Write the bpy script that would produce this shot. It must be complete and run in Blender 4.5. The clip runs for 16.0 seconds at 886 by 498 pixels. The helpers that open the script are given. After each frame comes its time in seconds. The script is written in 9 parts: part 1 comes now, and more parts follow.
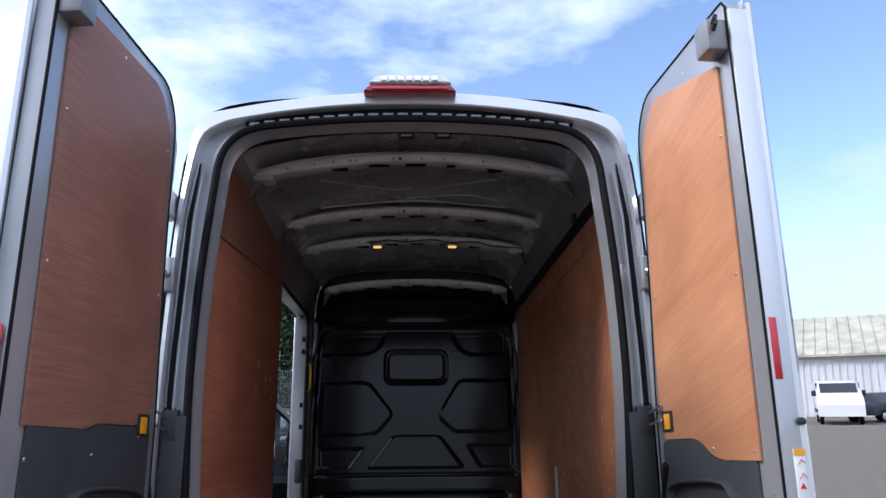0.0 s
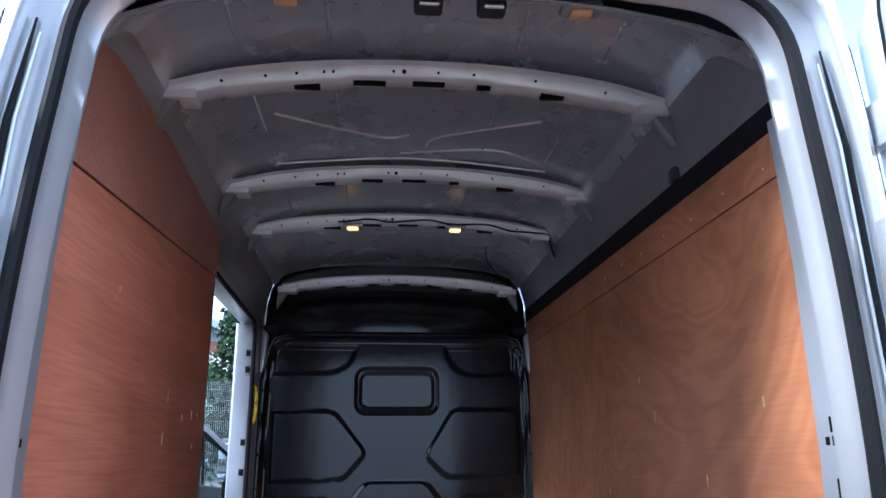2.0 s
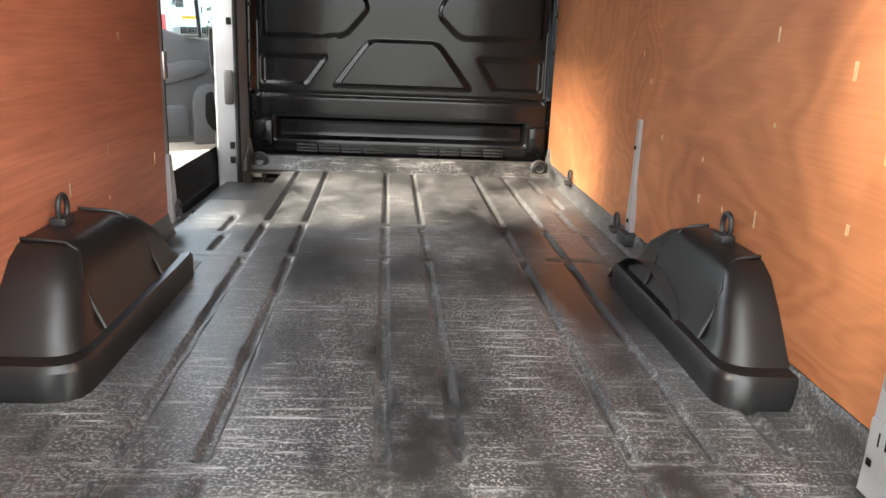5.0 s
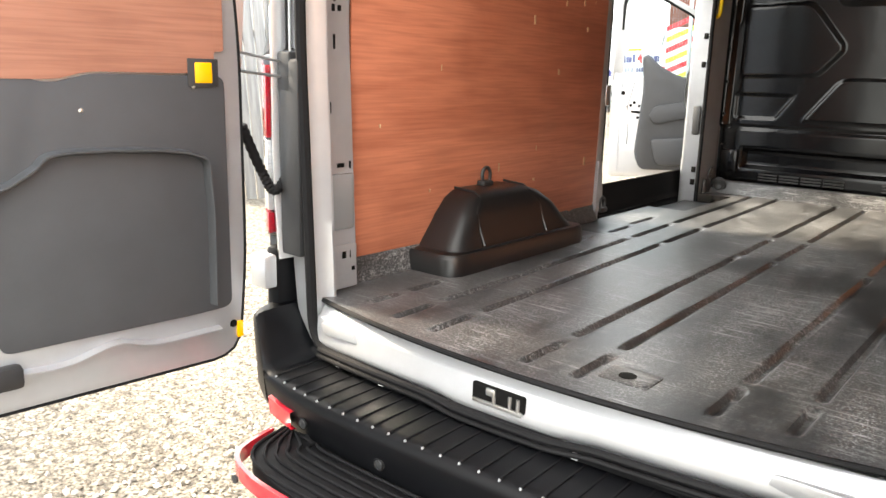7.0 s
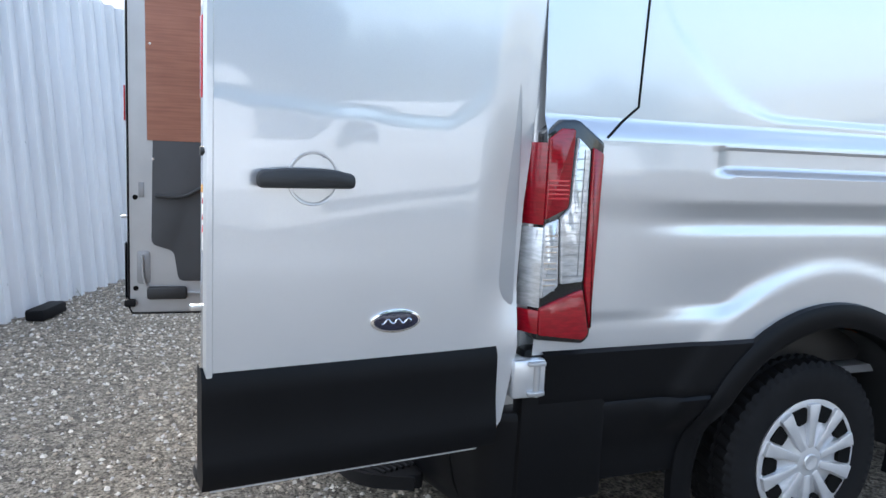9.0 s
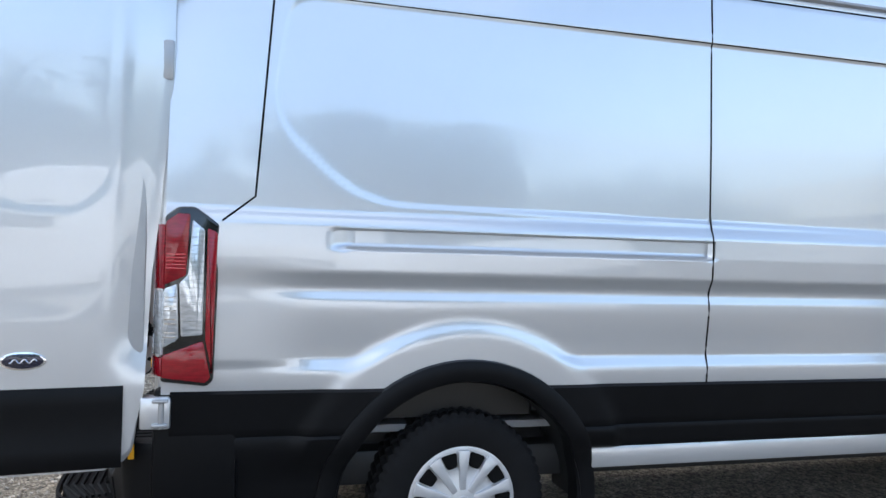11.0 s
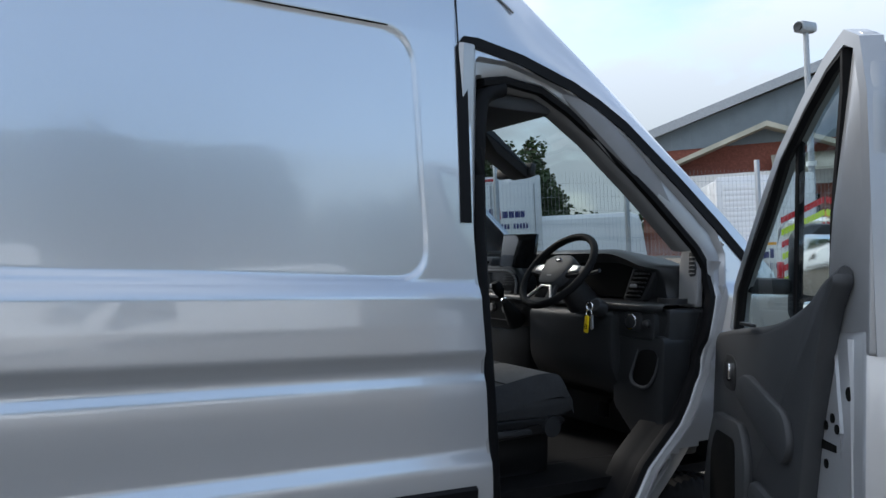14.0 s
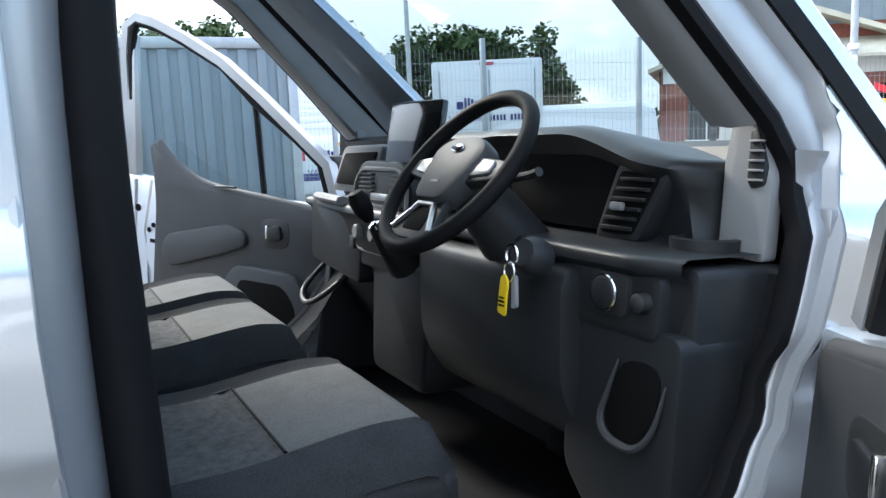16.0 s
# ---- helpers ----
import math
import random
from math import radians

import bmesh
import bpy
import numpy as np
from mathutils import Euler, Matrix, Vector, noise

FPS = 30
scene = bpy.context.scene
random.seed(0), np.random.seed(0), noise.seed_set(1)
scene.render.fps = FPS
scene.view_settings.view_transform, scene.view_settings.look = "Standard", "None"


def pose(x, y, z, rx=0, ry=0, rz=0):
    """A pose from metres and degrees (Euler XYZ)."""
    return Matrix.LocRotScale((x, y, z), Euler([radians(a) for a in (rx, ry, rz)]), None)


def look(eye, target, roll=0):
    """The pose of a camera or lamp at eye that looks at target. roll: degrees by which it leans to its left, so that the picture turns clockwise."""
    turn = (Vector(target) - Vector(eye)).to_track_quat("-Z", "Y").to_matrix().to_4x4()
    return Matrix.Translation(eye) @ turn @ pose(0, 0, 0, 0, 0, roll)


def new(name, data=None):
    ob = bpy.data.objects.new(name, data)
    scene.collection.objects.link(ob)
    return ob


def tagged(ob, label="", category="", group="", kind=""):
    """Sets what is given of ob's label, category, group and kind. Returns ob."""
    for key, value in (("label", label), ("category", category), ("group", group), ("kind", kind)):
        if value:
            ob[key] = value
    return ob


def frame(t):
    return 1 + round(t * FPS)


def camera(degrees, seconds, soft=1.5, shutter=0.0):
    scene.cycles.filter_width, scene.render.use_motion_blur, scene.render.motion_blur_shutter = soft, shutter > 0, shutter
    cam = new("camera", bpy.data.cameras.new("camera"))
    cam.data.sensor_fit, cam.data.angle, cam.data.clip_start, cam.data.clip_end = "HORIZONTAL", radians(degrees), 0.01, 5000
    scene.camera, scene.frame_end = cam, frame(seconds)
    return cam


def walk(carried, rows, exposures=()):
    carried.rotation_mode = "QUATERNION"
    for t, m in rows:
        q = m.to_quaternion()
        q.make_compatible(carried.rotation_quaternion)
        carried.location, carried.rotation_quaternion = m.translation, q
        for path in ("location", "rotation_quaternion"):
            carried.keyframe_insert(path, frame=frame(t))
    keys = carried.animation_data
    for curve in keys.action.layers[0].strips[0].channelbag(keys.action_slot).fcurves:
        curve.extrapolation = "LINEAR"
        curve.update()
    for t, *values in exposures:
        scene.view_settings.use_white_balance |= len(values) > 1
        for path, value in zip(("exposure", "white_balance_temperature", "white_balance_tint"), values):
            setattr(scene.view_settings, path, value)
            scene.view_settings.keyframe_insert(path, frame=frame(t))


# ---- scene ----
# The van stands nose-down on a sloping yard: VAN carries van coordinates into the world.
# Van coordinates: x to its right, y forward from the rear bumper, z up from the wheels' plane.
VAN = pose(0, 0, 0, -4.2, 0.4, 0)

cam = camera(60.5, 16.0, shutter=0.06)
PATH = [
    (0, (0.045, -2.892, 1.234), (0.103, -0.961, 1.754), -0.6),
    (0.5, (-0.075, -2.565, 1.305), (-0.001, -0.632, 1.813), -0.4),
    (1, (-0.107, -2.182, 1.35), (0.001, -0.249, 1.854), -0.5),
    (1.5, (-0.121, -1.755, 1.417), (0.02, 0.167, 1.953), -0.5),
    (2, (-0.142, -1.38, 1.498), (0.029, 0.538, 2.04), -0.3),
    (2.5, (-0.071, -1.06, 1.53), (0.126, 0.872, 2.007), 0.0),
    (3, (-0.059, -0.882, 1.525), (0.142, 1.083, 1.839), 0.7),
    (3.5, (-0.059, -0.835, 1.501), (0.136, 1.154, 1.574), 1.1),
    (4, (-0.055, -0.823, 1.47), (0.143, 1.158, 1.276), 1.3),
    (4.2, (-0.057, -0.824, 1.457), (0.142, 1.144, 1.161), 1.3),
    (6.3, (0.464, -1.176, 1.319), (-0.161, 0.616, 0.687), 1.8),
    (6.5, (0.6, -1.275, 1.334), (-0.231, 0.448, 0.749), 1.3),
    (7, (0.963, -1.395, 1.35), (-0.283, 0.104, 0.902), 1.5),
    (7.5, (1.414, -1.433, 1.373), (-0.11, -0.188, 1.018), 1.8),
    (8, (1.894, -1.367, 1.374), (0.201, -0.345, 1.074), 2.3),
    (8.5, (2.358, -1.161, 1.364), (0.574, -0.3, 1.086), 2.6),
    (9, (2.816, -0.898, 1.339), (0.974, -0.164, 1.075), 2.5),
    (9.2, (2.965, -0.766, 1.34), (1.102, -0.086, 1.081), 2.3),
    (11.3, (3.812, 0.554, 1.353), (1.875, 1.051, 1.414), 1.9),
    (11.5, (3.826, 0.735, 1.368), (1.883, 1.193, 1.496), 1.8),
    (12, (3.801, 1.15, 1.43), (1.866, 1.569, 1.71), 1.4),
    (12.5, (3.648, 1.479, 1.486), (1.752, 2.025, 1.81), 1.1),
    (13, (3.439, 1.823, 1.507), (1.613, 2.58, 1.806), 0.7),
    (13.5, (3.283, 2.248, 1.511), (1.512, 3.155, 1.709), 0.4),
    (14, (3.063, 2.658, 1.486), (1.317, 3.632, 1.527), 1.1),
    (14.5, (2.838, 3.055, 1.479), (1.097, 4.036, 1.39), 1.4),
    (15, (2.512, 3.399, 1.462), (0.765, 4.359, 1.296), 1.7),
    (15.5, (2.122, 3.67, 1.475), (0.377, 4.623, 1.256), 1.7),
    (16, (1.771, 3.945, 1.49), (0.024, 4.89, 1.258), 1.4),
]
EXPOSURE = [(0, 0.95, 6000, 16), (0.5, 1.2, 5650, 13), (1, 1.6, 5500, 10), (1.5, 2.15, 5400, 10), (2, 2.5, 5300, 10), (2.5, 2.8, 5600, 10), (3, 3.1, 6200, 10), (3.5, 3.35, 7000, 10), (4.2, 3.55, 7500, 10), (6.3, 3.6, 8200, 10), (7, 3.45, 8200, 10), (7.5, 2.9, 7500, 10), (8, 2.3, 6700, 10), (9.2, 1.75, 6400, 10), (11.3, 1.5, 6600, 10), (12, 1.0, 6950, 10), (12.5, 0.57, 6770, 10), (13.5, 0.5, 6700, 10), (14.5, 1.4, 6300, 10), (15.2, 1.75, 6350, 9), (16, 2.2, 6400, 8)]
walk(cam, [(t, VAN @ look(e, g, r)) for t, e, g, r in PATH], EXPOSURE)


# ---- world and sun ----
def make_world():
    w = bpy.data.worlds.new("sky")
    scene.world = w
    w.use_nodes = True
    nt = w.node_tree
    nt.nodes.clear()
    n = nt.nodes.new
    out, bg = n("ShaderNodeOutputWorld"), n("ShaderNodeBackground")
    sky = n("ShaderNodeTexSky")
    sky.sky_type, sky.sun_disc = "NISHITA", False
    sky.sun_elevation, sky.sun_rotation = radians(36), radians(-101)
    sky.air_density, sky.dust_density = 1.0, 0.6
    bg.inputs[1].default_value = 0.135
    co, mp, no, rp, mx = n("ShaderNodeTexCoord"), n("ShaderNodeMapping"), n("ShaderNodeTexNoise"), n("ShaderNodeValToRGB"), n("ShaderNodeMixRGB")
    mp.inputs["Scale"].default_value = (1.0, 1.0, 2.4)
    mp.inputs["Location"].default_value = (0.35, 0.2, 0.1)
    no.inputs["Scale"].default_value, no.inputs["Detail"].default_value, no.inputs["Roughness"].default_value = 2.1, 9, 0.56
    rp.color_ramp.elements[0].position, rp.color_ramp.elements[1].position = 0.47, 0.64
    nt.links.new(co.outputs["Generated"], mp.inputs[0])
    nt.links.new(mp.outputs[0], no.inputs["Vector"])
    bias, thick = n("ShaderNodeMapRange"), n("ShaderNodeMath")
    bias.inputs[1].default_value, bias.inputs[2].default_value, bias.inputs[3].default_value, bias.inputs[4].default_value = -0.5, 0.4, -0.07, 0.33
    spy = n("ShaderNodeSeparateXYZ")
    nt.links.new(co.outputs["Generated"], spy.inputs[0])
    sx, sy = n("ShaderNodeMath"), n("ShaderNodeMath")
    sx.operation, sy.operation = "MULTIPLY", "MULTIPLY_ADD"
    sx.inputs[1].default_value, sy.inputs[1].default_value = -0.35, -0.5
    nt.links.new(spy.outputs["X"], sx.inputs[0])
    nt.links.new(spy.outputs["Y"], sy.inputs[0])
    nt.links.new(sx.outputs[0], sy.inputs[2])
    nt.links.new(sy.outputs[0], bias.inputs[0])
    nt.links.new(no.outputs["Fac"], thick.inputs[0])
    nt.links.new(bias.outputs[0], thick.inputs[1])
    nt.links.new(thick.outputs[0], rp.inputs[0])
    # haze: cloud closes up towards the horizon
    sp, hz, mxm = n("ShaderNodeSeparateXYZ"), n("ShaderNodeMapRange"), n("ShaderNodeMath")
    hz.inputs[1].default_value, hz.inputs[2].default_value, hz.inputs[3].default_value, hz.inputs[4].default_value = 0.02, 0.25, 0.9, 0.0
    mxm.operation = "MAXIMUM"
    nt.links.new(co.outputs["Generated"], sp.inputs[0])
    nt.links.new(sp.outputs["Z"], hz.inputs[0])
    nt.links.new(rp.outputs[0], mxm.inputs[0])
    nt.links.new(hz.outputs[0], mxm.inputs[1])
    nt.links.new(mxm.outputs[0], mx.inputs[0])
    low, tone = n("ShaderNodeMapRange"), n("ShaderNodeMixRGB")
    low.inputs[1].default_value, low.inputs[2].default_value = 0.10, 0.42
    tone.inputs[1].default_value, tone.inputs[2].default_value = (2.5, 2.85, 3.2, 1), (4.85, 5.45, 6.35, 1)
    nt.links.new(sp.outputs["Z"], low.inputs[0])
    nt.links.new(low.outputs[0], tone.inputs[0])
    nt.links.new(tone.outputs[0], mx.inputs[2])
    nt.links.new(sky.outputs[0], mx.inputs[1])
    nt.links.new(mx.outputs[0], bg.inputs[0])
    nt.links.new(bg.outputs[0], out.inputs[0])
    sun = new("sun", bpy.data.lights.new("sun", "SUN"))
    sun.data.energy, sun.data.angle, sun.data.color = 1.7, radians(16), (1.0, 0.95, 0.88)
    sun.matrix_basis = look((0, 0, 20), (10.0, 1.95, 12.6))


make_world()


# ---- materials ----
def material(name, color, rough=0.5, metal=0.0, coat=0.0, vary=0.0, scale=8.0, stretch=(1, 1, 1), bump=0.0, bump_scale=None, color2=None,
             distort=0.0, spec=0.5, rough_vary=0.0, contrast=(0.35, 0.65), fine=0.0, fine_scale=120.0, random_tint=0.0, bump_dist=0.01, coat_ior=1.5):
    """A surface with a slow mottling between two colours, a fine grain and a relief, in object metres."""
    m = bpy.data.materials.new(name)
    m.use_nodes = True
    nt = m.node_tree
    b = nt.nodes["Principled BSDF"]
    n, link = nt.nodes.new, nt.links.new
    b.inputs["Base Color"].default_value = (*color, 1)
    b.inputs["Roughness"].default_value, b.inputs["Metallic"].default_value = rough, metal
    b.inputs["Coat Weight"].default_value, b.inputs["Specular IOR Level"].default_value = coat, spec
    b.inputs["Coat Roughness"].default_value, b.inputs["Coat IOR"].default_value = 0.03, coat_ior
    co, mp = n("ShaderNodeTexCoord"), n("ShaderNodeMapping")
    mp.inputs["Scale"].default_value = stretch
    link(co.outputs["Object"], mp.inputs[0])
    col = None
    if color2 or vary:
        c2 = color2 or tuple(c * (1 - vary) for c in color)
        no, rp, mx = n("ShaderNodeTexNoise"), n("ShaderNodeValToRGB"), n("ShaderNodeMixRGB")
        no.inputs["Scale"].default_value, no.inputs["Detail"].default_value = scale, 8
        no.inputs["Roughness"].default_value, no.inputs["Distortion"].default_value = 0.6, distort
        rp.color_ramp.elements[0].position, rp.color_ramp.elements[1].position = contrast
        mx.inputs[1].default_value, mx.inputs[2].default_value = (*color, 1), (*c2, 1)
        link(mp.outputs[0], no.inputs["Vector"])
        link(no.outputs["Fac"], rp.inputs[0])
        link(rp.outputs[0], mx.inputs[0])
        col = mx.outputs[0]
        if rough_vary:
            mr = n("ShaderNodeMapRange")
            mr.inputs[3].default_value, mr.inputs[4].default_value = rough - rough_vary, rough + rough_vary
            link(no.outputs["Fac"], mr.inputs[0])
            link(mr.outputs[0], b.inputs["Roughness"])
    if fine:
        nf, mf, rf = n("ShaderNodeTexNoise"), n("ShaderNodeMixRGB"), n("ShaderNodeValToRGB")
        nf.inputs["Scale"].default_value, nf.inputs["Detail"].default_value = fine_scale, 3
        mf.blend_type, mf.inputs[0].default_value = "MULTIPLY", fine
        rf.color_ramp.elements[0].position, rf.color_ramp.elements[1].position = 0.3, 0.6
        link(mp.outputs[0], nf.inputs["Vector"])
        link(nf.outputs["Fac"], rf.inputs[0])
        link(rf.outputs[0], mf.inputs[2])
        if col:
            link(col, mf.inputs[1])
        else:
            mf.inputs[1].default_value = (*color, 1)
        col = mf.outputs[0]
    if random_tint:
        oi, hv = n("ShaderNodeObjectInfo"), n("ShaderNodeHueSaturation")
        mr = n("ShaderNodeMapRange")
        mr.inputs[3].default_value, mr.inputs[4].default_value = 1 - random_tint, 1 + random_tint
        link(oi.outputs["Random"], mr.inputs[0])
        link(mr.outputs[0], hv.inputs["Value"])
        if col:
            link(col, hv.inputs["Color"])
        else:
            hv.inputs["Color"].default_value = (*color, 1)
        col = hv.outputs[0]
    if col:
        link(col, b.inputs["Base Color"])
    if bump:
        nb, bp = n("ShaderNodeTexNoise"), n("ShaderNodeBump")
        nb.inputs["Scale"].default_value, nb.inputs["Detail"].default_value = bump_scale or scale * 6, 5
        bp.inputs["Strength"].default_value, bp.inputs["Distance"].default_value = bump, bump_dist
        link(mp.outputs[0], nb.inputs["Vector"])
        link(nb.outputs["Fac"], bp.inputs["Height"])
        link(bp.outputs[0], b.inputs["Normal"])
    return m


def plywood(name, light, dark, rings=1.0, swirl=1.2, scale=1.1, rough=0.5, tilt=0.0, long=0.28, lines=0.07, pores=0.45, along="y"):
    """Rotary-cut plywood: long wavy figure, fine pores, handling scuffs."""
    m = bpy.data.materials.new(name)
    m.use_nodes = True
    nt = m.node_tree
    b = nt.nodes["Principled BSDF"]
    n, link = nt.nodes.new, nt.links.new
    co, mp, mp2 = n("ShaderNodeTexCoord"), n("ShaderNodeMapping"), n("ShaderNodeMapping")
    rot = n("ShaderNodeMapping")
    if along == "y":
        mp.inputs["Scale"].default_value, mp2.inputs["Scale"].default_value = (1, long, 1), (1, 0.04, 1)
        rot.inputs["Rotation"].default_value = (radians(tilt), 0, 0)
    else:
        mp.inputs["Scale"].default_value, mp2.inputs["Scale"].default_value = (long, 1, 1), (0.04, 1, 1)
        rot.inputs["Rotation"].default_value = (0, radians(tilt), 0)
    link(co.outputs["Object"], rot.inputs[0])
    no, fi, st = n("ShaderNodeTexNoise"), n("ShaderNodeTexNoise"), n("ShaderNodeTexNoise")
    link(rot.outputs[0], mp.inputs[0])
    link(rot.outputs[0], mp2.inputs[0])
    no.inputs["Scale"].default_value, no.inputs["Detail"].default_value, no.inputs["Distortion"].default_value = scale * 1.6, 3, swirl
    link(mp.outputs[0], no.inputs["Vector"])
    fm, sn = n("ShaderNodeMath"), n("ShaderNodeMath")
    fm.operation, fm.inputs[1].default_value = "MULTIPLY", 46.0 * rings
    sn.operation = "SINE"
    link(no.outputs["Fac"], fm.inputs[0])
    link(fm.outputs[0], sn.inputs[0])
    fi.inputs["Scale"].default_value, fi.inputs["Detail"].default_value = 110, 4
    link(mp2.outputs[0], fi.inputs["Vector"])
    st.inputs["Scale"].default_value, st.inputs["Detail"].default_value = 2.3, 6
    link(co.outputs["Object"], st.inputs["Vector"])
    mix1, mix2, mix3, ramp = n("ShaderNodeMixRGB"), n("ShaderNodeMixRGB"), n("ShaderNodeMixRGB"), n("ShaderNodeValToRGB")
    ramp.color_ramp.elements[0].position, ramp.color_ramp.elements[1].position = 0.30, 0.72
    mix1.inputs[1].default_value, mix1.inputs[2].default_value = (*light, 1), (*dark, 1)
    add = n("ShaderNodeMath")
    add.operation = "MULTIPLY_ADD"
    add.inputs[1].default_value = lines
    link(sn.outputs[0], add.inputs[0])
    hal = n("ShaderNodeMath")
    hal.operation, hal.inputs[1].default_value = "MULTIPLY", 1.0
    link(no.outputs["Fac"], hal.inputs[0])
    link(hal.outputs[0], add.inputs[2])
    link(add.outputs[0], ramp.inputs[0])
    link(ramp.outputs[0], mix1.inputs[0])
    mix2.blend_type, mix2.inputs[0].default_value = "MULTIPLY", pores
    rf = n("ShaderNodeValToRGB")
    rf.color_ramp.elements[0].position, rf.color_ramp.elements[1].position = 0.35, 0.62
    rf.color_ramp.elements[0].color = (0.55, 0.5, 0.48, 1)
    link(fi.outputs["Fac"], rf.inputs[0])
    link(mix1.outputs[0], mix2.inputs[1])
    link(rf.outputs[0], mix2.inputs[2])
    mix3.blend_type, mix3.inputs[0].default_value = "MULTIPLY", 0.6
    rs = n("ShaderNodeValToRGB")
    rs.color_ramp.elements[0].position, rs.color_ramp.elements[1].position = 0.3, 0.5
    rs.color_ramp.elements[0].color = (0.72, 0.66, 0.64, 1)
    link(st.outputs["Fac"], rs.inputs[0])
    link(mix2.outputs[0], mix3.inputs[1])
    link(rs.outputs[0], mix3.inputs[2])
    link(mix3.outputs[0], b.inputs["Base Color"])
    b.inputs["Roughness"].default_value, b.inputs["Specular IOR Level"].default_value = rough, 0.35
    bp = n("ShaderNodeBump")
    bp.inputs["Strength"].default_value, bp.inputs["Distance"].default_value = 0.25, 0.002
    link(fi.outputs["Fac"], bp.inputs["Height"])
    link(bp.outputs[0], b.inputs["Normal"])
    return m


def scuffed_mat(name):
    """Black moulded mat: fine grain, dusty patches and pale drag scratches in two directions."""
    m = bpy.data.materials.new(name)
    m.use_nodes = True
    nt = m.node_tree
    b = nt.nodes["Principled BSDF"]
    n, link = nt.nodes.new, nt.links.new
    co = n("ShaderNodeTexCoord")

    def noise_of(scale, stretch, turn=0.0, detail=5, rough=0.6):
        mp, no = n("ShaderNodeMapping"), n("ShaderNodeTexNoise")
        mp.inputs["Scale"].default_value, mp.inputs["Rotation"].default_value = stretch, (0, 0, radians(turn))
        no.inputs["Scale"].default_value, no.inputs["Detail"].default_value, no.inputs["Roughness"].default_value = scale, detail, rough
        link(co.outputs["Object"], mp.inputs[0])
        link(mp.outputs[0], no.inputs["Vector"])
        return no.outputs["Fac"]

    def span(src, a, b2, lo=0.0, hi=1.0):
        mr = n("ShaderNodeMapRange")
        mr.inputs[1].default_value, mr.inputs[2].default_value, mr.inputs[3].default_value, mr.inputs[4].default_value = a, b2, lo, hi
        link(src, mr.inputs[0])
        return mr.outputs[0]

    def calc(op, a, c):
        mt = n("ShaderNodeMath")
        mt.operation = op
        link(a, mt.inputs[0])
        link(c, mt.inputs[1])
        return mt.outputs[0]
    patches = span(noise_of(2.6, (1, 0.45, 1), 0, 7, 0.68), 0.39, 0.62)
    across = span(noise_of(60, (0.10, 1, 1), 9, 5, 0.75), 0.53, 0.66)
    along = span(noise_of(60, (1, 0.08, 1), -14, 5, 0.75), 0.50, 0.64)
    dots = span(noise_of(150, (1, 1, 1), 0, 3, 0.7), 0.50, 0.64)
    scratch = calc("MAXIMUM", across, calc("MULTIPLY", along, dots))
    dust = calc("MULTIPLY", patches, calc("MAXIMUM", scratch, span(dots, 0, 1, 0.05, 0.72)))
    mx = n("ShaderNodeMixRGB")
    mx.inputs[1].default_value, mx.inputs[2].default_value = (0.0115, 0.0120, 0.0126, 1), (0.37, 0.375, 0.38, 1)
    link(span(dust, 0, 0.62, 0.02, 0.8), mx.inputs[0])
    link(mx.outputs[0], b.inputs["Base Color"])
    link(span(dust, 0, 1, 0.34, 0.75), b.inputs["Roughness"])
    b.inputs["Specular IOR Level"].default_value = 0.42
    bp = n("ShaderNodeBump")
    bp.inputs["Strength"].default_value, bp.inputs["Distance"].default_value = 0.22, 0.0015
    link(noise_of(260, (1, 1, 1), 0, 3), bp.inputs["Height"])
    link(bp.outputs[0], b.inputs["Normal"])
    return m


def glass_material(name, tint=(0.66, 0.76, 0.77), rough=0.0):
    m = bpy.data.materials.new(name)
    m.use_nodes = True
    nt = m.node_tree
    nt.nodes.clear()
    n = nt.nodes.new
    out, mx, tr, gl, fr = n("ShaderNodeOutputMaterial"), n("ShaderNodeMixShader"), n("ShaderNodeBsdfTransparent"), n("ShaderNodeBsdfGlossy"), n("ShaderNodeLayerWeight")
    tr.inputs[0].default_value = (*tint, 1)
    gl.inputs["Roughness"].default_value = 0.02
    fr.inputs[0].default_value = 0.5
    pw, ad = n("ShaderNodeMath"), n("ShaderNodeMath")
    pw.operation, pw.inputs[1].default_value = "POWER", 4.0
    ad.operation, ad.inputs[1].default_value, ad.inputs[2].default_value = "MULTIPLY_ADD", 0.85, 0.045
    nt.links.new(fr.outputs["Facing"], pw.inputs[0])
    nt.links.new(pw.outputs[0], ad.inputs[0])
    nt.links.new(ad.outputs[0], mx.inputs[0])
    nt.links.new(tr.outputs[0], mx.inputs[1])
    nt.links.new(gl.outputs[0], mx.inputs[2])
    nt.links.new(mx.outputs[0], out.inputs[0])
    return m


def lamp_material(name, color, strength):
    m = bpy.data.materials.new(name)
    m.use_nodes = True
    b = m.node_tree.nodes["Principled BSDF"]
    b.inputs["Base Color"].default_value = (*color, 1)
    b.inputs["Emission Color"].default_value = (*color, 1)
    b.inputs["Emission Strength"].default_value = strength
    return m


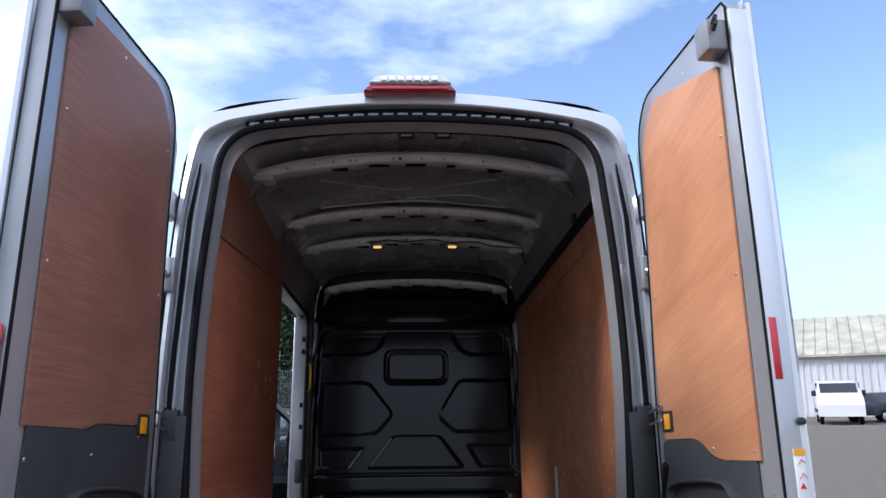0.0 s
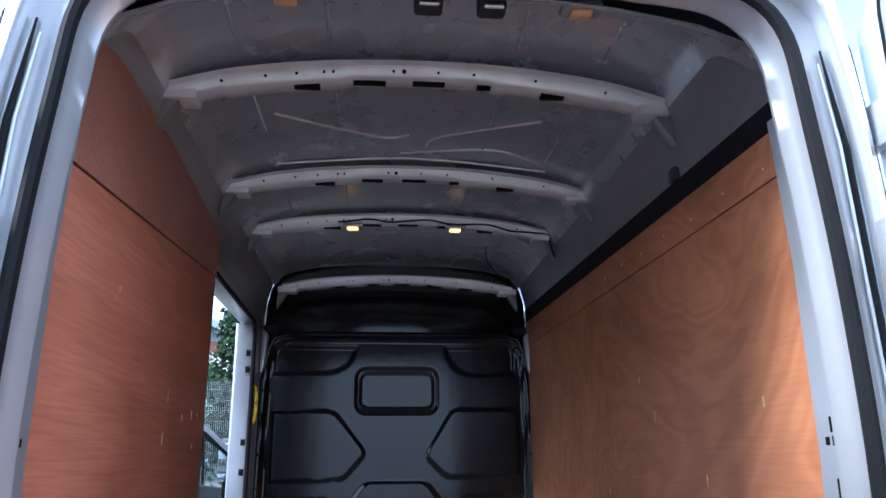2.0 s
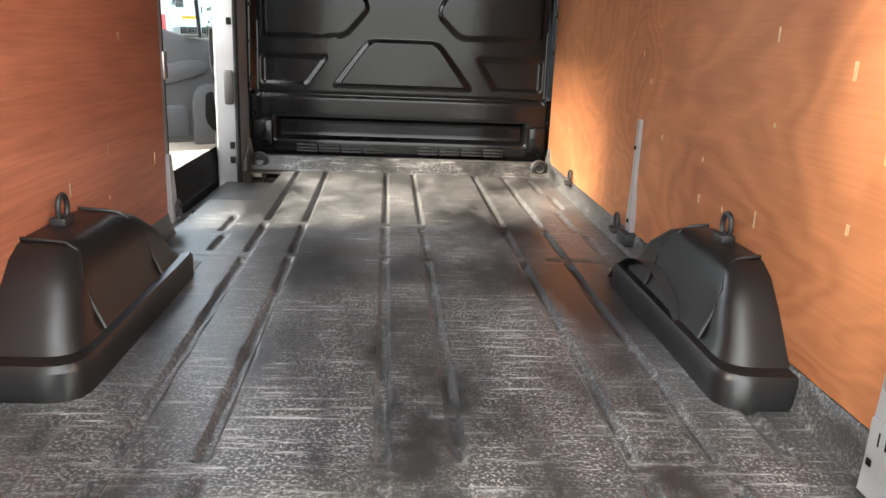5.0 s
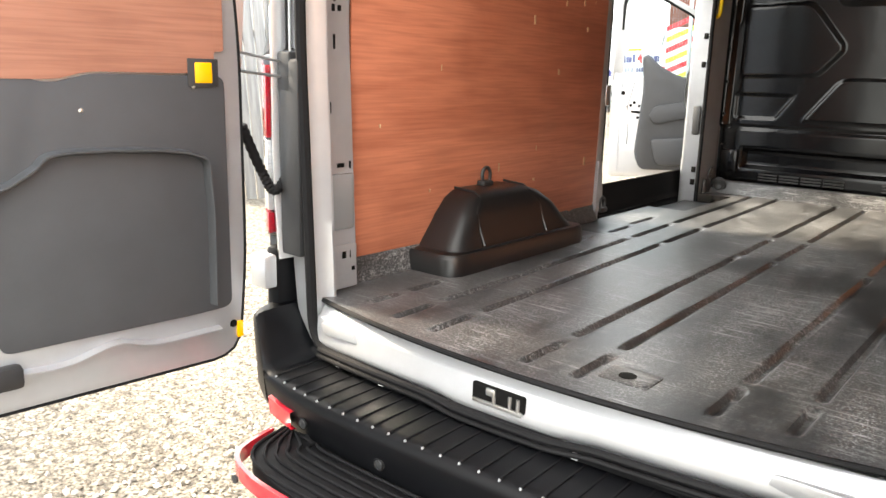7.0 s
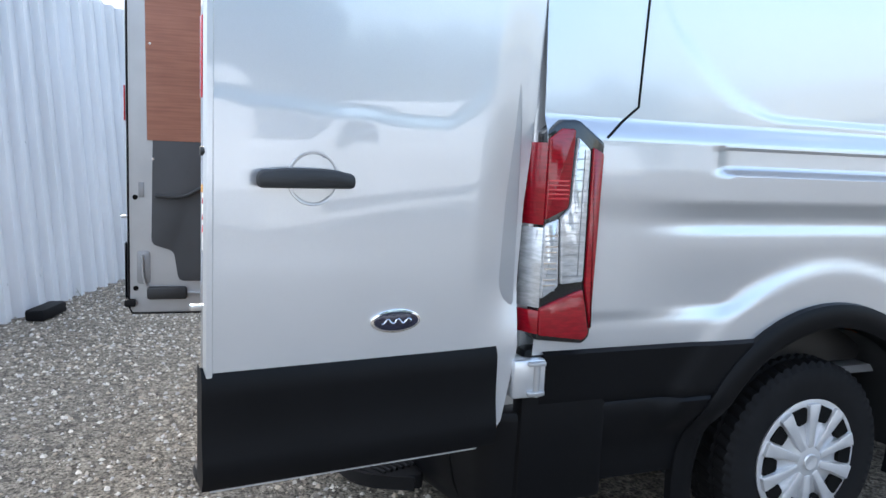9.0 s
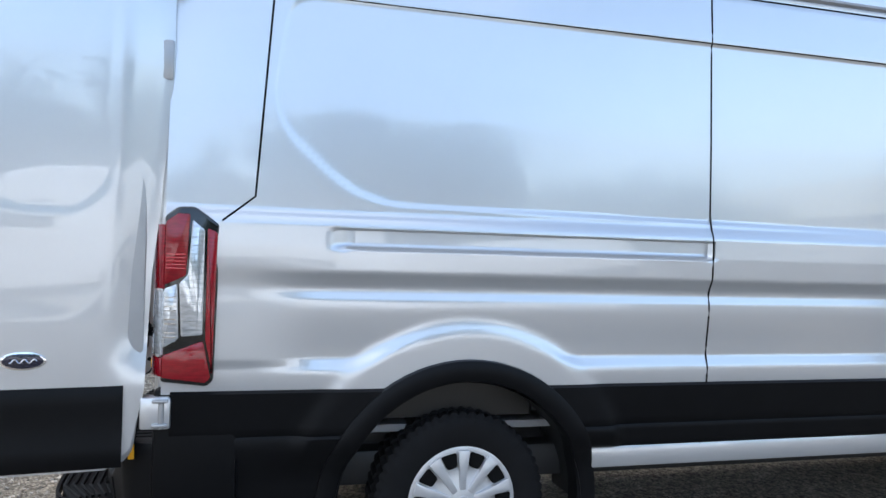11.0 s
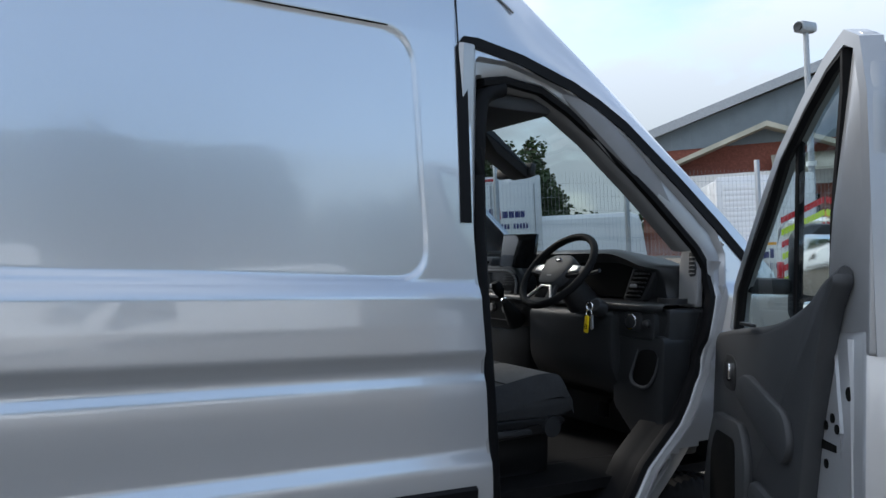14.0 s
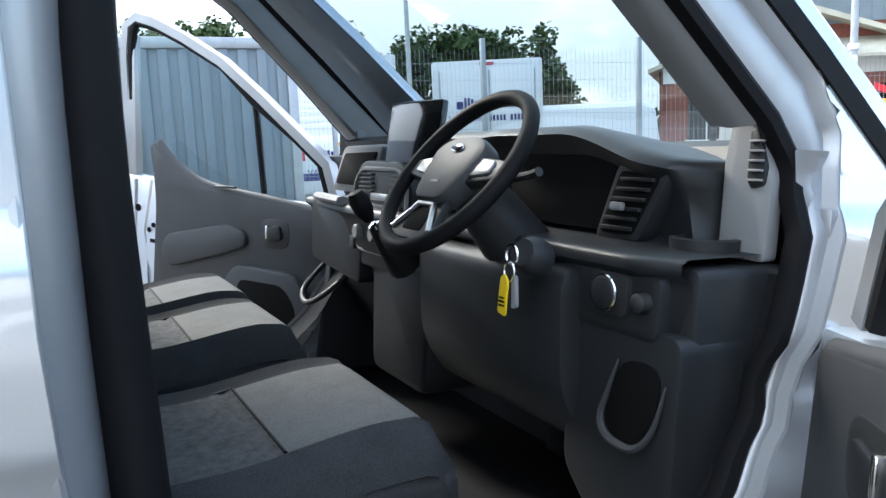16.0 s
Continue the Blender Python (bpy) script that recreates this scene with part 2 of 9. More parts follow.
M = dict(
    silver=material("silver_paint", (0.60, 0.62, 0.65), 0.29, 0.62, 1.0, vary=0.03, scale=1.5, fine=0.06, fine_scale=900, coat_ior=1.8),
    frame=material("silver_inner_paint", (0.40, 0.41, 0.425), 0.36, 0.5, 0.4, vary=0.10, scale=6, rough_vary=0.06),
    primer=material("grey_inner_paint", (0.25, 0.255, 0.265), 0.40, 0.3, 0.2, vary=0.15, scale=3, rough_vary=0.08),
    roofpaint=material("ceiling_grey_inner_paint", (0.52, 0.55, 0.59), 0.27, 0.45, 0.35, vary=0.12, scale=3, rough_vary=0.06),
    bow=material("light_grey_steel", (0.74, 0.74, 0.75), 0.36, 0.35, vary=0.15, scale=9, rough_vary=0.1),
    bulk=material("black_bulkhead_paint", (0.006, 0.0064, 0.0072), 0.13, 0.0, 0.0, vary=0.3, scale=3, rough_vary=0.05, bump=0.08, bump_scale=14, bump_dist=0.006, spec=0.30),
    plastic=material("black_plastic", (0.020, 0.021, 0.023), 0.52, vary=0.25, scale=5, rough_vary=0.08, bump=0.12, bump_scale=500, bump_dist=0.001),
    clad=material("black_cladding", (0.0049, 0.0052, 0.0063), 0.42, vary=0.25, scale=4, rough_vary=0.06, bump=0.1, bump_scale=700, bump_dist=0.0008, spec=0.13),
    card=material("dark_grey_trim", (0.042, 0.0445, 0.049), 0.58, vary=0.15, scale=6, bump=0.12, bump_scale=600, bump_dist=0.001),
    dash=material("charcoal_dash_plastic", (0.019, 0.0205, 0.0225), 0.42, vary=0.15, scale=6, bump=0.15, bump_scale=600, bump_dist=0.001, spec=0.35),
    gtrim=material("light_grey_pillar_trim", (0.24, 0.24, 0.245), 0.6, vary=0.08, scale=9),
    ptrim=material("mid_grey_pillar_trim", (0.19, 0.192, 0.197), 0.6, vary=0.08, scale=9),
    rubber=material("black_rubber", (0.008, 0.008, 0.009), 0.62, vary=0.2, scale=15, spec=0.14),
    mat=scuffed_mat("black_floor_mat"),
    arch=material("moulded_black_plastic", (0.009, 0.009, 0.0095), 0.33, vary=0.25, scale=5, rough_vary=0.08, bump=0.1, bump_scale=300, bump_dist=0.001),
    ply_r=plywood("wall_plywood", (0.46, 0.182, 0.082), (0.31, 0.112, 0.049), scale=0.75, swirl=1.3, long=0.62, lines=0.105, rings=1.9, pores=0.22),
    ply_l=plywood("red_plywood", (0.52, 0.190, 0.112), (0.39, 0.130, 0.074), scale=2.0, swirl=0.3, long=0.12, lines=0.10, rings=1.0),
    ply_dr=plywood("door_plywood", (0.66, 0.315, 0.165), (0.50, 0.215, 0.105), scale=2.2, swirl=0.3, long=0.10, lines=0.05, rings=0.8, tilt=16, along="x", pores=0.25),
    # darker and browner: shade on the left door and upper board put into colour
    ply_dl=plywood("shaded_brown_plywood", (0.37, 0.170, 0.118), (0.31, 0.140, 0.096), scale=2.2, swirl=0.4, long=0.2, lines=0.05, rings=0.6, along="x"),
    edge=material("raw_plywood_edge", (0.55, 0.38, 0.22), 0.7, vary=0.3, scale=30),
    screw=material("zinc_screw", (0.7, 0.7, 0.68), 0.3, 0.9),
    steel=material("bare_steel", (0.55, 0.55, 0.55), 0.32, 0.9, vary=0.2, scale=20, rough_vary=0.1),
    chrome=material("chrome", (0.85, 0.85, 0.86), 0.08, 1.0),
    red=material("red_reflector", (0.55, 0.015, 0.03), 0.25, 0, 0.6, vary=0.1, scale=40),
    lens_red=material("red_lamp_lens", (0.30, 0.003, 0.012), 0.14, 0, 0.4, vary=0.35, scale=25, stretch=(1, 1, 6)),
    lens_clear=material("clear_lamp_lens", (0.72, 0.74, 0.76), 0.12, 0.5, 1.0, vary=0.35, scale=22, stretch=(1, 1, 4)),
    amber=material("amber_reflector", (0.85, 0.38, 0.01), 0.25, 0, 0.5),
    yellow=material("yellow_plastic", (0.80, 0.55, 0.01), 0.4, 0, 0.2, vary=0.05, scale=20),
    white=material("white_vehicle_paint", (0.78, 0.80, 0.82), 0.3, 0, 0.6, vary=0.05, scale=2),
    paper=material("white_label", (0.80, 0.80, 0.78), 0.6),
    navy=material("navy_ink", (0.02, 0.03, 0.16), 0.5),
    redink=material("red_ink", (0.6, 0.02, 0.03), 0.5),
    tyre=material("tyre_rubber", (0.007, 0.007, 0.008), 0.75, vary=0.3, scale=12, bump=0.15, bump_scale=90, bump_dist=0.002, spec=0.2),
    rim=material("silver_wheel_cover", (0.62, 0.63, 0.65), 0.32, 0.5, 0.4, vary=0.06, scale=8),
    fabric=material("dark_grey_seat_cloth", (0.046, 0.047, 0.049), 0.9, vary=0.2, scale=14, fine=0.4, fine_scale=420, bump=0.4, bump_scale=420, bump_dist=0.002, spec=0.2),
    fabric_p=material("patterned_seat_cloth", (0.105, 0.106, 0.108), 0.9, vary=0.45, scale=55, fine=0.4, fine_scale=420, bump=0.5, bump_scale=60, bump_dist=0.002, spec=0.2),
    fabric_f=material("plain_grey_seat_cloth", (0.145, 0.144, 0.142), 0.9, vary=0.15, scale=20, fine=0.4, fine_scale=420, bump=0.3, bump_scale=420, bump_dist=0.002, spec=0.2),
    screen=material("black_glass_screen", (0.008, 0.009, 0.010), 0.12, 0, 0.5),
    glass=glass_material("tinted_glass"),
    # deeper tint than real glass, to hold down the brightness outside
    screenglass=glass_material("dimmed_windscreen_glass", (0.52, 0.59, 0.60)),
    lamp=lamp_material("dome_lamp_glow", (1.0, 0.52, 0.16), 0.55),
    lampoff=material("dome_lamp_lens", (0.75, 0.45, 0.22), 0.3, vary=0.1, scale=30),
    gravel=material("gravel", (0.42, 0.37, 0.30), 0.9, color2=(0.15, 0.13, 0.108), scale=26, contrast=(0.35, 0.62), fine=0.85, fine_scale=75,
                    bump=1.0, bump_scale=55, bump_dist=0.03, spec=0.2),
    corr=material("corrugated_grey_steel", (0.72, 0.73, 0.75), 0.5, 0.2, vary=0.12, scale=2, stretch=(1, 1, 0.3), rough_vary=0.1),
    roofsheet=material("weathered_roof_sheet", (0.55, 0.52, 0.42), 0.85, vary=0.35, scale=0.8, stretch=(1, 1, 0.3)),
    brick=material("red_brickwork", (0.30, 0.10, 0.07), 0.85, vary=0.3, scale=9, fine=0.3, fine_scale=20),
    greyclad=material("grey_wall_sheet", (0.20, 0.24, 0.27), 0.6, 0.1, vary=0.12, scale=2),
    galv=material("galvanised_steel", (0.42, 0.44, 0.46), 0.5, 0.6, vary=0.15, scale=10),
    leaf=material("leaves", (0.055, 0.095, 0.030), 0.7, color2=(0.030, 0.055, 0.018), scale=3, spec=0.2),
    conifer=material("conifer_needles", (0.028, 0.055, 0.024), 0.75, color2=(0.016, 0.032, 0.015), scale=4, spec=0.2),
    bark=material("bark", (0.10, 0.075, 0.055), 0.9, vary=0.4, scale=8, bump=0.6, bump_scale=25),
    weed=material("weeds", (0.08, 0.14, 0.04), 0.7, vary=0.3, scale=12),
    hiy=material("fluorescent_yellow", (0.62, 0.85, 0.05), 0.5),
    badge=material("badge_enamel", (0.012, 0.014, 0.035), 0.2, 0, 0.6),
    # near-black: paints the shade inside gaps, holes and hollows; also printed bars
    dark=material("shade_and_ink_black", (0.005, 0.005, 0.005), 0.8, spec=0.1),
    # white van paint with the blue cast of door glass mixed in
    blue=material("glass_tinted_van_paint", (0.50, 0.62, 0.66), 0.3, 0, 0.6, vary=0.05, scale=2),
)


# ---- mesh helpers ----
def finish(name, bm, mat, parent=None, label="", smooth=40.0):
    me = bpy.data.meshes.new(name)
    bmesh.ops.recalc_face_normals(bm, faces=bm.faces)
    bm.to_mesh(me)
    bm.free()
    me.materials.append(mat)
    if smooth:
        me.shade_smooth()
        me.set_sharp_from_angle(angle=radians(smooth))
    ob = new(name, me)
    if parent is not None:
        ob.parent = parent
    if label:
        tagged(ob, label)
    return ob


def part(name, bm, mat, parent, label="", smooth=40.0):
    return finish(name, bm, mat, parent, label, smooth)


def box(x0, x1, y0, y1, z0, z1, bevel=0.0, bm=None, m=None, segments=2):
    own = bmesh.new()
    r = bmesh.ops.create_cube(own, size=1.0)
    for v in r["verts"]:
        v.co = Vector(((x0 + x1) / 2 + v.co.x * (x1 - x0), (y0 + y1) / 2 + v.co.y * (y1 - y0), (z0 + z1) / 2 + v.co.z * (z1 - z0)))
    if bevel:
        bmesh.ops.bevel(own, geom=own.edges[:], offset=bevel, segments=segments, affect="EDGES", profile=0.5)
    if m is not None:
        bmesh.ops.transform(own, matrix=m, verts=own.verts[:])
    return join(own, bm)


def join(own, bm):
    if bm is None:
        return own
    me = bpy.data.meshes.new("tmp")
    own.to_mesh(me)
    own.free()
    bm.from_mesh(me)
    bpy.data.meshes.remove(me)
    return bm


def prism(pts, axis, a, b, bevel=0.0, bm=None, m=None):
    """A polygon extruded along an axis; pts are the two other coordinates in x, y, z order."""
    own = bmesh.new()

    def at(p, t):
        return {"x": (t, p[0], p[1]), "y": (p[0], t, p[1]), "z": (p[0], p[1], t)}[axis]
    lo, hi = [own.verts.new(at(p, a)) for p in pts], [own.verts.new(at(p, b)) for p in pts]
    own.faces.new(lo)
    own.faces.new(hi[::-1])
    for i in range(len(pts)):
        j = (i + 1) % len(pts)
        own.faces.new((lo[i], hi[i], hi[j], lo[j]))
    bmesh.ops.recalc_face_normals(own, faces=own.faces)
    if bevel:
        caps = {e for f in own.faces if len(f.verts) == len(pts) for e in f.edges}
        bmesh.ops.bevel(own, geom=list(caps), offset=bevel, segments=2, affect="EDGES", profile=0.5)
    if m is not None:
        bmesh.ops.transform(own, matrix=m, verts=own.verts[:])
    return join(own, bm)


def rounded(pts, r, n=4):
    """The polygon with its corners rounded."""
    out, k = [], len(pts)
    for i in range(k):
        p, a, b = Vector(pts[i]), Vector(pts[i - 1]), Vector(pts[(i + 1) % k])
        rr = r[i] if isinstance(r, (list, tuple)) else r
        da, db = (a - p), (b - p)
        d = min(rr, da.length * 0.45, db.length * 0.45)
        if d < 1e-5:
            out.append(tuple(p))
            continue
        s, e = p + da.normalized() * d, p + db.normalized() * d
        for q in range(n + 1):
            t = q / n
            out.append(tuple((1 - t) ** 2 * s + 2 * t * (1 - t) * p + t * t * e))
    return out


def rrect(x0, x1, y0, y1, r, n=4):
    return rounded([(x0, y0), (x1, y0), (x1, y1), (x0, y1)], r, n)


def smooth_line(pts, n=6, closed=False):
    """A Catmull-Rom line through the points."""
    P = [Vector(p) for p in pts]
    k, out = len(P), []
    for i in range(k if closed else k - 1):
        p1, p2 = P[i], P[(i + 1) % k]
        p0 = P[i - 1] if (closed or i) else p1
        p3 = P[(i + 2) % k] if (closed or i + 2 < k) else p2
        for q in range(n):
            t = q / n
            out.append(0.5 * ((2 * p1) + (p2 - p0) * t + (2 * p0 - 5 * p1 + 4 * p2 - p3) * t * t + (3 * p1 - p0 - 3 * p2 + p3) * t ** 3))
    if not closed:
        out.append(P[-1])
    return out


def tube(pts, r, n=8, closed=False, bm=None, m=None, flat=None, up=(0, 0, 1)):
    """A pipe along a line; r is one radius or one for each point; flat=(a, b) gives an oval or, with n=4, a bar."""
    own = bmesh.new()
    P = [Vector(p) for p in pts]
    rings, k = [], len(P)
    for i, p in enumerate(P):
        d = (P[(i + 1) % k] - P[i - 1]) if closed else (P[min(i + 1, k - 1)] - P[max(i - 1, 0)])
        d.normalize()
        u = Vector(up)
        s = d.cross(u)
        if s.length < 1e-3:
            s = d.cross(Vector((0, 1, 0.01)))
        s.normalize()
        w = s.cross(d)
        rr = r[i] if isinstance(r, (list, tuple)) else r
        fa, fb = flat or (1, 1)
        off = math.pi / 4 if n == 4 else 0
        rings.append([own.verts.new(p + s * math.cos(2 * math.pi * q / n + off) * rr * fa + w * math.sin(2 * math.pi * q / n + off) * rr * fb) for q in range(n)])
    for i in range(k if closed else k - 1):
        a, b = rings[i], rings[(i + 1) % k]
        for q in range(n):
            own.faces.new((a[q], a[(q + 1) % n], b[(q + 1) % n], b[q]))
    if not closed:
        own.faces.new(rings[0][::-1])
        own.faces.new(rings[-1])
    if m is not None:
        bmesh.ops.transform(own, matrix=m, verts=own.verts[:])
    return join(own, bm)


def lathe(profile, n=32, bm=None, m=None, closed=False):
    """Radius and height pairs turned round z."""
    own = bmesh.new()
    rings = [[own.verts.new((r * math.cos(2 * math.pi * i / n), r * math.sin(2 * math.pi * i / n), z)) for i in range(n)] for r, z in profile]
    k = len(rings)
    for j in range(k if closed else k - 1):
        a, b = rings[j], rings[(j + 1) % k]
        for i in range(n):
            own.faces.new((a[i], a[(i + 1) % n], b[(i + 1) % n], b[i]))
    if not closed:
        for ring, (r, z) in ((rings[0], profile[0]), (rings[-1], profile[-1])):
            if r > 1e-4:
                own.faces.new(ring)
    if m is not None:
        bmesh.ops.transform(own, matrix=m, verts=own.verts[:])
    return join(own, bm)


def sheet(rows, bm=None, closed_u=False):
    """A skin over rows of points, all of one length."""
    own = bm or bmesh.new()
    V = [[own.verts.new(p) for p in row] for row in rows]
    for a, b in zip(V, V[1:]):
        k = len(a)
        for i in range(k if closed_u else k - 1):
            own.faces.new((a[i], a[(i + 1) % k], b[(i + 1) % k], b[i]))
    return own


def resample(pts, n, closed=True):
    P = [Vector(p) for p in pts] + ([Vector(pts[0])] if closed else [])
    L = [0]
    for a, b in zip(P, P[1:]):
        L.append(L[-1] + (b - a).length)
    out = []
    for i in range(n):
        t, j = L[-1] * i / (n if closed else n - 1), 0
        while j < len(P) - 2 and L[j + 1] < t:
            j += 1
        d = L[j + 1] - L[j]
        out.append(P[j].lerp(P[j + 1], 0 if d == 0 else min(1, (t - L[j]) / d)))
    return out


def ramp(v, a, b):
    t = min(1, max(0, (v - a) / (b - a)))
    return t * t * (3 - 2 * t)


def table(v, pairs):
    for (a, fa), (b, fb) in zip(pairs, pairs[1:]):
        if v <= b:
            return fa + (fb - fa) * max(0, min(1, (v - a) / (b - a)))
    return pairs[-1][1]


def inside(p, poly):
    x, y, c = p[0], p[1], False
    for i in range(len(poly)):
        (x0, y0), (x1, y1) = poly[i - 1], poly[i]
        if (y0 > y) != (y1 > y) and x < (x1 - x0) * (y - y0) / (y1 - y0) + x0:
            c = not c
    return c


def edge_distance(p, poly):
    best = 9.0
    for i in range(len(poly)):
        a, b = poly[i - 1], poly[i]
        dx, dy = b[0] - a[0], b[1] - a[1]
        t = max(0, min(1, ((p[0] - a[0]) * dx + (p[1] - a[1]) * dy) / (dx * dx + dy * dy + 1e-12)))
        best = min(best, math.hypot(p[0] - a[0] - t * dx, p[1] - a[1] - t * dy))
    return best


def thing(name, m, label, category, group="", kind=""):
    ob = new(name)
    ob.matrix_basis = m
    ob.empty_display_size = 0.2
    return tagged(ob, label, category, group, kind)


def writing(text, size, mat, parent, m, name="lettering", width=None, label=""):
    cu = bpy.data.curves.new(name, "FONT")
    cu.body, cu.size, cu.align_x, cu.align_y, cu.extrude = text, size, "CENTER", "CENTER", 0.001
    ob = bpy.data.objects.new(name, cu)
    scene.collection.objects.link(ob)
    me = bpy.data.meshes.new_from_object(ob.evaluated_get(bpy.context.evaluated_depsgraph_get()))
    bpy.data.objects.remove(ob)
    me.materials.clear()
    me.materials.append(mat)
    o = new(name, me)
    o.parent = parent
    o.matrix_basis = m
    if label:
        tagged(o, label)
    return o


# ---- ground ----
def ground_height(x, y):
    return -0.0070 * 14 * math.tanh(x / 14) - 0.0734 * 14 * math.tanh(y / 14) + 0.85 * ramp(x, 6, 16) * ramp(y, 10, 30)


def make_ground():
    marks = [-3000, -800, -250, -100, -60, -40, -28, -20, -15] + [-11 + i for i in range(23)] + [15, 20, 28, 40, 60, 100, 250, 800, 3000]
    bm = sheet([[(x, y, ground_height(x, y) + (0.012 * noise.noise((x * 0.7, y * 0.7, 0)) if abs(x) < 12 and abs(y) < 12 else 0)) for x in marks] for y in marks])
    g = finish("ground", bm, M["gravel"])
    tagged(g, "pale grey-brown gravel yard, sloping gently", "ground", kind="structure")
    return g


ground = make_ground()

# ---- the van ----
van = thing("panel_van", VAN, "silver high-roof panel van, doors open, parked on gravel", "van")

ROOF = [(0.10, 2.722), (0.16, 2.752), (0.30, 2.818), (0.45, 2.880), (0.60, 2.922), (0.9, 2.94), (3.2, 2.94), (3.6, 2.905), (3.92, 2.79), (4.2, 2.56), (4.42, 2.33), (4.76, 2.14), (5.0, 1.93), (5.36, 1.55), (5.45, 1.46), (5.75, 1.26), (5.92, 1.0)]
SIDE = [(0.46, 0.955), (0.54, 0.985), (0.80, 1.012), (0.852, 1.014), (0.872, 1.007), (0.90, 0.997), (0.95, 1.000), (1.02, 1.007), (1.08, 1.0115), (1.115, 1.010), (1.145, 1.001), (1.165, 1.003), (1.190, 1.014), (1.208, 1.024), (1.216, 1.027), (1.30, 1.028), (1.385, 1.025), (1.405, 1.018),
        (1.432, 1.004), (1.80, 0.990), (2.22, 0.966), (2.42, 0.948), (2.432, 0.941), (2.445, 0.944), (2.46, 0.932), (2.50, 0.931), (2.60, 0.922), (2.68, 0.905)]
CROWN = [(0.895, 2.715), (0.872, 2.76), (0.838, 2.805), (0.78, 2.85), (0.68, 2.888), (0.55, 2.912), (0.40, 2.928), (0.2, 2.937), (0.0, 2.94)]
PANEL = rounded([(0.43, 1.76), (0.78, 1.465), (3.765, 1.432), (3.705, 2.214), (0.50, 2.214), ], [0.16, 0.16, 0.12, 0.12, 0.10], 6)
APERTURE = [(4.030, 0.50), (3.988, 0.95), (3.944, 1.32), (3.922, 1.60), (3.920, 2.03), (3.97, 2.11), (4.10, 2.14), (4.28, 2.13), (4.42, 2.07), (4.56, 1.98), (4.80, 1.77), (5.00, 1.58), (5.05, 1.50), (5.04, 1.38), (4.97, 1.08),
            (4.86, 0.90), (4.70, 0.75), (4.62, 0.62), (4.52, 0.54), (4.40, 0.50)]
BODY_CUT = [(4.030, 0.50), (3.988, 0.95), (3.944, 1.32), (3.922, 1.60), (3.918, 2.08), (3.950, 2.172), (4.10, 2.178), (4.28, 2.150), (4.44, 2.105), (4.60, 2.020), (4.85, 1.825), (5.06, 1.640), (5.10, 1.55), (5.07, 1.38), (4.985, 1.08),
            (4.875, 0.90), (4.715, 0.75), (4.63, 0.62), (4.52, 0.54), (4.40, 0.50)]
SLIDE = [(1.98, 0.60), (1.98, 2.36), (3.36, 2.36), (3.36, 0.60)]
AXLE = 1.205
CAB_EDGE = [(3.88, 2.212), (3.95, 2.212), (4.15, 2.194), (4.40, 2.140), (4.52, 2.090), (4.64, 2.020), (4.88, 1.825), (5.06, 1.668), (5.24, 1.50), (5.42, 1.40)]
CAB_TOP = [(3.67, 2.770), (3.80, 2.725), (3.931, 2.665), (4.08, 2.565), (4.235, 2.454), (4.498, 2.281), (4.728, 2.123), (4.986, 1.923), (5.20, 1.742), (5.42, 1.555)]


def narrowing(y, z):
    """How far the cab's sides lean in above the belt, and how the nose and the tail close."""
    d = 0.0
    if y > 3.7 and z > 1.42:
        d += ramp(y, 3.7, 4.6) * (z - 1.42) * 0.14
    if y > 5.2:
        d += 0.30 * ((y - 5.2) / 0.75) ** 2
    if y < 0.30:
        d += 0.008 * (1 - ramp(y, 0.05, 0.30)) * ramp(z, 1.4, 1.9)
    return d


def body_x(y, z):
    x = table(z, SIDE) - narrowing(y, z)
    p = (y, z)
    if 0.4 < y < 3.8 and 1.4 < z < 2.3:
        e = edge_distance(p, PANEL)
        x -= (0.004 + 0.004 * ramp(y, 0.9, 2.0)) * (ramp(e, -0.001, 0.010) if inside(p, PANEL) else 0)
    if 0.62 < y < 2.25 and 1.27 < z < 1.40:
        x -= 0.026 * ramp(z, 1.290, 1.315) * (1 - ramp(z, 1.368, 1.376)) * ramp(y, 0.65, 0.74)
    if 0.80 < z < 1.25 and y < 0.75:  # the swages die out towards the tail lamp
        x += (1.019 + 0.008 * ramp(z, 1.15, 1.25) - x) * (1 - ramp(y, 0.34, 0.72)) * ramp(z, 0.84, 0.90)
    for c in (AXLE, 4.955):
        r = math.hypot(y - c, z - 0.33)
        if r < 0.80 and z < 1.2:
            x += (1.020 - x) * (1 - ramp(r, 0.655, 0.725)) * (1 - ramp(z, 1.06, 1.14)) * ramp(z, 0.5, 0.6)
    return x


def nearest(p, poly):
    best = (p, 9.0)
    for i in range(len(poly)):
        a, b = Vector(poly[i - 1]), Vector(poly[i])
        d = b - a
        t = max(0, min(1, (Vector(p) - a).dot(d) / d.length_squared))
        q = a + d * t
        e = (q - Vector(p)).length
        if e < best[1]:
            best = ((q.x, q.y), e)
    return best


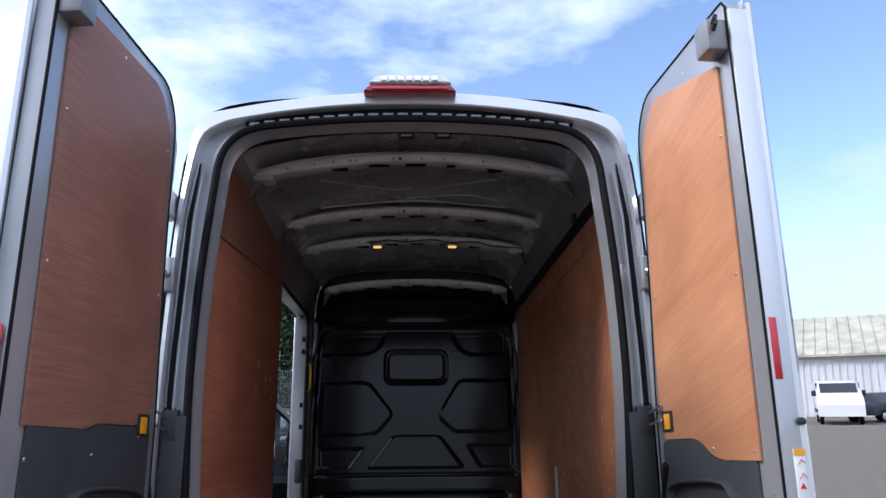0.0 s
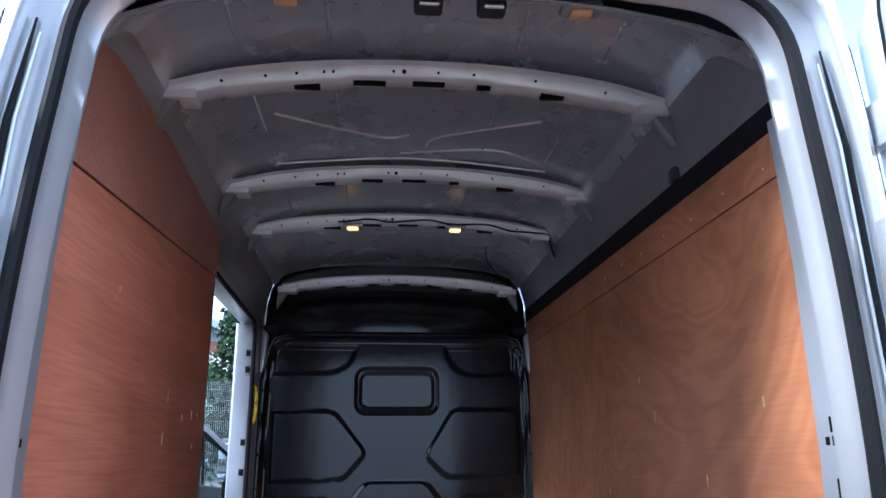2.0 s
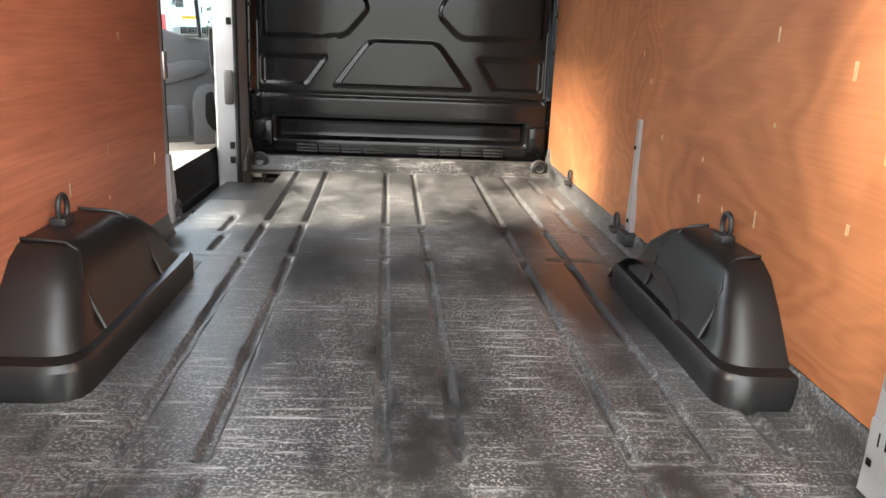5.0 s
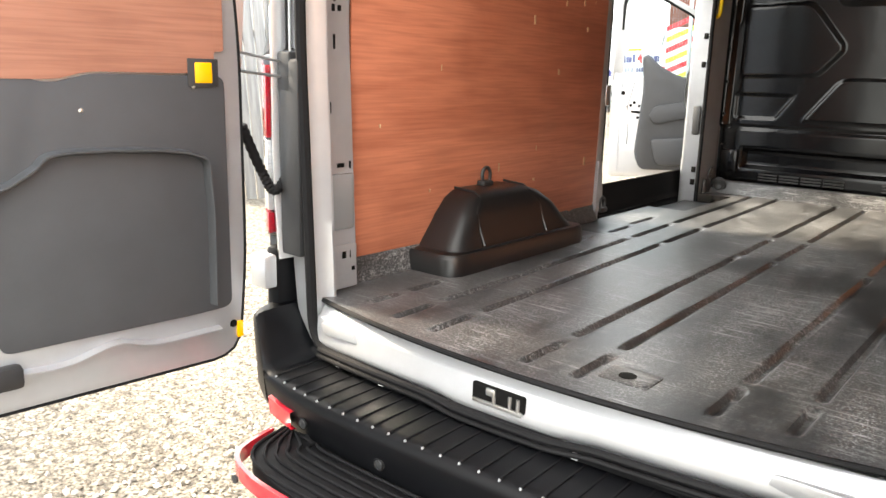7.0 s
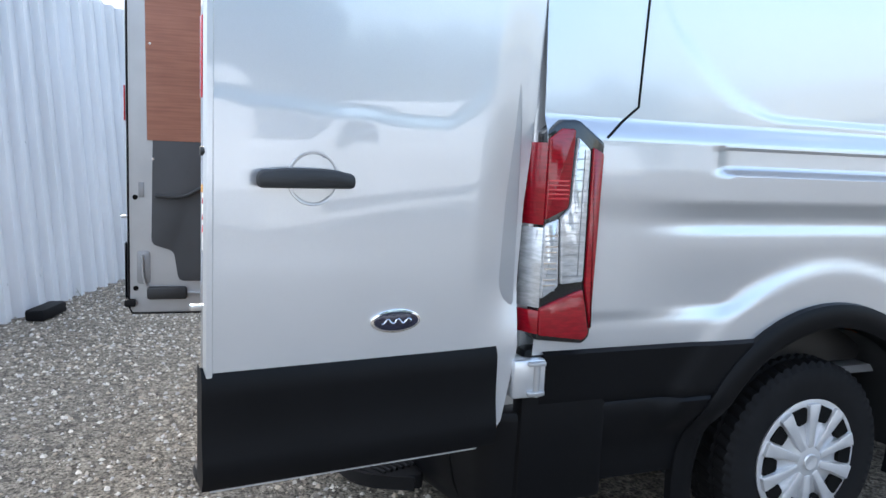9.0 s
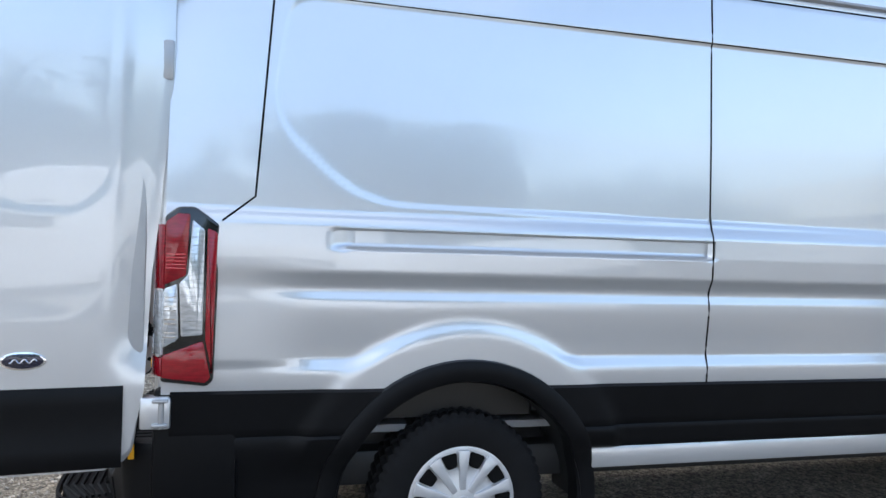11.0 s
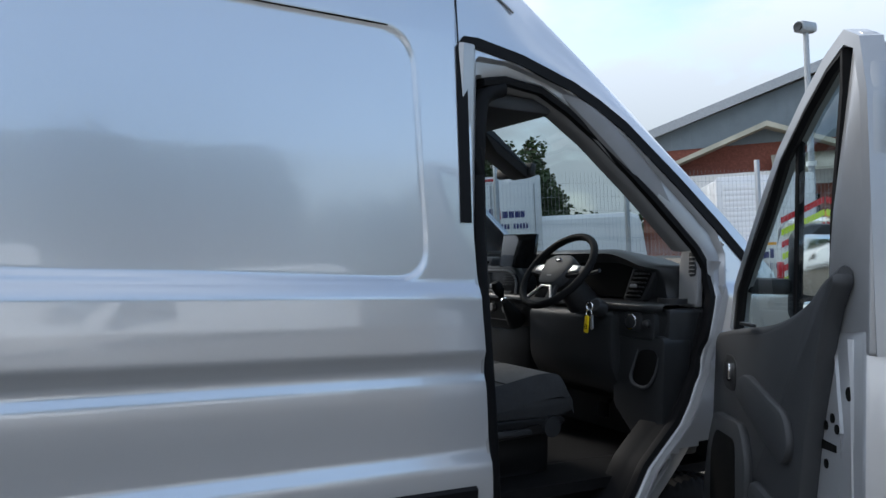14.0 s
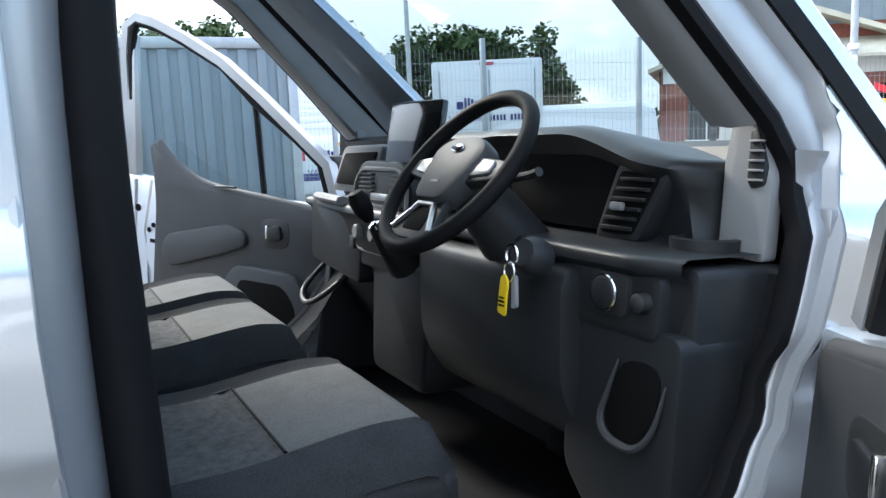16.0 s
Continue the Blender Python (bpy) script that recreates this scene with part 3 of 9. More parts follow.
def body_shell():
    ys = sorted({round(v, 4) for v in [0.10, 0.13] + [0.16 + 0.02 * i for i in range(288)] + [0.40 + 0.008 * i for i in range(18)] + [3.64 + 0.008 * i for i in range(17)]})
    zs = []
    z = 0.46
    while z < 2.68:
        zs.append(z)
        z += 0.0085 if (0.84 < z < 0.92 or 1.10 < z < 1.48 or 2.15 < z < 2.23 or 2.40 < z < 2.48) else 0.018
    zs.append(2.68)
    k = len(zs)
    for sign, name in ((1, "body_side"), (-1, "body_side")):
        bm, tops = bmesh.new(), []
        prev = None
        for y in ys:
            zr = table(y, ROOF)
            base = table(y, [(3.9, 2.47), (4.2, 2.2), (4.42, 1.9), (5.0, 1.45), (5.92, 0.70)])
            row = []
            for q in zs:
                zz = q if q < base else base + (q - base) * (zr - base) / (2.94 - base)
                row.append(bm.verts.new((sign * body_x(y, q if zr > 2.5 else min(q, max(zz, q if q < base else zz))), y, zz)))
            for cx, cz in CROWN:
                zz = base + (cz - base) * (zr - base) / (2.94 - base)
                row.append(bm.verts.new((sign * cx / 0.905 * (0.905 - narrowing(y, zz)), y, zz)))
            if 3.85 < y < 5.2:  # the opening's edge is cut clean
                for v in row[:k]:
                    if 0.45 < v.co.z < 2.2:
                        q, dist = nearest((v.co.y, v.co.z), BODY_CUT)
                        if dist < 0.0125:
                            v.co = Vector((sign * body_x(q[0], q[1]), q[0], q[1]))
            if prev:
                for i in range(len(row) - 1):
                    a = prev[i].co
                    cy, cz = (prev[i].co.y + row[i].co.y) / 2, (row[i].co.z + row[i + 1].co.z) / 2
                    if inside((cy, cz), BODY_CUT):
                        continue
                    if sign < 0 and 1.98 < cy < 3.36 and 0.55 < cz < 2.36:
                        continue
                    if math.hypot(cy - AXLE, cz - 0.33) < 0.52 or math.hypot(cy - 4.955, cz - 0.33) < 0.50:
                        continue
                    if 3.89 < cy < 5.38 and (i >= k - 1 or cz > table(cy, CAB_EDGE)):
                        continue
                    bm.faces.new((prev[i], prev[i + 1], row[i + 1], row[i]))
            prev = row
        for v in bm.verts:  # trim the teeth left along the cut edges
            if v.link_faces and 3.9 < v.co.y < 5.32:
                p = (v.co.y, v.co.z)
                if inside(p, BODY_CUT):
                    q, dist = nearest(p, BODY_CUT)
                    v.co = Vector((sign * body_x(q[0], q[1]), q[0], q[1]))
        loose = [v for v in bm.verts if not v.link_faces]
        bmesh.ops.delete(bm, geom=loose, context="VERTS")
        part(name, bm, M["silver"], van, "silver metallic body side with pressed panel and roof")
    # closing plates: nose and the wall's inner skin
    nose = [(x, 5.92, z) for x, z in ((-0.55, 0.46), (0.55, 0.46), (0.62, 0.8), (0.5, 0.98), (-0.5, 0.98), (-0.62, 0.8))]
    bm = prism([(x, z) for x, y, z in nose], "y", 5.88, 5.96, 0.02)
    part("front_bumper", bm, M["clad"], van)
    bm = tube([(-0.78, 5.30, 1.50), (0, 5.38, 1.50), (0.78, 5.30, 1.50)], 0.05, 8)
    part("windscreen_cowl", bm, M["plastic"], van)


body_shell()


def cab_roof():
    """Roof over the cab, running down into the two windscreen pillars."""
    def section(y):
        zd, zt = table(y, CAB_EDGE) - 0.012, table(y, CAB_TOP)
        h = zt - zd
        back = 1 - ramp(y, 3.9, 4.3)
        side = [(body_x(y, zd + h * f) + 0.002 - (1 - back) * 0.02 * (f / 0.6) ** 2, zd + h * f) for f in (0.0, 0.15, 0.3, 0.45, 0.6)]
        roll = [(0.80 + 0.6 * (side[-1][0] - 0.80), zt - 0.20 * h), (0.80 + 0.22 * (side[-1][0] - 0.80), zt - 0.05 * h), (0.795, zt)]
        return side + roll, zt
    ys = [3.865 + 0.03 * i for i in range(53)]
    for s in (1, -1):
        rows = []
        for y in ys:
            sec, zt = section(y)
            line = smooth_line([Vector((x, y, z)) for x, z in sec], 3)
            line += [Vector((0.775, y, zt - 0.012)), Vector((0.772, y, zt - 0.05))] if y > 4.43 else [Vector((x, y, zt + k * (0.125 - 0.07 * ramp(y, 3.9, 4.43)))) for x, k in ((0.70, 0.42), (0.60, 0.66), (0.45, 0.84), (0.2, 0.96), (0.0, 1.0))]
            rows.append([(s * p.x, p.y, p.z) for p in line])
        cut = sum(1 for y in ys if y <= 4.43)
        bm = sheet(rows[:cut])
        join(sheet([rows[cut - 1][:len(rows[-1])]] + rows[cut:]), bm)
        part("cab_roof", bm, M["silver"], van, "silver roof front running into the windscreen pillar", smooth=60)


cab_roof()


def seam(points, r=0.0045, name="panel_gap", mat="dark", sign=1, lift=0.0):
    line = []
    for (y0, z0), (y1, z1) in zip(points, points[1:]):
        n = max(2, int(math.hypot(y1 - y0, z1 - z0) / 0.03))
        line += [(y0 + (y1 - y0) * i / n, z0 + (z1 - z0) * i / n) for i in range(n)]
    line.append(points[-1])
    pts = []
    for y, z in line:
        if z <= 2.68:
            pts.append((sign * (body_x(y, z) + lift), y, z))
        else:
            x = table(z, [(2.68, 0.905), (2.715, 0.895), (2.76, 0.872), (2.805, 0.838), (2.85, 0.78), (2.888, 0.68), (2.912, 0.55), (2.94, 0.0)])
            pts.append((sign * (x + lift), y, z))
    part(name, tube(pts, r, 6), M[mat], van)


seam([(2.25, 0.52), (2.25, 2.86)], 0.004)
seam([(0.285, 1.385), (0.395, 1.475), (0.455, 2.43), (0.48, 2.66)], 0.004)
seam([(0.455, 2.428), (3.9, 2.428)], 0.0045)
seam([(3.872, 2.20), (3.865, 2.43), (3.83, 2.64)], 0.004)
seam([(3.87, 2.435), (4.0, 2.412), (4.06, 2.395), (4.13, 2.362)], 0.004, "roof_crease", "primer")
# dark drip strip along the roof's foot
seam([(0.44, 2.470), (3.9, 2.466)], 0.016, "drip_strip", "primer", 1, -0.004)
# thin dark line painting the shade under the panel's upper pressed edge
seam([(0.56, 2.2135), (3.62, 2.2135)], 0.003, "panel_edge_shade", "dark", 1, -0.002)
# far side: sliding-door rail
seam([(0.65, 1.335), (1.96, 1.335)], 0.012, "door_rail", "dark", -1, -0.012)


def cladding(sign):
    for y0, y1, zb in ((0.13, AXLE, 0.36), (AXLE, 3.94, 0.525)):
        rows = []
        k = int((y1 - y0) / 0.02)
        for i in range(k + 1):
            y = y0 + (y1 - y0) * i / k
            prof = [(zb, -0.02), (zb + 0.006, 0.011)] + [(zb + 0.02 + (0.612 - zb - 0.02) * j / 5, 0.015) for j in range(6)] + [(0.622, 0.009), (0.632, 0.015)] + [(0.632 + 0.148 * j / 6, 0.015) for j in range(1, 7)] + [(0.792, -0.004)]
            rows.append([(sign * (body_x(y, z) + o), y, z) for z, o in prof])
        bm = sheet(rows)
        bmesh.ops.delete(bm, geom=[f for f in bm.faces if math.hypot(f.calc_center_median().y - AXLE, f.calc_center_median().z - 0.325) < 0.535], context="FACES")
        part("lower_cladding", bm, M["clad"], van, "black plastic lower cladding")
    rows = []
    for i in range(41):
        a = radians(-14 + 208 * i / 40)
        ring = []
        for r, o in ((0.485, -0.06), (0.487, 0.020), (0.50, 0.030), (0.55, 0.028), (0.566, 0.020), (0.570, -0.006)):
            y, z = AXLE + r * math.cos(a), 0.325 + r * math.sin(a)
            ring.append((sign * (body_x(y, max(z, 0.47)) + o), y, z))
        rows.append(ring)
    part("wheel_arch_trim", sheet(rows), M["clad"], van, "black wheel arch moulding")
    # inside of the arch
    rows = [[(sign * x, AXLE + 0.50 * math.cos(radians(180 * i / 24)), 0.30 + 0.50 * math.sin(radians(180 * i / 24))) for x in (0.99, 0.70)] for i in range(25)]
    part("wheel_arch_liner", sheet(rows), M["plastic"], van, "black inner wheel arch liner")
    part("sill", box(min(sign * .93, sign * .985), max(sign * .93, sign * .985), 1.72, 3.95, 0.44, 0.53, 0.012), M["silver"], van)


cladding(1)
cladding(-1)


def wheel(x, y, sign):
    m = Matrix.Translation((x, y, 0.335)) @ Matrix.Rotation(radians(90 * sign), 4, "Y")
    w = thing("wheel", Matrix.Identity(4), "", "")
    w.parent = van
    for key in ("label", "category"):
        if key in w:
            del w[key]
    prof = [(0.205, -0.10), (0.225, -0.112), (0.29, -0.118), (0.322, -0.112), (0.336, -0.100), (0.343, -0.095), (0.346, -0.050), (0.334, -0.046), (0.334, -0.036), (0.347, -0.032), (0.348, 0), (0.347, 0.032),
            (0.334, 0.036), (0.334, 0.046), (0.346, 0.050), (0.343, 0.095), (0.336, 0.100), (0.322, 0.112), (0.29, 0.118), (0.225, 0.112), (0.205, 0.10)]
    n = 168
    rings = []
    for r, h in prof:
        ring = []
        for i in range(n):
            rr = r - (0.009 if i % 3 == 0 and 0.335 < r else 0.0)
            ring.append(m @ Vector((rr * math.cos(2 * math.pi * i / n + h * 0.6), rr * math.sin(2 * math.pi * i / n + h * 0.6), h)))
        rings.append(ring)
    bm = sheet(rings, closed_u=True)
    part("tyre", bm, M["tyre"], w)
    bm = lathe([(0.205, 0.085), (0.215, 0.112), (0.200, 0.116), (0.150, 0.105), (0.075, 0.118), (0.045, 0.128), (0.0, 0.128)], 48, m=m)
    for i in range(10):
        q = m @ Matrix.Rotation(2 * math.pi * i / 10, 4, "Z")
        pts = [(0.05, -0.013), (0.125, -0.016), (0.203, -0.026), (0.203, 0.026), (0.125, 0.016), (0.05, 0.013)]
        part("spoke", prism(rounded(pts, 0.008, 3), "z", 0.10, 0.130, 0.004, m=q), M["rim"], w)
    cover = part("wheel_cover", bm, M["rim"], w, "silver ten-spoke plastic wheel cover")
    for i in range(10):
        q = m @ Matrix.Rotation(2 * math.pi * (i + 0.5) / 10, 4, "Z")
        part("vent_slot", prism(rounded([(0.138, -0.020), (0.192, -0.032), (0.196, 0.032), (0.138, 0.020)], 0.010, 3), "z", 0.100, 0.122, m=q), M["dark"], w)
    part("hub_cap", lathe([(0.0, 0.131), (0.026, 0.136), (0.030, 0.131)], 24, m=m), M["rim"], w)


for wx, wy in ((0.862, AXLE), (-0.862, AXLE), (0.862, 4.955), (-0.862, 4.955)):
    wheel(wx, wy, 1 if wx > 0 else -1)
part("rear_axle", tube([(-0.78, AXLE, 0.33), (0.78, AXLE, 0.33)], 0.045, 10), M["plastic"], van)
for s in (-1, 1):
    part("arch_wall", box(min(s * .66, s * .70), max(s * .66, s * .70), AXLE - 0.50, AXLE + 0.50, 0.34, 0.60, 0.01), M["plastic"], van, "dark inner wheel housing wall")
part("underbody", box(-0.80, 0.80, 0.30, 5.6, 0.36, 0.50, 0.02), M["plastic"], van)


# ---- rear end ----
def loop_aperture(dx, dz_top, dz_bot):
    pts = [(-0.80 - dx, 0.485 - dz_bot), (0.80 + dx, 0.485 - dz_bot), (0.845 + dx, 1.5), (0.832 + dx, 1.95), (0.778 + dx, 2.545 + dz_top), (-0.778 - dx, 2.545 + dz_top), (-0.832 - dx, 1.95), (-0.845 - dx, 1.5)]
    return rounded(pts, [0.10, 0.10, 0.2, 0.2, 0.17, 0.17, 0.2, 0.2], 8)


def crowned(p, y, amount=0.06):
    """Bows the header and the sill: the top arches up, the sill bows out to the rear."""
    x, z = p
    w = max(0, 1 - (x / 0.8) ** 2)
    return (x, y - (0.05 * w if z < 0.9 else 0.0), z + (amount * w if z > 2.3 else 0))


def rear_frame():
    n = 220

    def mirrored(half, r):
        return rounded([(-half[0][0], half[0][1])] + half + [(-x, z) for x, z in half[::-1][:-1]], [r[0]] + r + r[::-1][:-1], 8)
    outer = mirrored([(0.93, 0.50), (0.985, 1.0), (0.975, 1.6), (0.956, 2.2), (0.905, 2.655)], [.1, .2, .2, .2, .11])
    ridge = mirrored([(0.905, 0.53), (0.952, 1.0), (0.946, 1.6), (0.926, 2.2), (0.868, 2.585)], [.1, .2, .2, .2, .13])
    band = []
    for pts, y, k in ((outer, 0.17, 0.985), (outer, 0.105, 0.999), (outer, 0.086, 0.994), (ridge, 0.074, 1.004), (ridge, 0.080, 1.0), (ridge, 0.130, 0.997)):
        band.append([crowned((p[0] * k, p[1] if p[1] < 1 else 1 + (p[1] - 1) * k), y, 0.09) for p in resample(pts, n)])
    bm = sheet(band, closed_u=True)
    bmesh.ops.delete(bm, geom=[f for f in bm.faces if f.calc_center_median().z < 0.78], context="FACES")
    part("rear_edge", bm, M["silver"], van, "silver rear body edge and roof lip")
    rows = [[crowned(p, 0.128, 0.09) for p in resample(ridge, n)]]
    for dx, dt, db, y in ((0.062, 0.045, 0.01, 0.126), (0.045, 0.03, 0.0, 0.118), (0.03, 0.02, -0.005, 0.110), (0.0, 0.0, -0.02, 0.118), (-0.006, -0.006, -0.03, 0.150), (-0.024, -0.018, -0.035, 0.172), (-0.024, -0.018, -0.035, 0.182), (0.012, 0.0, -0.03, 0.186)):
        rows.append([crowned(p, y, 0.065) for p in resample(loop_aperture(dx, dt, db), n)])
    bm = sheet(rows, closed_u=True)
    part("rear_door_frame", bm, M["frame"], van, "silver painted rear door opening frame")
    # each side's groove gets its shade as an added black strip
    for s in (-1, 1):
        line = [(s * x, 0.121, z) for x, z in ((0.925, 0.86), (0.932, 1.05), (0.927, 1.6), (0.906, 2.18), (0.878, 2.42))]
        part("groove_shade", tube(line, [0.003, 0.008, 0.010, 0.009, 0.003], 8, flat=(1, 0.5), up=(0, 1, 0)), M["rubber"], van, "black strip for the shade in the groove beside the door opening")
        part("gutter_bead", tube([(s * x, 0.112, z) for x, z in ((0.912, 1.05), (0.907, 1.6), (0.886, 2.18), (0.862, 2.38))], 0.004, 6), M["frame"], van)
    pts = [crowned(p, 0.108, 0.065) for p in resample(loop_aperture(0.012, 0.012, -0.012), n)]
    part("door_seal", tube(pts, 0.017, 8, True, up=(0, 1, 0)), M["rubber"], van, "black rubber door seal")
    # header detail: slot under the roof edge, its shade a black strip, with ribs
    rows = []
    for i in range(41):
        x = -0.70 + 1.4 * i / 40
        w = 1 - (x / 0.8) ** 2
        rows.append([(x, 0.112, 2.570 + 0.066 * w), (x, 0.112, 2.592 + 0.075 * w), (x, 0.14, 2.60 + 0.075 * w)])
    part("header_shade", sheet(rows), M["dark"], van)
    for i in range(22):
        x = -0.66 + 1.32 * i / 21
        w = 1 - (x / 0.8) ** 2
        part("header_rib", box(x - 0.022, x + 0.022, 0.100, 0.116, 2.556 + 0.066 * w, 2.580 + 0.066 * w, 0.004), M["primer"], van)
    lamp = part("high_brake_lamp", prism(rounded([(-0.20, 2.712), (0.20, 2.712), (0.175, 2.742), (-0.175, 2.742)], 0.012), "y", 0.035, 0.12, 0.006), M["lens_red"], van, "red high-level brake lamp")
    part("lens_bead", box(-0.16, 0.16, 0.030, 0.036, 2.722, 2.732, 0.002), M["red"], lamp)
    bar = part("light_bar", prism(rounded([(-0.185, 2.755), (0.185, 2.755), (0.145, 2.80), (-0.145, 2.80)], 0.02), "y", 0.05, 0.30, 0.01), M["lens_clear"], van, "clear beacon bar on the roof edge")
    for i in range(7):
        part("light_cell", box(-0.125 + i * 0.036, -0.097 + i * 0.036, 0.044, 0.052, 2.768, 2.790, 0.003), M["chrome"], bar)
    # jamb details, both sides
    for s in (-1, 1):
        def jx(z, o=0.0):
            return s * (table(z, [(0.55, 0.800), (1.5, 0.842), (1.95, 0.838), (2.35, 0.818)]) + 0.010 - o)
        plate = part("jamb_plate", sheet([[(jx(z, o), y, z) for z in (0.66, 0.80, 1.0, 1.25, 1.5, 1.75, 1.95, 2.15, 2.32)] for y, o in ((0.150, -0.03), (0.168, 0.0), (0.300, 0.0), (0.306, -0.03))]), M["frame"], van, "silver painted jamb plate with punched slots")
        for y, z, h, w in ((0.24, 1.575, 0.034, 0.008), (0.235, 1.54, 0.022, 0.012), (0.26, 1.54, 0.018, 0.014), (0.236, 1.44, 0.044, 0.008), (0.21, 1.24, 0.036, 0.008), (0.20, 1.09, 0.030, 0.007), (0.195, 1.055, 0.030, 0.007), (0.245, 1.06, 0.014, 0.030), (0.285, 1.06, 0.024, 0.007),
                           (0.20, 0.76, 0.035, 0.008), (0.245, 0.77, 0.026, 0.022), (0.272, 0.77, 0.030, 0.008), (0.285, 0.72, 0.014, 0.014), (0.23, 1.75, 0.02, 0.012), (0.22, 2.05, 0.03, 0.010)):
            x = jx(z)
            part("jamb_slot", box(min(x - .003, x + .003), max(x - .003, x + .003), y - w / 2, y + w / 2, z - h / 2, z + h / 2, 0.002), M["dark"], plate)
        x = jx(0.95)
        part("jamb_pad", prism(rrect(0.19, 0.29, 0.855, 1.035, 0.015), "x", min(x - s * .012, x + s * .004), max(x - s * .012, x + s * .004), 0.003), M["primer"], van, "grey plastic jamb cover")
        x = jx(0.75)
        part("jamb_bracket", prism(rrect(0.175, 0.30, 0.665, 0.805, 0.01), "x", min(x - s * .002, x + s * .004), max(x - s * .002, x + s * .004), 0.001), M["frame"], plate)
        part("door_stop", box(min(s * .93, s * .99), max(s * .93, s * .99), 0.055, 0.11, 1.86, 2.00, 0.008), M["frame"], van)
        part("stop_bolt", lathe([(0.016, 0), (0.016, 0.03), (0.01, 0.036)], 12, m=pose(s * 0.955, 0.06, 1.93, 90, 0, 0)), M["steel"], van)
        # hinges
        for z in (0.72, 2.22):
            h = part("rear_hinge", box(min(s * .955, s * 1.035), max(s * .955, s * 1.035), 0.035, 0.135, z - 0.055, z + 0.055, 0.010), M["silver"], van, "silver door hinge")
            part("hinge_pin", tube([(s * 1.035, 0.105, z - 0.050), (s * 1.035, 0.105, z + 0.050)], 0.010, 10), M["frame"], h)
            for dz in (-0.045, 0.038):
                part("hinge_ear", box(min(s * 1.0, s * 1.048), max(s * 1.0, s * 1.048), 0.075, 0.128, z + dz, z + dz + 0.012, 0.004), M["frame"], h)
        # check strap
        part("check_strap", tube([(s * 0.925, 0.12, 1.370), (s * 0.925, -0.06, 1.398)], 0.005, 6), M["steel"], van)
        part("check_strap", tube([(s * 0.925, 0.12, 1.328), (s * 0.925, -0.06, 1.345)], 0.005, 6), M["steel"], van)
        part("check_bracket", box(min(s * .88, s * .94), max(s * .88, s * .94), 0.085, 0.145, 1.285, 1.405, 0.008), M["plastic"], van)
        # tail lamp
        edge = rounded([(0.098, 0.826), (0.25, 0.808), (0.272, 0.83), (0.281, 1.372), (0.195, 1.430), (0.14, 1.428), (0.098, 1.395)], 0.012, 4)
        x0, x1 = s * 0.90, s * 1.028
        lamp = part("tail_lamp", prism(edge, "x", min(x0, x1), max(x0, x1), 0.010), M["screen"], van, "red and clear tail lamp cluster")
        xa, xb = s * 1.020, s * 1.036

        def lens(name, pts, mat, lab=""):
            part(name, prism(rounded(pts, 0.008, 3), "x", min(xa, xb), max(xa, xb), 0.004), M[mat], lamp, lab)
        lens("upper_lens", [(0.102, 1.158), (0.172, 1.192), (0.181, 1.404), (0.14, 1.404), (0.102, 1.375)], "lens_red")
        lens("clear_strip", [(0.150, 1.165), (0.178, 1.195), (0.188, 1.385), (0.230, 1.350), (0.232, 0.988), (0.160, 0.982)], "lens_clear", "tall clear lamp strip")
        lens("clear_lens", [(0.102, 0.942), (0.154, 0.976), (0.145, 1.164), (0.102, 1.146)], "lens_clear", "clear lamp lens")
        lens("lower_lens", [(0.102, 0.842), (0.245, 0.822), (0.262, 0.840), (0.234, 0.968), (0.102, 0.918)], "lens_red")
        lens("edge_lens", [(0.240, 0.975), (0.266, 0.850), (0.273, 1.342), (0.238, 1.358)], "lens_red")
        for i in range(12):  # strip's cross bars, and the ribbed bowl beside it
            z = 1.005 + i * 0.029
            y0 = 0.165 if z < 1.17 else 0.188
            part("lens_bar", box(min(xa, s * 1.0372), max(xa, s * 1.0372), y0, 0.226, z, z + 0.0022), M["primer"], lamp)
        part("lens_bar", box(min(xa, s * 1.0372), max(xa, s * 1.0372), 0.211, 0.213, 1.00, 1.35), M["primer"], lamp)
        for i in range(11):
            z = 0.965 + i * 0.015
            part("lens_ridge", box(min(xa, s * 1.0372), max(xa, s * 1.0372), 0.106, 0.143, z, z + 0.004), M["chrome" if i % 3 else "primer"], lamp)
        for i in range(5):
            part("lens_rib", box(min(xa, s * 1.0370), max(xa, s * 1.0370), 0.106, 0.168, 1.215 + i * 0.012, 1.219 + i * 0.012), M["red"], lamp)
        # the lens wraps round to the rear
        wrap = [(s * 1.032, 0.099), (s * 0.968, 0.064), (s * 0.968, 0.105), (s * 1.020, 0.110)]
        for z0, z1, mat in ((1.145, 1.365, "lens_red"), (0.918, 1.138, "lens_clear"), (0.845, 0.910, "lens_red")):
            part("rear_lens", prism(wrap if s > 0 else wrap[::-1], "z", z0, z1, 0.002), M[mat], lamp)
        part("lamp_backing", box(min(s * .845, s * .940), max(s * .845, s * .940), 0.086, 0.16, 0.78, 1.385, 0.012), M["plastic"], van, "black lamp backing trim")
        # corrugated cable hose between frame and door
        pts = smooth_line([(s * 0.915, 0.14, 1.17), (s * 0.935, 0.13, 1.06), (s * 0.94, 0.07, 0.985), (s * 0.94, 0.02, 1.05), (s * 0.935, -0.05, 1.19)], 14)
        rad = [0.017 if i % 2 else 0.0135 for i in range(len(pts))]
        part("cable_hose", tube(pts, rad, 10), M["rubber"], van, "black corrugated cable hose")


rear_frame()


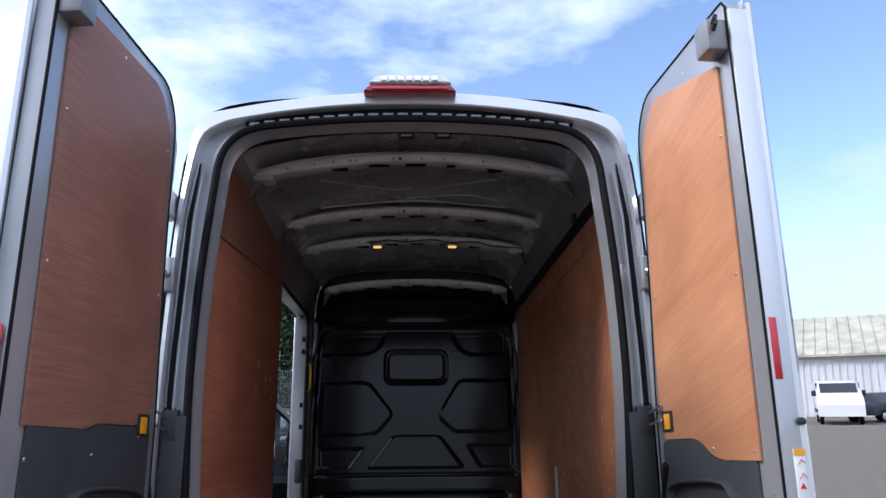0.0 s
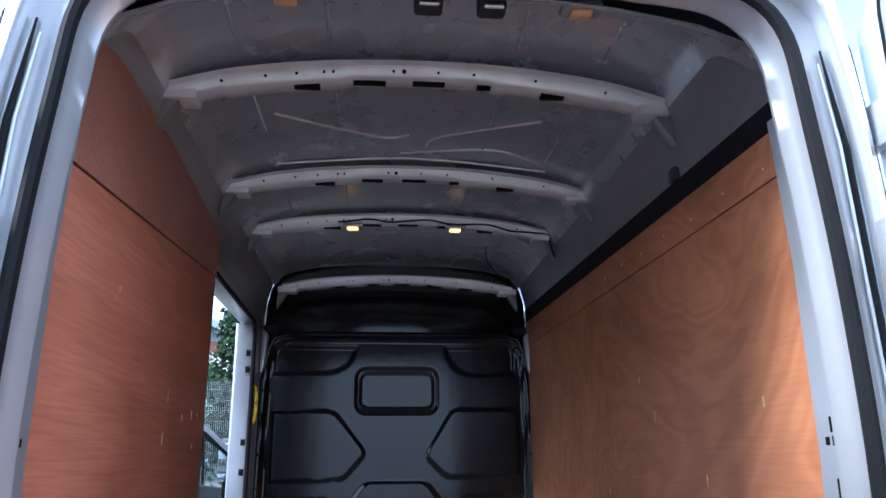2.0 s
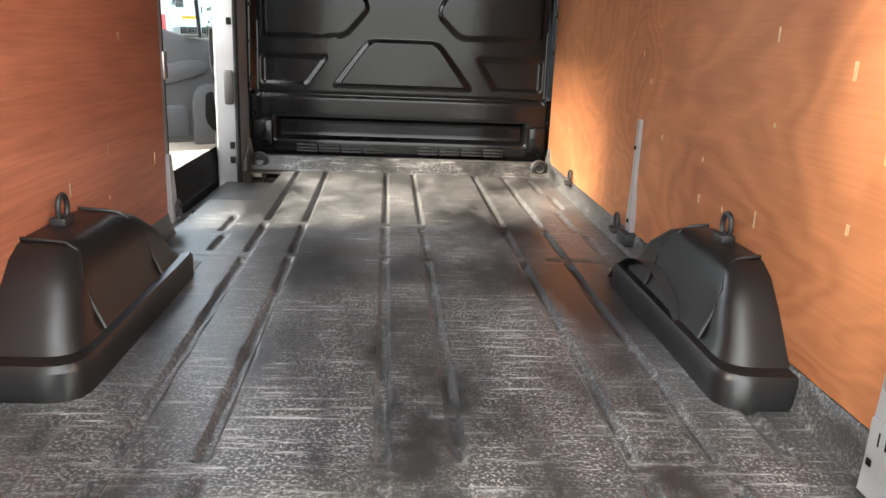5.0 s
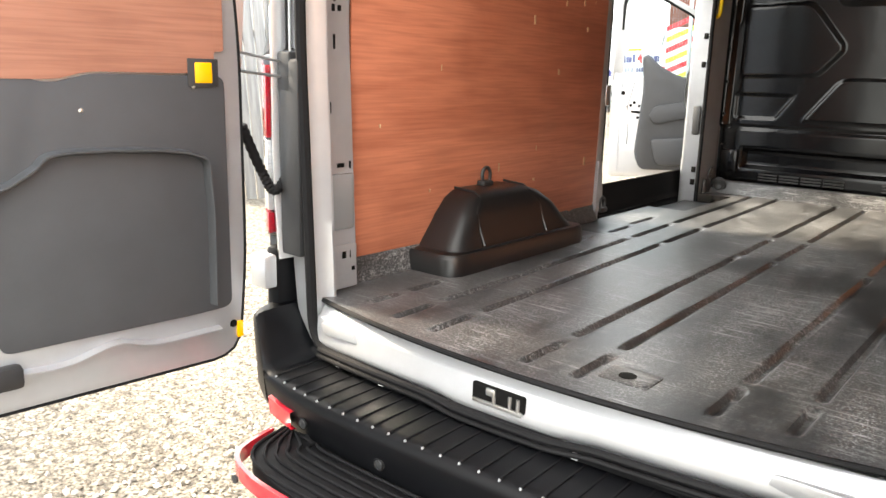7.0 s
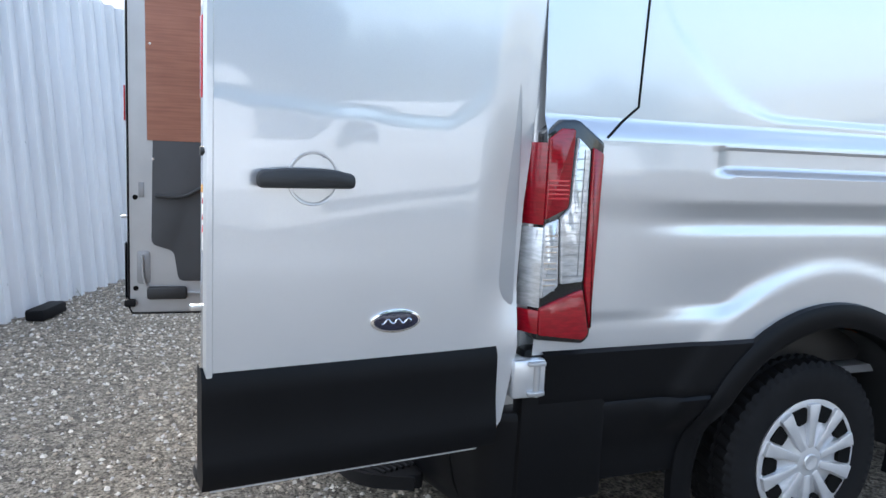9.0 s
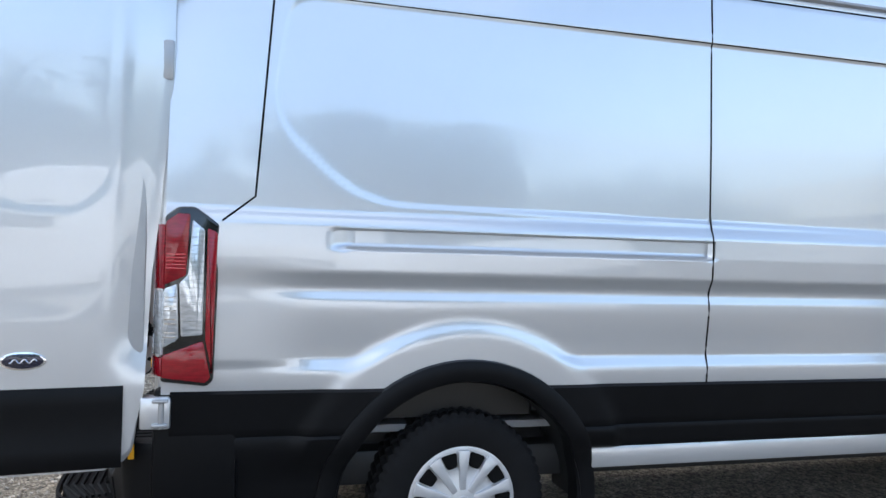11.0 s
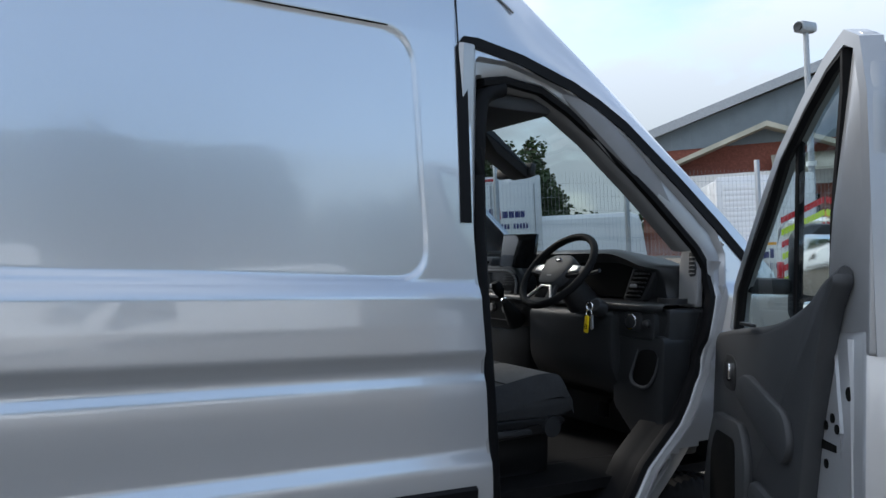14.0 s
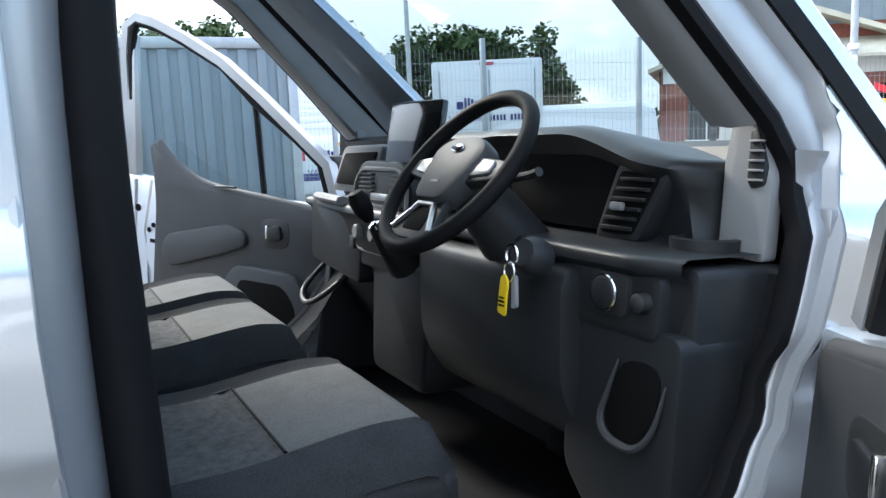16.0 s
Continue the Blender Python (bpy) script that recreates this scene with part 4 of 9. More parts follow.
def bumper_edge(x):
    """How far back the bumper's upper front edge stands."""
    return -0.138 + 0.128 * min(1.0, abs(x) / 0.97) ** 4


def bumper_top(x):
    return 0.468 + 0.016 * x


def bumper():
    rows = []
    for i in range(81):
        x = -1.0 + 2.0 * i / 80
        y0 = bumper_edge(x) + 0.10 * ramp(abs(x), 0.96, 1.0)
        top = bumper_top(x) + (0.61 - bumper_top(x)) * ramp(abs(x), 0.83, 0.93)
        yb = 0.05 * max(0, 1 - (x / 0.8) ** 2) if abs(x) < 0.8 else 0.0
        rows.append([(x, 0.150 - yb, max(top, 0.505)), (x, 0.140 - yb, max(top, 0.480)), (x, 0.120 - yb, top + 0.004), (x, y0 + 0.04, top + 0.002), (x, y0 + 0.014, top - 0.002), (x, y0 + 0.003, top - 0.012), (x, y0, top - 0.03),
                     (x, y0 + 0.012, 0.37), (x, y0 + 0.032, 0.31), (x, y0 + 0.06, 0.27), (x, 0.16, 0.25)])
    part("rear_bumper", sheet(rows), M["clad"], van, "black plastic step bumper with ribbed tread")
    for s in (-1, 1):
        part("bumper_corner", box(min(s * .945, s * 1.010), max(s * .945, s * 1.010), 0.075, 0.36, 0.33, 0.800, 0.02), M["clad"], van)
        part("corner_joint", tube([(s * 0.84, bumper_edge(0.84) + 0.0, 0.455), (s * 0.85, bumper_edge(0.85) + 0.012, 0.36), (s * 0.85, bumper_edge(0.85) + 0.045, 0.29)], 0.003, 6), M["dark"], van)
    for i in range(28):
        x = -0.775 + 1.55 * i / 27
        y0 = bumper_edge(x)
        yb = 0.05 * max(0, 1 - (x / 0.8) ** 2)
        part("tread_rib", box(x - 0.0028, x + 0.0028, y0 + 0.022, 0.112 - yb, bumper_top(x) - 0.002, bumper_top(x) + 0.0065, 0.001), M["rubber"], van)
        part("tread_stud", lathe([(0.004, 0), (0.0035, 0.004), (0.002, 0.0055)], 8, m=pose(x, y0 + 0.016, bumper_top(x) - 0.002)), M["primer"], van)
    for x in (-0.66, -0.46, 0.18, 0.53):
        yb = 0.05 * max(0, 1 - (x / 0.8) ** 2)
        part("sill_clip", box(x - 0.009, x + 0.009, 0.085 - yb, 0.10 - yb, bumper_top(x) + 0.018, bumper_top(x) + 0.034, 0.003), M["bow"], van)
    for s in (-1, 1):
        for x in (0.28, 0.60):
            part("parking_sensor", lathe([(0.0, 0.004), (0.012, 0.003), (0.014, 0), (0.014, -0.01)], 16, m=pose(s * x, bumper_edge(x) + 0.004, 0.375, 90, 0, 0)), M["plastic"], van)
            part("sensor_ring", tube([(s * x + 0.016 * math.cos(a), bumper_edge(x) + 0.003, 0.375 + 0.016 * math.sin(a)) for a in [2 * math.pi * k / 20 for k in range(20)]], 0.002, 6, True, up=(0, 1, 0)), M["rubber"], van)
        if s > 0:
            continue
        face = [(s * x, bumper_edge(x) + 0.006) for x in (0.655, 0.70, 0.75, 0.795)]
        bm = sheet([[(x, y - 0.008 + o, z) for x, y in face] for o, z in ((0.02, 0.334), (0.0, 0.338), (-0.004, 0.39), (0.016, 0.394))])
        part("bumper_reflector", bm, M["red"], van, "red bumper reflector")
    # sill: bright lip under the mat, a step, the wide face and its seal
    rows, seal, seal2 = [], [], []
    for i in range(61):
        x = -0.79 + 1.58 * i / 60
        w = 1 - (x / 0.8) ** 2
        yb = -0.05 * w
        dip = 0.014 * ramp(x, -0.30, -0.16) * (1 - ramp(x, 0.08, 0.24)) - 0.034 - 0.022 * x
        rows.append([(x, 0.30, 0.622), (x, 0.165 + yb, 0.624), (x, 0.138 + yb, 0.630), (x, 0.128 + yb, 0.620), (x, 0.124 + yb, 0.608), (x, 0.113 + yb, 0.601), (x, 0.109 + yb, 0.594), (x, 0.106 + yb, 0.528 - dip),
                     (x, 0.100 + yb, 0.512 - dip), (x, 0.104 + yb, 0.498 - dip), (x, 0.118 + yb, 0.486 - dip), (x, 0.16, 0.47)])
        if abs(x) < 0.77:
            seal.append((x, 0.094 + yb, 0.484 - dip))
            seal2.append((x, 0.088 + yb, 0.466 - dip))
    part("rear_sill", sheet(rows), M["frame"], van, "silver painted load sill")
    part("sill_seal", tube(seal, 0.010, 8), M["rubber"], van, "black rubber sill seal")
    part("sill_seal_lip", tube(seal2, 0.007, 8), M["rubber"], van)
    for s in (-1, 1):
        part("sill_pressing", prism(rounded([(s * .585, .560), (s * .735, .560), (s * .75, .596), (s * .60, .596)], .012), "y", 0.082, 0.12, 0.004), M["frame"], van)
    # flat dark plate colours in the shade of the latch recess
    part("latch_shade", prism(rrect(-0.130, 0.030, 0.546, 0.592, 0.006), "y", 0.052, 0.11, 0.002), M["dark"], van)
    for x in (-0.06, -0.012, 0.012):
        part("latch_pin", tube([(x, 0.050, 0.545), (x, 0.050, 0.582)], 0.005, 8), M["steel"], van)
    part("latch_plate", box(-0.125, 0.025, 0.046, 0.054, 0.541, 0.551, 0.001), M["steel"], van)
    part("latch_hook", box(-0.085, -0.055, 0.046, 0.054, 0.568, 0.588, 0.003), M["steel"], van)


bumper()


def tow_step():
    step = part("tow_step", prism(rounded([(-0.72, -0.10), (-0.66, -0.27), (-0.45, -0.32), (0.0, -0.32), (0.02, -0.10), (-0.3, -0.06)], [.03, .08, .1, .05, .03, .05], 6), "z", 0.275, 0.322, 0.006), M["rubber"], van, "black ribbed tow step with red edge")
    pts = smooth_line([(-0.735, -0.12, 0.30), (-0.69, -0.27, 0.30), (-0.55, -0.328, 0.30), (-0.3, -0.335, 0.30), (0.0, -0.335, 0.30)], 8)
    part("red_edge", tube(pts, 0.03, 4, flat=(0.3, 1.0)), M["red"], step, "red painted step edge")
    for j in range(7):
        d = j * 0.03
        pts = smooth_line([(-0.70 + d * 0.4, -0.10, 0.327), (-0.655 + d * 0.6, -0.245 + d * 0.9, 0.327), (-0.5, -0.30 + d, 0.327), (-0.02, -0.30 + d, 0.327)], 8)
        part("step_rib", tube(pts, [0.006 if i % 2 else 0.0045 for i in range(len(pts))], 6), M["rubber"], step)
    for x in (-0.6, -0.2):
        part("step_bolt", lathe([(0.012, 0), (0.012, 0.006), (0, 0.008)], 12, m=pose(x, -0.342, 0.30, 90, 0, 0)), M["plastic"], step)
    part("step_arm", box(-0.35, -0.28, -0.1, 0.5, 0.24, 0.275, 0.006), M["plastic"], step)
    # the matching step on the other corner
    step = part("tow_step", prism(rounded([(0.12, -0.10), (0.12, -0.30), (0.5, -0.30), (0.68, -0.22), (0.70, -0.08)], [.03, .05, .1, .08, .03], 6), "z", 0.275, 0.322, 0.006), M["rubber"], van, "black ribbed tow step")
    pts = smooth_line([(0.12, -0.315, 0.30), (0.45, -0.312, 0.30), (0.62, -0.27, 0.30), (0.71, -0.12, 0.30)], 8)
    part("step_edge", tube(pts, 0.03, 4, flat=(0.3, 1.0)), M["rubber"], step)
    for j in range(6):
        d = j * 0.03
        part("step_rib", tube([(0.14, -0.28 + d, 0.327), (0.5, -0.28 + d, 0.327), (0.66 - d * 0.2, -0.2 + d * 0.7, 0.327)], 0.0055, 6), M["rubber"], step)
    part("tow_bar", box(-0.05, 0.05, -0.18, 0.3, 0.22, 0.30, 0.01), M["plastic"], van)


tow_step()


def rear_door(s):
    """Modelled shut in the opening, then swung out round its hinge. u runs from the hinge edge to the free edge."""
    hx, hy = (1.0, 0.04) if s > 0 else (-0.975, -0.06)
    ang = 96 if s > 0 else 94.8
    swing = Matrix.Translation((hx, hy, 0)) @ Matrix.Rotation(radians(ang * s), 4, "Z") @ Matrix.Diagonal((s, 1, 1, 1))
    # local: u = distance from the hinge (0 to 0.90) along -x, v = depth (0 outer, 0.075 inner)
    root = new("rear_door")
    root.parent = van
    root.matrix_basis = swing @ Matrix.Diagonal((-1, 1, 1, 1))
    tagged(root, "open silver rear door lined with plywood")
    W = 0.808 if s > 0 else 0.90
    zb = 0.535 if s > 0 else 0.500
    out = rounded([(0.03, zb), (W, zb), (W, 1.05), (W, 1.9), (W - 0.01, 2.64), (0.13, 2.62), (0.04, 2.50), (0.035, 1.9), (0.0, 1.4), (0.0, 0.8)], [0.09, 0.02, .1, .1, .03, .12, .10, .2, .1, .1], 6)
    # outer skin with pressed panel
    inset = rounded([(0.10, 1.50), (0.21, 1.385), (W + .1, 1.44), (W + .1, 2.58), (0.17, 2.52), (0.10, 2.3)], [.1, .12, 0, 0, .08, .1], 6)
    rows = []
    nu, nz = 56, 150
    lowest, highest = 0.535, 2.64
    for j in range(nz + 1):
        z = lowest + (highest - lowest) * j / nz
        ul = table(z, [(0.535, 0.11), (0.60, 0.035), (0.8, -0.005), (1.2, -0.02), (1.4, -0.04), (1.9, -0.075), (2.45, -0.07), (2.55, 0.0), (2.62, 0.14), (2.64, 0.3)])
        row = []
        for i in range(nu + 1):
            u = ul + (W - ul) * i / nu
            v = 0.0
            if inside((u, z), inset):
                v += 0.0018 * ramp(edge_distance((u, z), inset), 0, 0.010)
            # curved sculpting: the lower corner bulges towards the hinge
            v += 0.028 * (1 - ramp(u, ul, ul + 0.16)) * ramp(z, 0.8, 1.0)
            v += 0.016 * ramp(z, 1.02, 1.10) * (1 - ramp(z, 1.25, 1.36)) * ramp(u, 0.12, 0.28) * 0.06
            v += 0.02 * ramp(z, 1.9, 2.64)
            row.append((u, v - 0.018, z))
        rows.append(row)
    bm = sheet(rows)
    if s > 0:  # dished cup behind the handle
        cut = [f for f in bm.faces if math.hypot(f.calc_center_median().x - 0.578, f.calc_center_median().z - 1.256) < 0.050]
        bmesh.ops.delete(bm, geom=cut, context="FACES")
    part("outer_panel", bm, M["silver"], root, "silver outer door skin with pressed panel")
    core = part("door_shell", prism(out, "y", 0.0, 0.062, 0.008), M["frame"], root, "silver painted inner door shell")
    part("edge_return", tube([(W + 0.003, -0.012, z) for z in (0.55, 0.9, 1.2, 1.6, 2.2, 2.62)], 0.012, 6, flat=(1, 1)), M["silver"], root)
    # black lower cladding outside
    rows = []
    for j in range(9):
        z = 0.545 + 0.285 * j / 8
        rows.append([(u, -0.024 - 0.03 * ramp(0.70 - z, 0, 0.15) * 0.6 - (0.004 if 0 < j < 8 else -0.012), z) for u in (0.06, 0.2, 0.5, 0.8, W + 0.02)] + [(W + 0.02, 0.03, z)])
    part("lower_cladding", sheet(rows), M["clad"], root, "black plastic door cladding")
    # seal round the edge
    pts = [Vector((p[0], 0.060, p[1])) for p in resample(out, 160)]
    part("edge_seal", tube(pts, 0.005, 6, True, up=(0, 1, 0)), M["rubber"], root, "black rubber edge seal")
    # inner lining: plywood above, black plastic below
    ply = [(W - 0.085, 1.205), (W - 0.075, 2.44), (W - 0.10, 2.56), (0.22, 2.565), (0.10, 2.44), (0.075, 2.0), (0.055, 1.60), (0.055, 1.395), (0.085, 1.395), (0.085, 1.275), (0.34, 1.275), (0.43, 1.225), (0.5, 1.205)]
    if s > 0:
        ply[1], ply[2] = (W - 0.08, 2.42), (W - 0.085, 2.44)
    if s < 0:  # this lining ends a little higher
        ply = [(u, z + (0.11 if u > 0.38 else 0.06) if z < 1.3 else z) for u, z in ply]
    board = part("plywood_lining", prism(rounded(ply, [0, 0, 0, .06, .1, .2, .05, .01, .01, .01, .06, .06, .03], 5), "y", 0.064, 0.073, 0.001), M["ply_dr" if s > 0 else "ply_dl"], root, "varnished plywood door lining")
    for u, z in ((W - 0.11, 1.23), (0.15, 1.30), (W - 0.10, 1.75), (0.09, 1.8), (0.12, 2.35), (0.45, 1.24), (W - 0.10, 2.2), (0.5, 2.53)):
        part("screw", lathe([(0.006, 0), (0.005, 0.002), (0, 0.003)], 10, m=pose(u, 0.073, z, -90, 0, 0)), M["screw"], board)
    low = [(0.055, 0.66), (0.16, 0.655), (W - 0.22, 0.655), (W - 0.20, 0.80), (W - 0.10, 0.83), (W - 0.11, 1.27), (0.52, 1.195), (0.42, 1.22), (0.34, 1.27), (0.055, 1.27)]
    if s < 0:
        low = [(u, z + (0.11 if u > 0.38 else 0.06) if z > 1.1 else z - 0.0) for u, z in low]
    panel = part("lower_panel", prism(rounded(low, 0.03, 5), "y", 0.064, 0.071, 0.003), M["card"], root, "dark grey plastic lower door panel")
    part("panel_swage", tube([(u, 0.071, z) for u, z in smooth_line([(0.12, 0.68), (0.12, 1.02), (0.17, 1.12), (0.50, 1.14), (0.58, 1.10), (0.66, 1.06), (W - 0.12, 1.06)], 8)], 0.034, 10, flat=(0.22, 1), up=(0, 1, 0)), M["card"], panel)
    # recesses and fittings on the inside
    part("rim_pressing", tube([(u, 0.060, z) for u, z in smooth_line([(0.10, 0.60), (0.30, 0.60), (0.40, 0.625), (0.52, 0.60), (0.62, 0.60), (W - 0.09, 0.62), (W - 0.06, 0.78)], 8)], 0.030, 10, flat=(0.22, 1), up=(0, 1, 0)), M["frame"], root)
    part("pull_recess", prism(rrect(W - 0.095, W - 0.035, 0.64, 0.80, 0.02), "y", 0.060, 0.064, 0.001), M["primer"], root)
    part("latch_block", box(W - 0.26, W - 0.08, 0.058, 0.10, 0.57, 0.63, 0.012), M["plastic"], root, "black door latch")
    part("top_latch", box(W - 0.10, W - 0.01, 0.058, 0.13, 2.46, 2.57, 0.010), M["primer"], root, "grey top latch bracket")
    for dz in (2.53, 2.55):
        part("latch_bolt", tube([(W - 0.03, 0.10, dz), (W + 0.03, 0.12, dz)], 0.008, 8), M["plastic"], root)
    part("corner_buffer", box(W - 0.03, W + 0.02, 0.0, 0.09, 0.535, 0.57, 0.008), M["rubber"], root)
    part("edge_catch", box(W - 0.005, W + 0.035, 0.03, 0.05, 0.95, 0.965, 0.004), M["steel"], root)
    part("edge_slot", prism(rrect(W - 0.07, W - 0.045, 1.05, 1.12, 0.004), "y", 0.061, 0.0645, 0.001), M["primer"], root)
    lab = part("warning_label", prism(rrect(0.075, 0.165, 1.30, 1.375, 0.004), "y", 0.063, 0.0755, 0.001), M["plastic"], root, "black framed amber door reflector")
    part("reflector", prism(rrect(0.095, 0.145, 1.31, 1.365, 0.003), "y", 0.075, 0.0775, 0.001), M["amber"], lab, "amber reflector")
    part("amber_plug", prism(rrect(0.02, 0.04, 0.555, 0.605, 0.003), "y", 0.02, 0.068, 0.001), M["amber"], root)
    for u, z in ((W - 0.03, 1.05), (W - 0.03, 0.62), (0.05, 0.60)):
        part("grommet", lathe([(0.012, 0), (0.011, 0.003), (0, 0.003)], 14, m=pose(u, 0.0625, z, -90, 0, 0)), M["dark"], root)
    if s < 0:
        part("edge_reflector", box(W + 0.010, W + 0.016, 0.010, 0.048, 1.40, 1.56, 0.001), M["red"], root, "red edge reflector")
    if s > 0:
        h = part("door_handle", prism(rounded([(0.487, 1.235), (0.717, 1.235), (0.717, 1.272), (0.652, 1.280), (0.552, 1.280), (0.487, 1.268)], 0.018, 5), "y", -0.062, -0.034, 0.012), M["plastic"], root, "black pull handle")
        part("handle_cup", lathe([(0.064, -0.001), (0.062, 0.003), (0.057, 0.0025), (0.052, -0.003), (0.038, -0.011), (0.018, -0.0145), (0.0, -0.015)], 40, m=pose(0.578, -0.0165, 1.256, 90, 0, 0)), M["silver"], root)
        part("handle_stem", box(0.512, 0.702, -0.04, -0.008, 1.25, 1.275, 0.006), M["plastic"], root)
        ov = [(0.360 + 0.068 * math.cos(a), 0.908 + 0.030 * math.sin(a)) for a in [2 * math.pi * i / 40 for i in range(40)]]
        b = part("oval_badge", prism(ov, "y", -0.0235, -0.010, 0.002), M["chrome"], root, "oval chrome badge, dark blue centre")
        iv = [(0.360 + 0.060 * math.cos(a), 0.908 + 0.024 * math.sin(a)) for a in [2 * math.pi * i / 40 for i in range(40)]]
        part("badge_centre", prism(iv, "y", -0.0255, -0.023, 0.0008), M["badge"], b)
        part("badge_stroke", tube([(0.360 + 0.04 * (i / 10 - 1), -0.0255, 0.908 + 0.006 * math.sin(i * 0.9)) for i in range(21)], 0.0018, 6), M["chrome"], b)
        # edge stickers on the free edge
        part("edge_face", box(W - 0.01, W + 0.008, -0.016, 0.060, 0.56, 2.60, 0.006), M["silver"], root)
        st = part("edge_label", box(W + 0.007, W + 0.010, -0.010, 0.028, 1.090, 1.237, 0.001), M["paper"], root, "white safety label on the door edge")
        part("label_band", box(W + 0.0095, W + 0.012, -0.010, 0.028, 1.219, 1.237), M["amber"], st)
        for z in (1.197, 1.160):
            part("label_mark", tube([(W + 0.011, -0.004, z), (W + 0.011, 0.008, z + 0.012), (W + 0.011, 0.018, z - 0.002)], 0.0012, 5), M["redink"], st)
        part("label_triangle", prism([(0.002, 1.132), (0.020, 1.132), (0.011, 1.148)], "x", W + 0.0095, W + 0.012), M["redink"], st)
        part("edge_reflector", box(W + 0.007, W + 0.011, 0.030, 0.052, 1.425, 1.60, 0.001), M["red"], root, "red edge reflector")
        part("edge_buffer", lathe([(0.012, 0), (0.010, 0.012), (0, 0.014)], 12, m=pose(W + 0.008, -0.006, 1.31, 0, 90, 0)), M["plastic"], root)


rear_door(1)
rear_door(-1)


# ---- load space ----
INNER = [(0.885, 0.60), (0.885, 2.30), (0.880, 2.42), (0.862, 2.55), (0.835, 2.66), (0.78, 2.735), (0.65, 2.785), (0.45, 2.82), (0.25, 2.838), (0.0, 2.845)]


def inner_shell():
    ys = [0.235, 0.30] + [0.36 + 0.03 * i for i in range(111)]
    for s in (-1, 1):
        rows = []
        for y in ys:
            drop = 0.24 * (1 - ramp(y, 0.2, 0.60))
            row = []
            for i, (x, z) in enumerate(INNER[:5]):
                for q in range(4 if i < 4 else 1):
                    x1, z1 = INNER[i + 1]
                    row.append((s * (x + (x1 - x) * q / 4), y, z + (z1 - z) * q / 4 - drop * ramp(z, 2.4, 2.8)))
            rows.append(row)
        bm = sheet(rows)
        if s < 0:
            cut = [f for f in bm.faces if 1.98 < f.calc_center_median().y < 3.36 and f.calc_center_median().z < 2.34]
            bmesh.ops.delete(bm, geom=cut, context="FACES")
        cut = [f for f in bm.faces if abs(f.calc_center_median().y - AXLE) < 0.50 and f.calc_center_median().z < 1.0]
        bmesh.ops.delete(bm, geom=cut, context="FACES")
        part("inner_wall", bm, M["primer"], van, "grey painted inner side wall")
    rows = []
    half = INNER[4:]
    prof = [(-x, z) for x, z in half] + half[::-1][1:]
    for y in [0.235 + 0.0305 * i for i in range(116)]:
        drop = 0.24 * (1 - ramp(y, 0.2, 0.60))
        row = []
        for (x, z), (x1, z1) in zip(prof, prof[1:]):
            for q in range(3):
                xx, zz = x + (x1 - x) * q / 3, z + (z1 - z) * q / 3
                zz += 0.006 * (1 - ramp(abs(abs(xx) - 0.33), 0.0, 0.02)) - drop
                row.append((xx, y, zz))
        row.append((prof[-1][0], y, prof[-1][1] - drop))
        rows.append(row)
    part("ceiling", sheet(rows), M["roofpaint"], van, "dark grey ribbed steel ceiling")
    for x in (-0.60, -0.31, 0.31, 0.60):  # lengthwise pressed ridges
        z = table(abs(x), [(0, 2.842), (0.25, 2.835), (0.45, 2.817), (0.65, 2.782)])
        for y0, y1 in ((0.62, 0.86), (1.05, 1.84), (2.03, 2.54), (2.72, 3.46)):
            part("roof_ridge", tube([(x, y0, z + 0.002), (x, y0 + 0.04, z - 0.001), (x, y1 - 0.04, z - 0.001), (x, y1, z + 0.002)], 0.006, 6, flat=(1, 0.7)), M["roofpaint"], van)
    # pressed strengthening creases between the first two bows
    for pts in ([(-0.55, 1.35), (-0.15, 1.62), (-0.02, 1.60)], [(0.06, 1.72), (0.12, 1.60), (0.5, 1.36)], [(-0.05, 1.80), (0.35, 1.70), (0.6, 1.78)], [(-0.6, 1.84), (0.0, 1.86), (0.62, 1.84)]):
        line = smooth_line([(x, y, table(abs(x), [(0, 2.842), (0.25, 2.835), (0.45, 2.817), (0.65, 2.782)])) for x, y in pts], 8)
        part("roof_crease", tube(line, 0.0055, 6), M["bow"], van)


inner_shell()


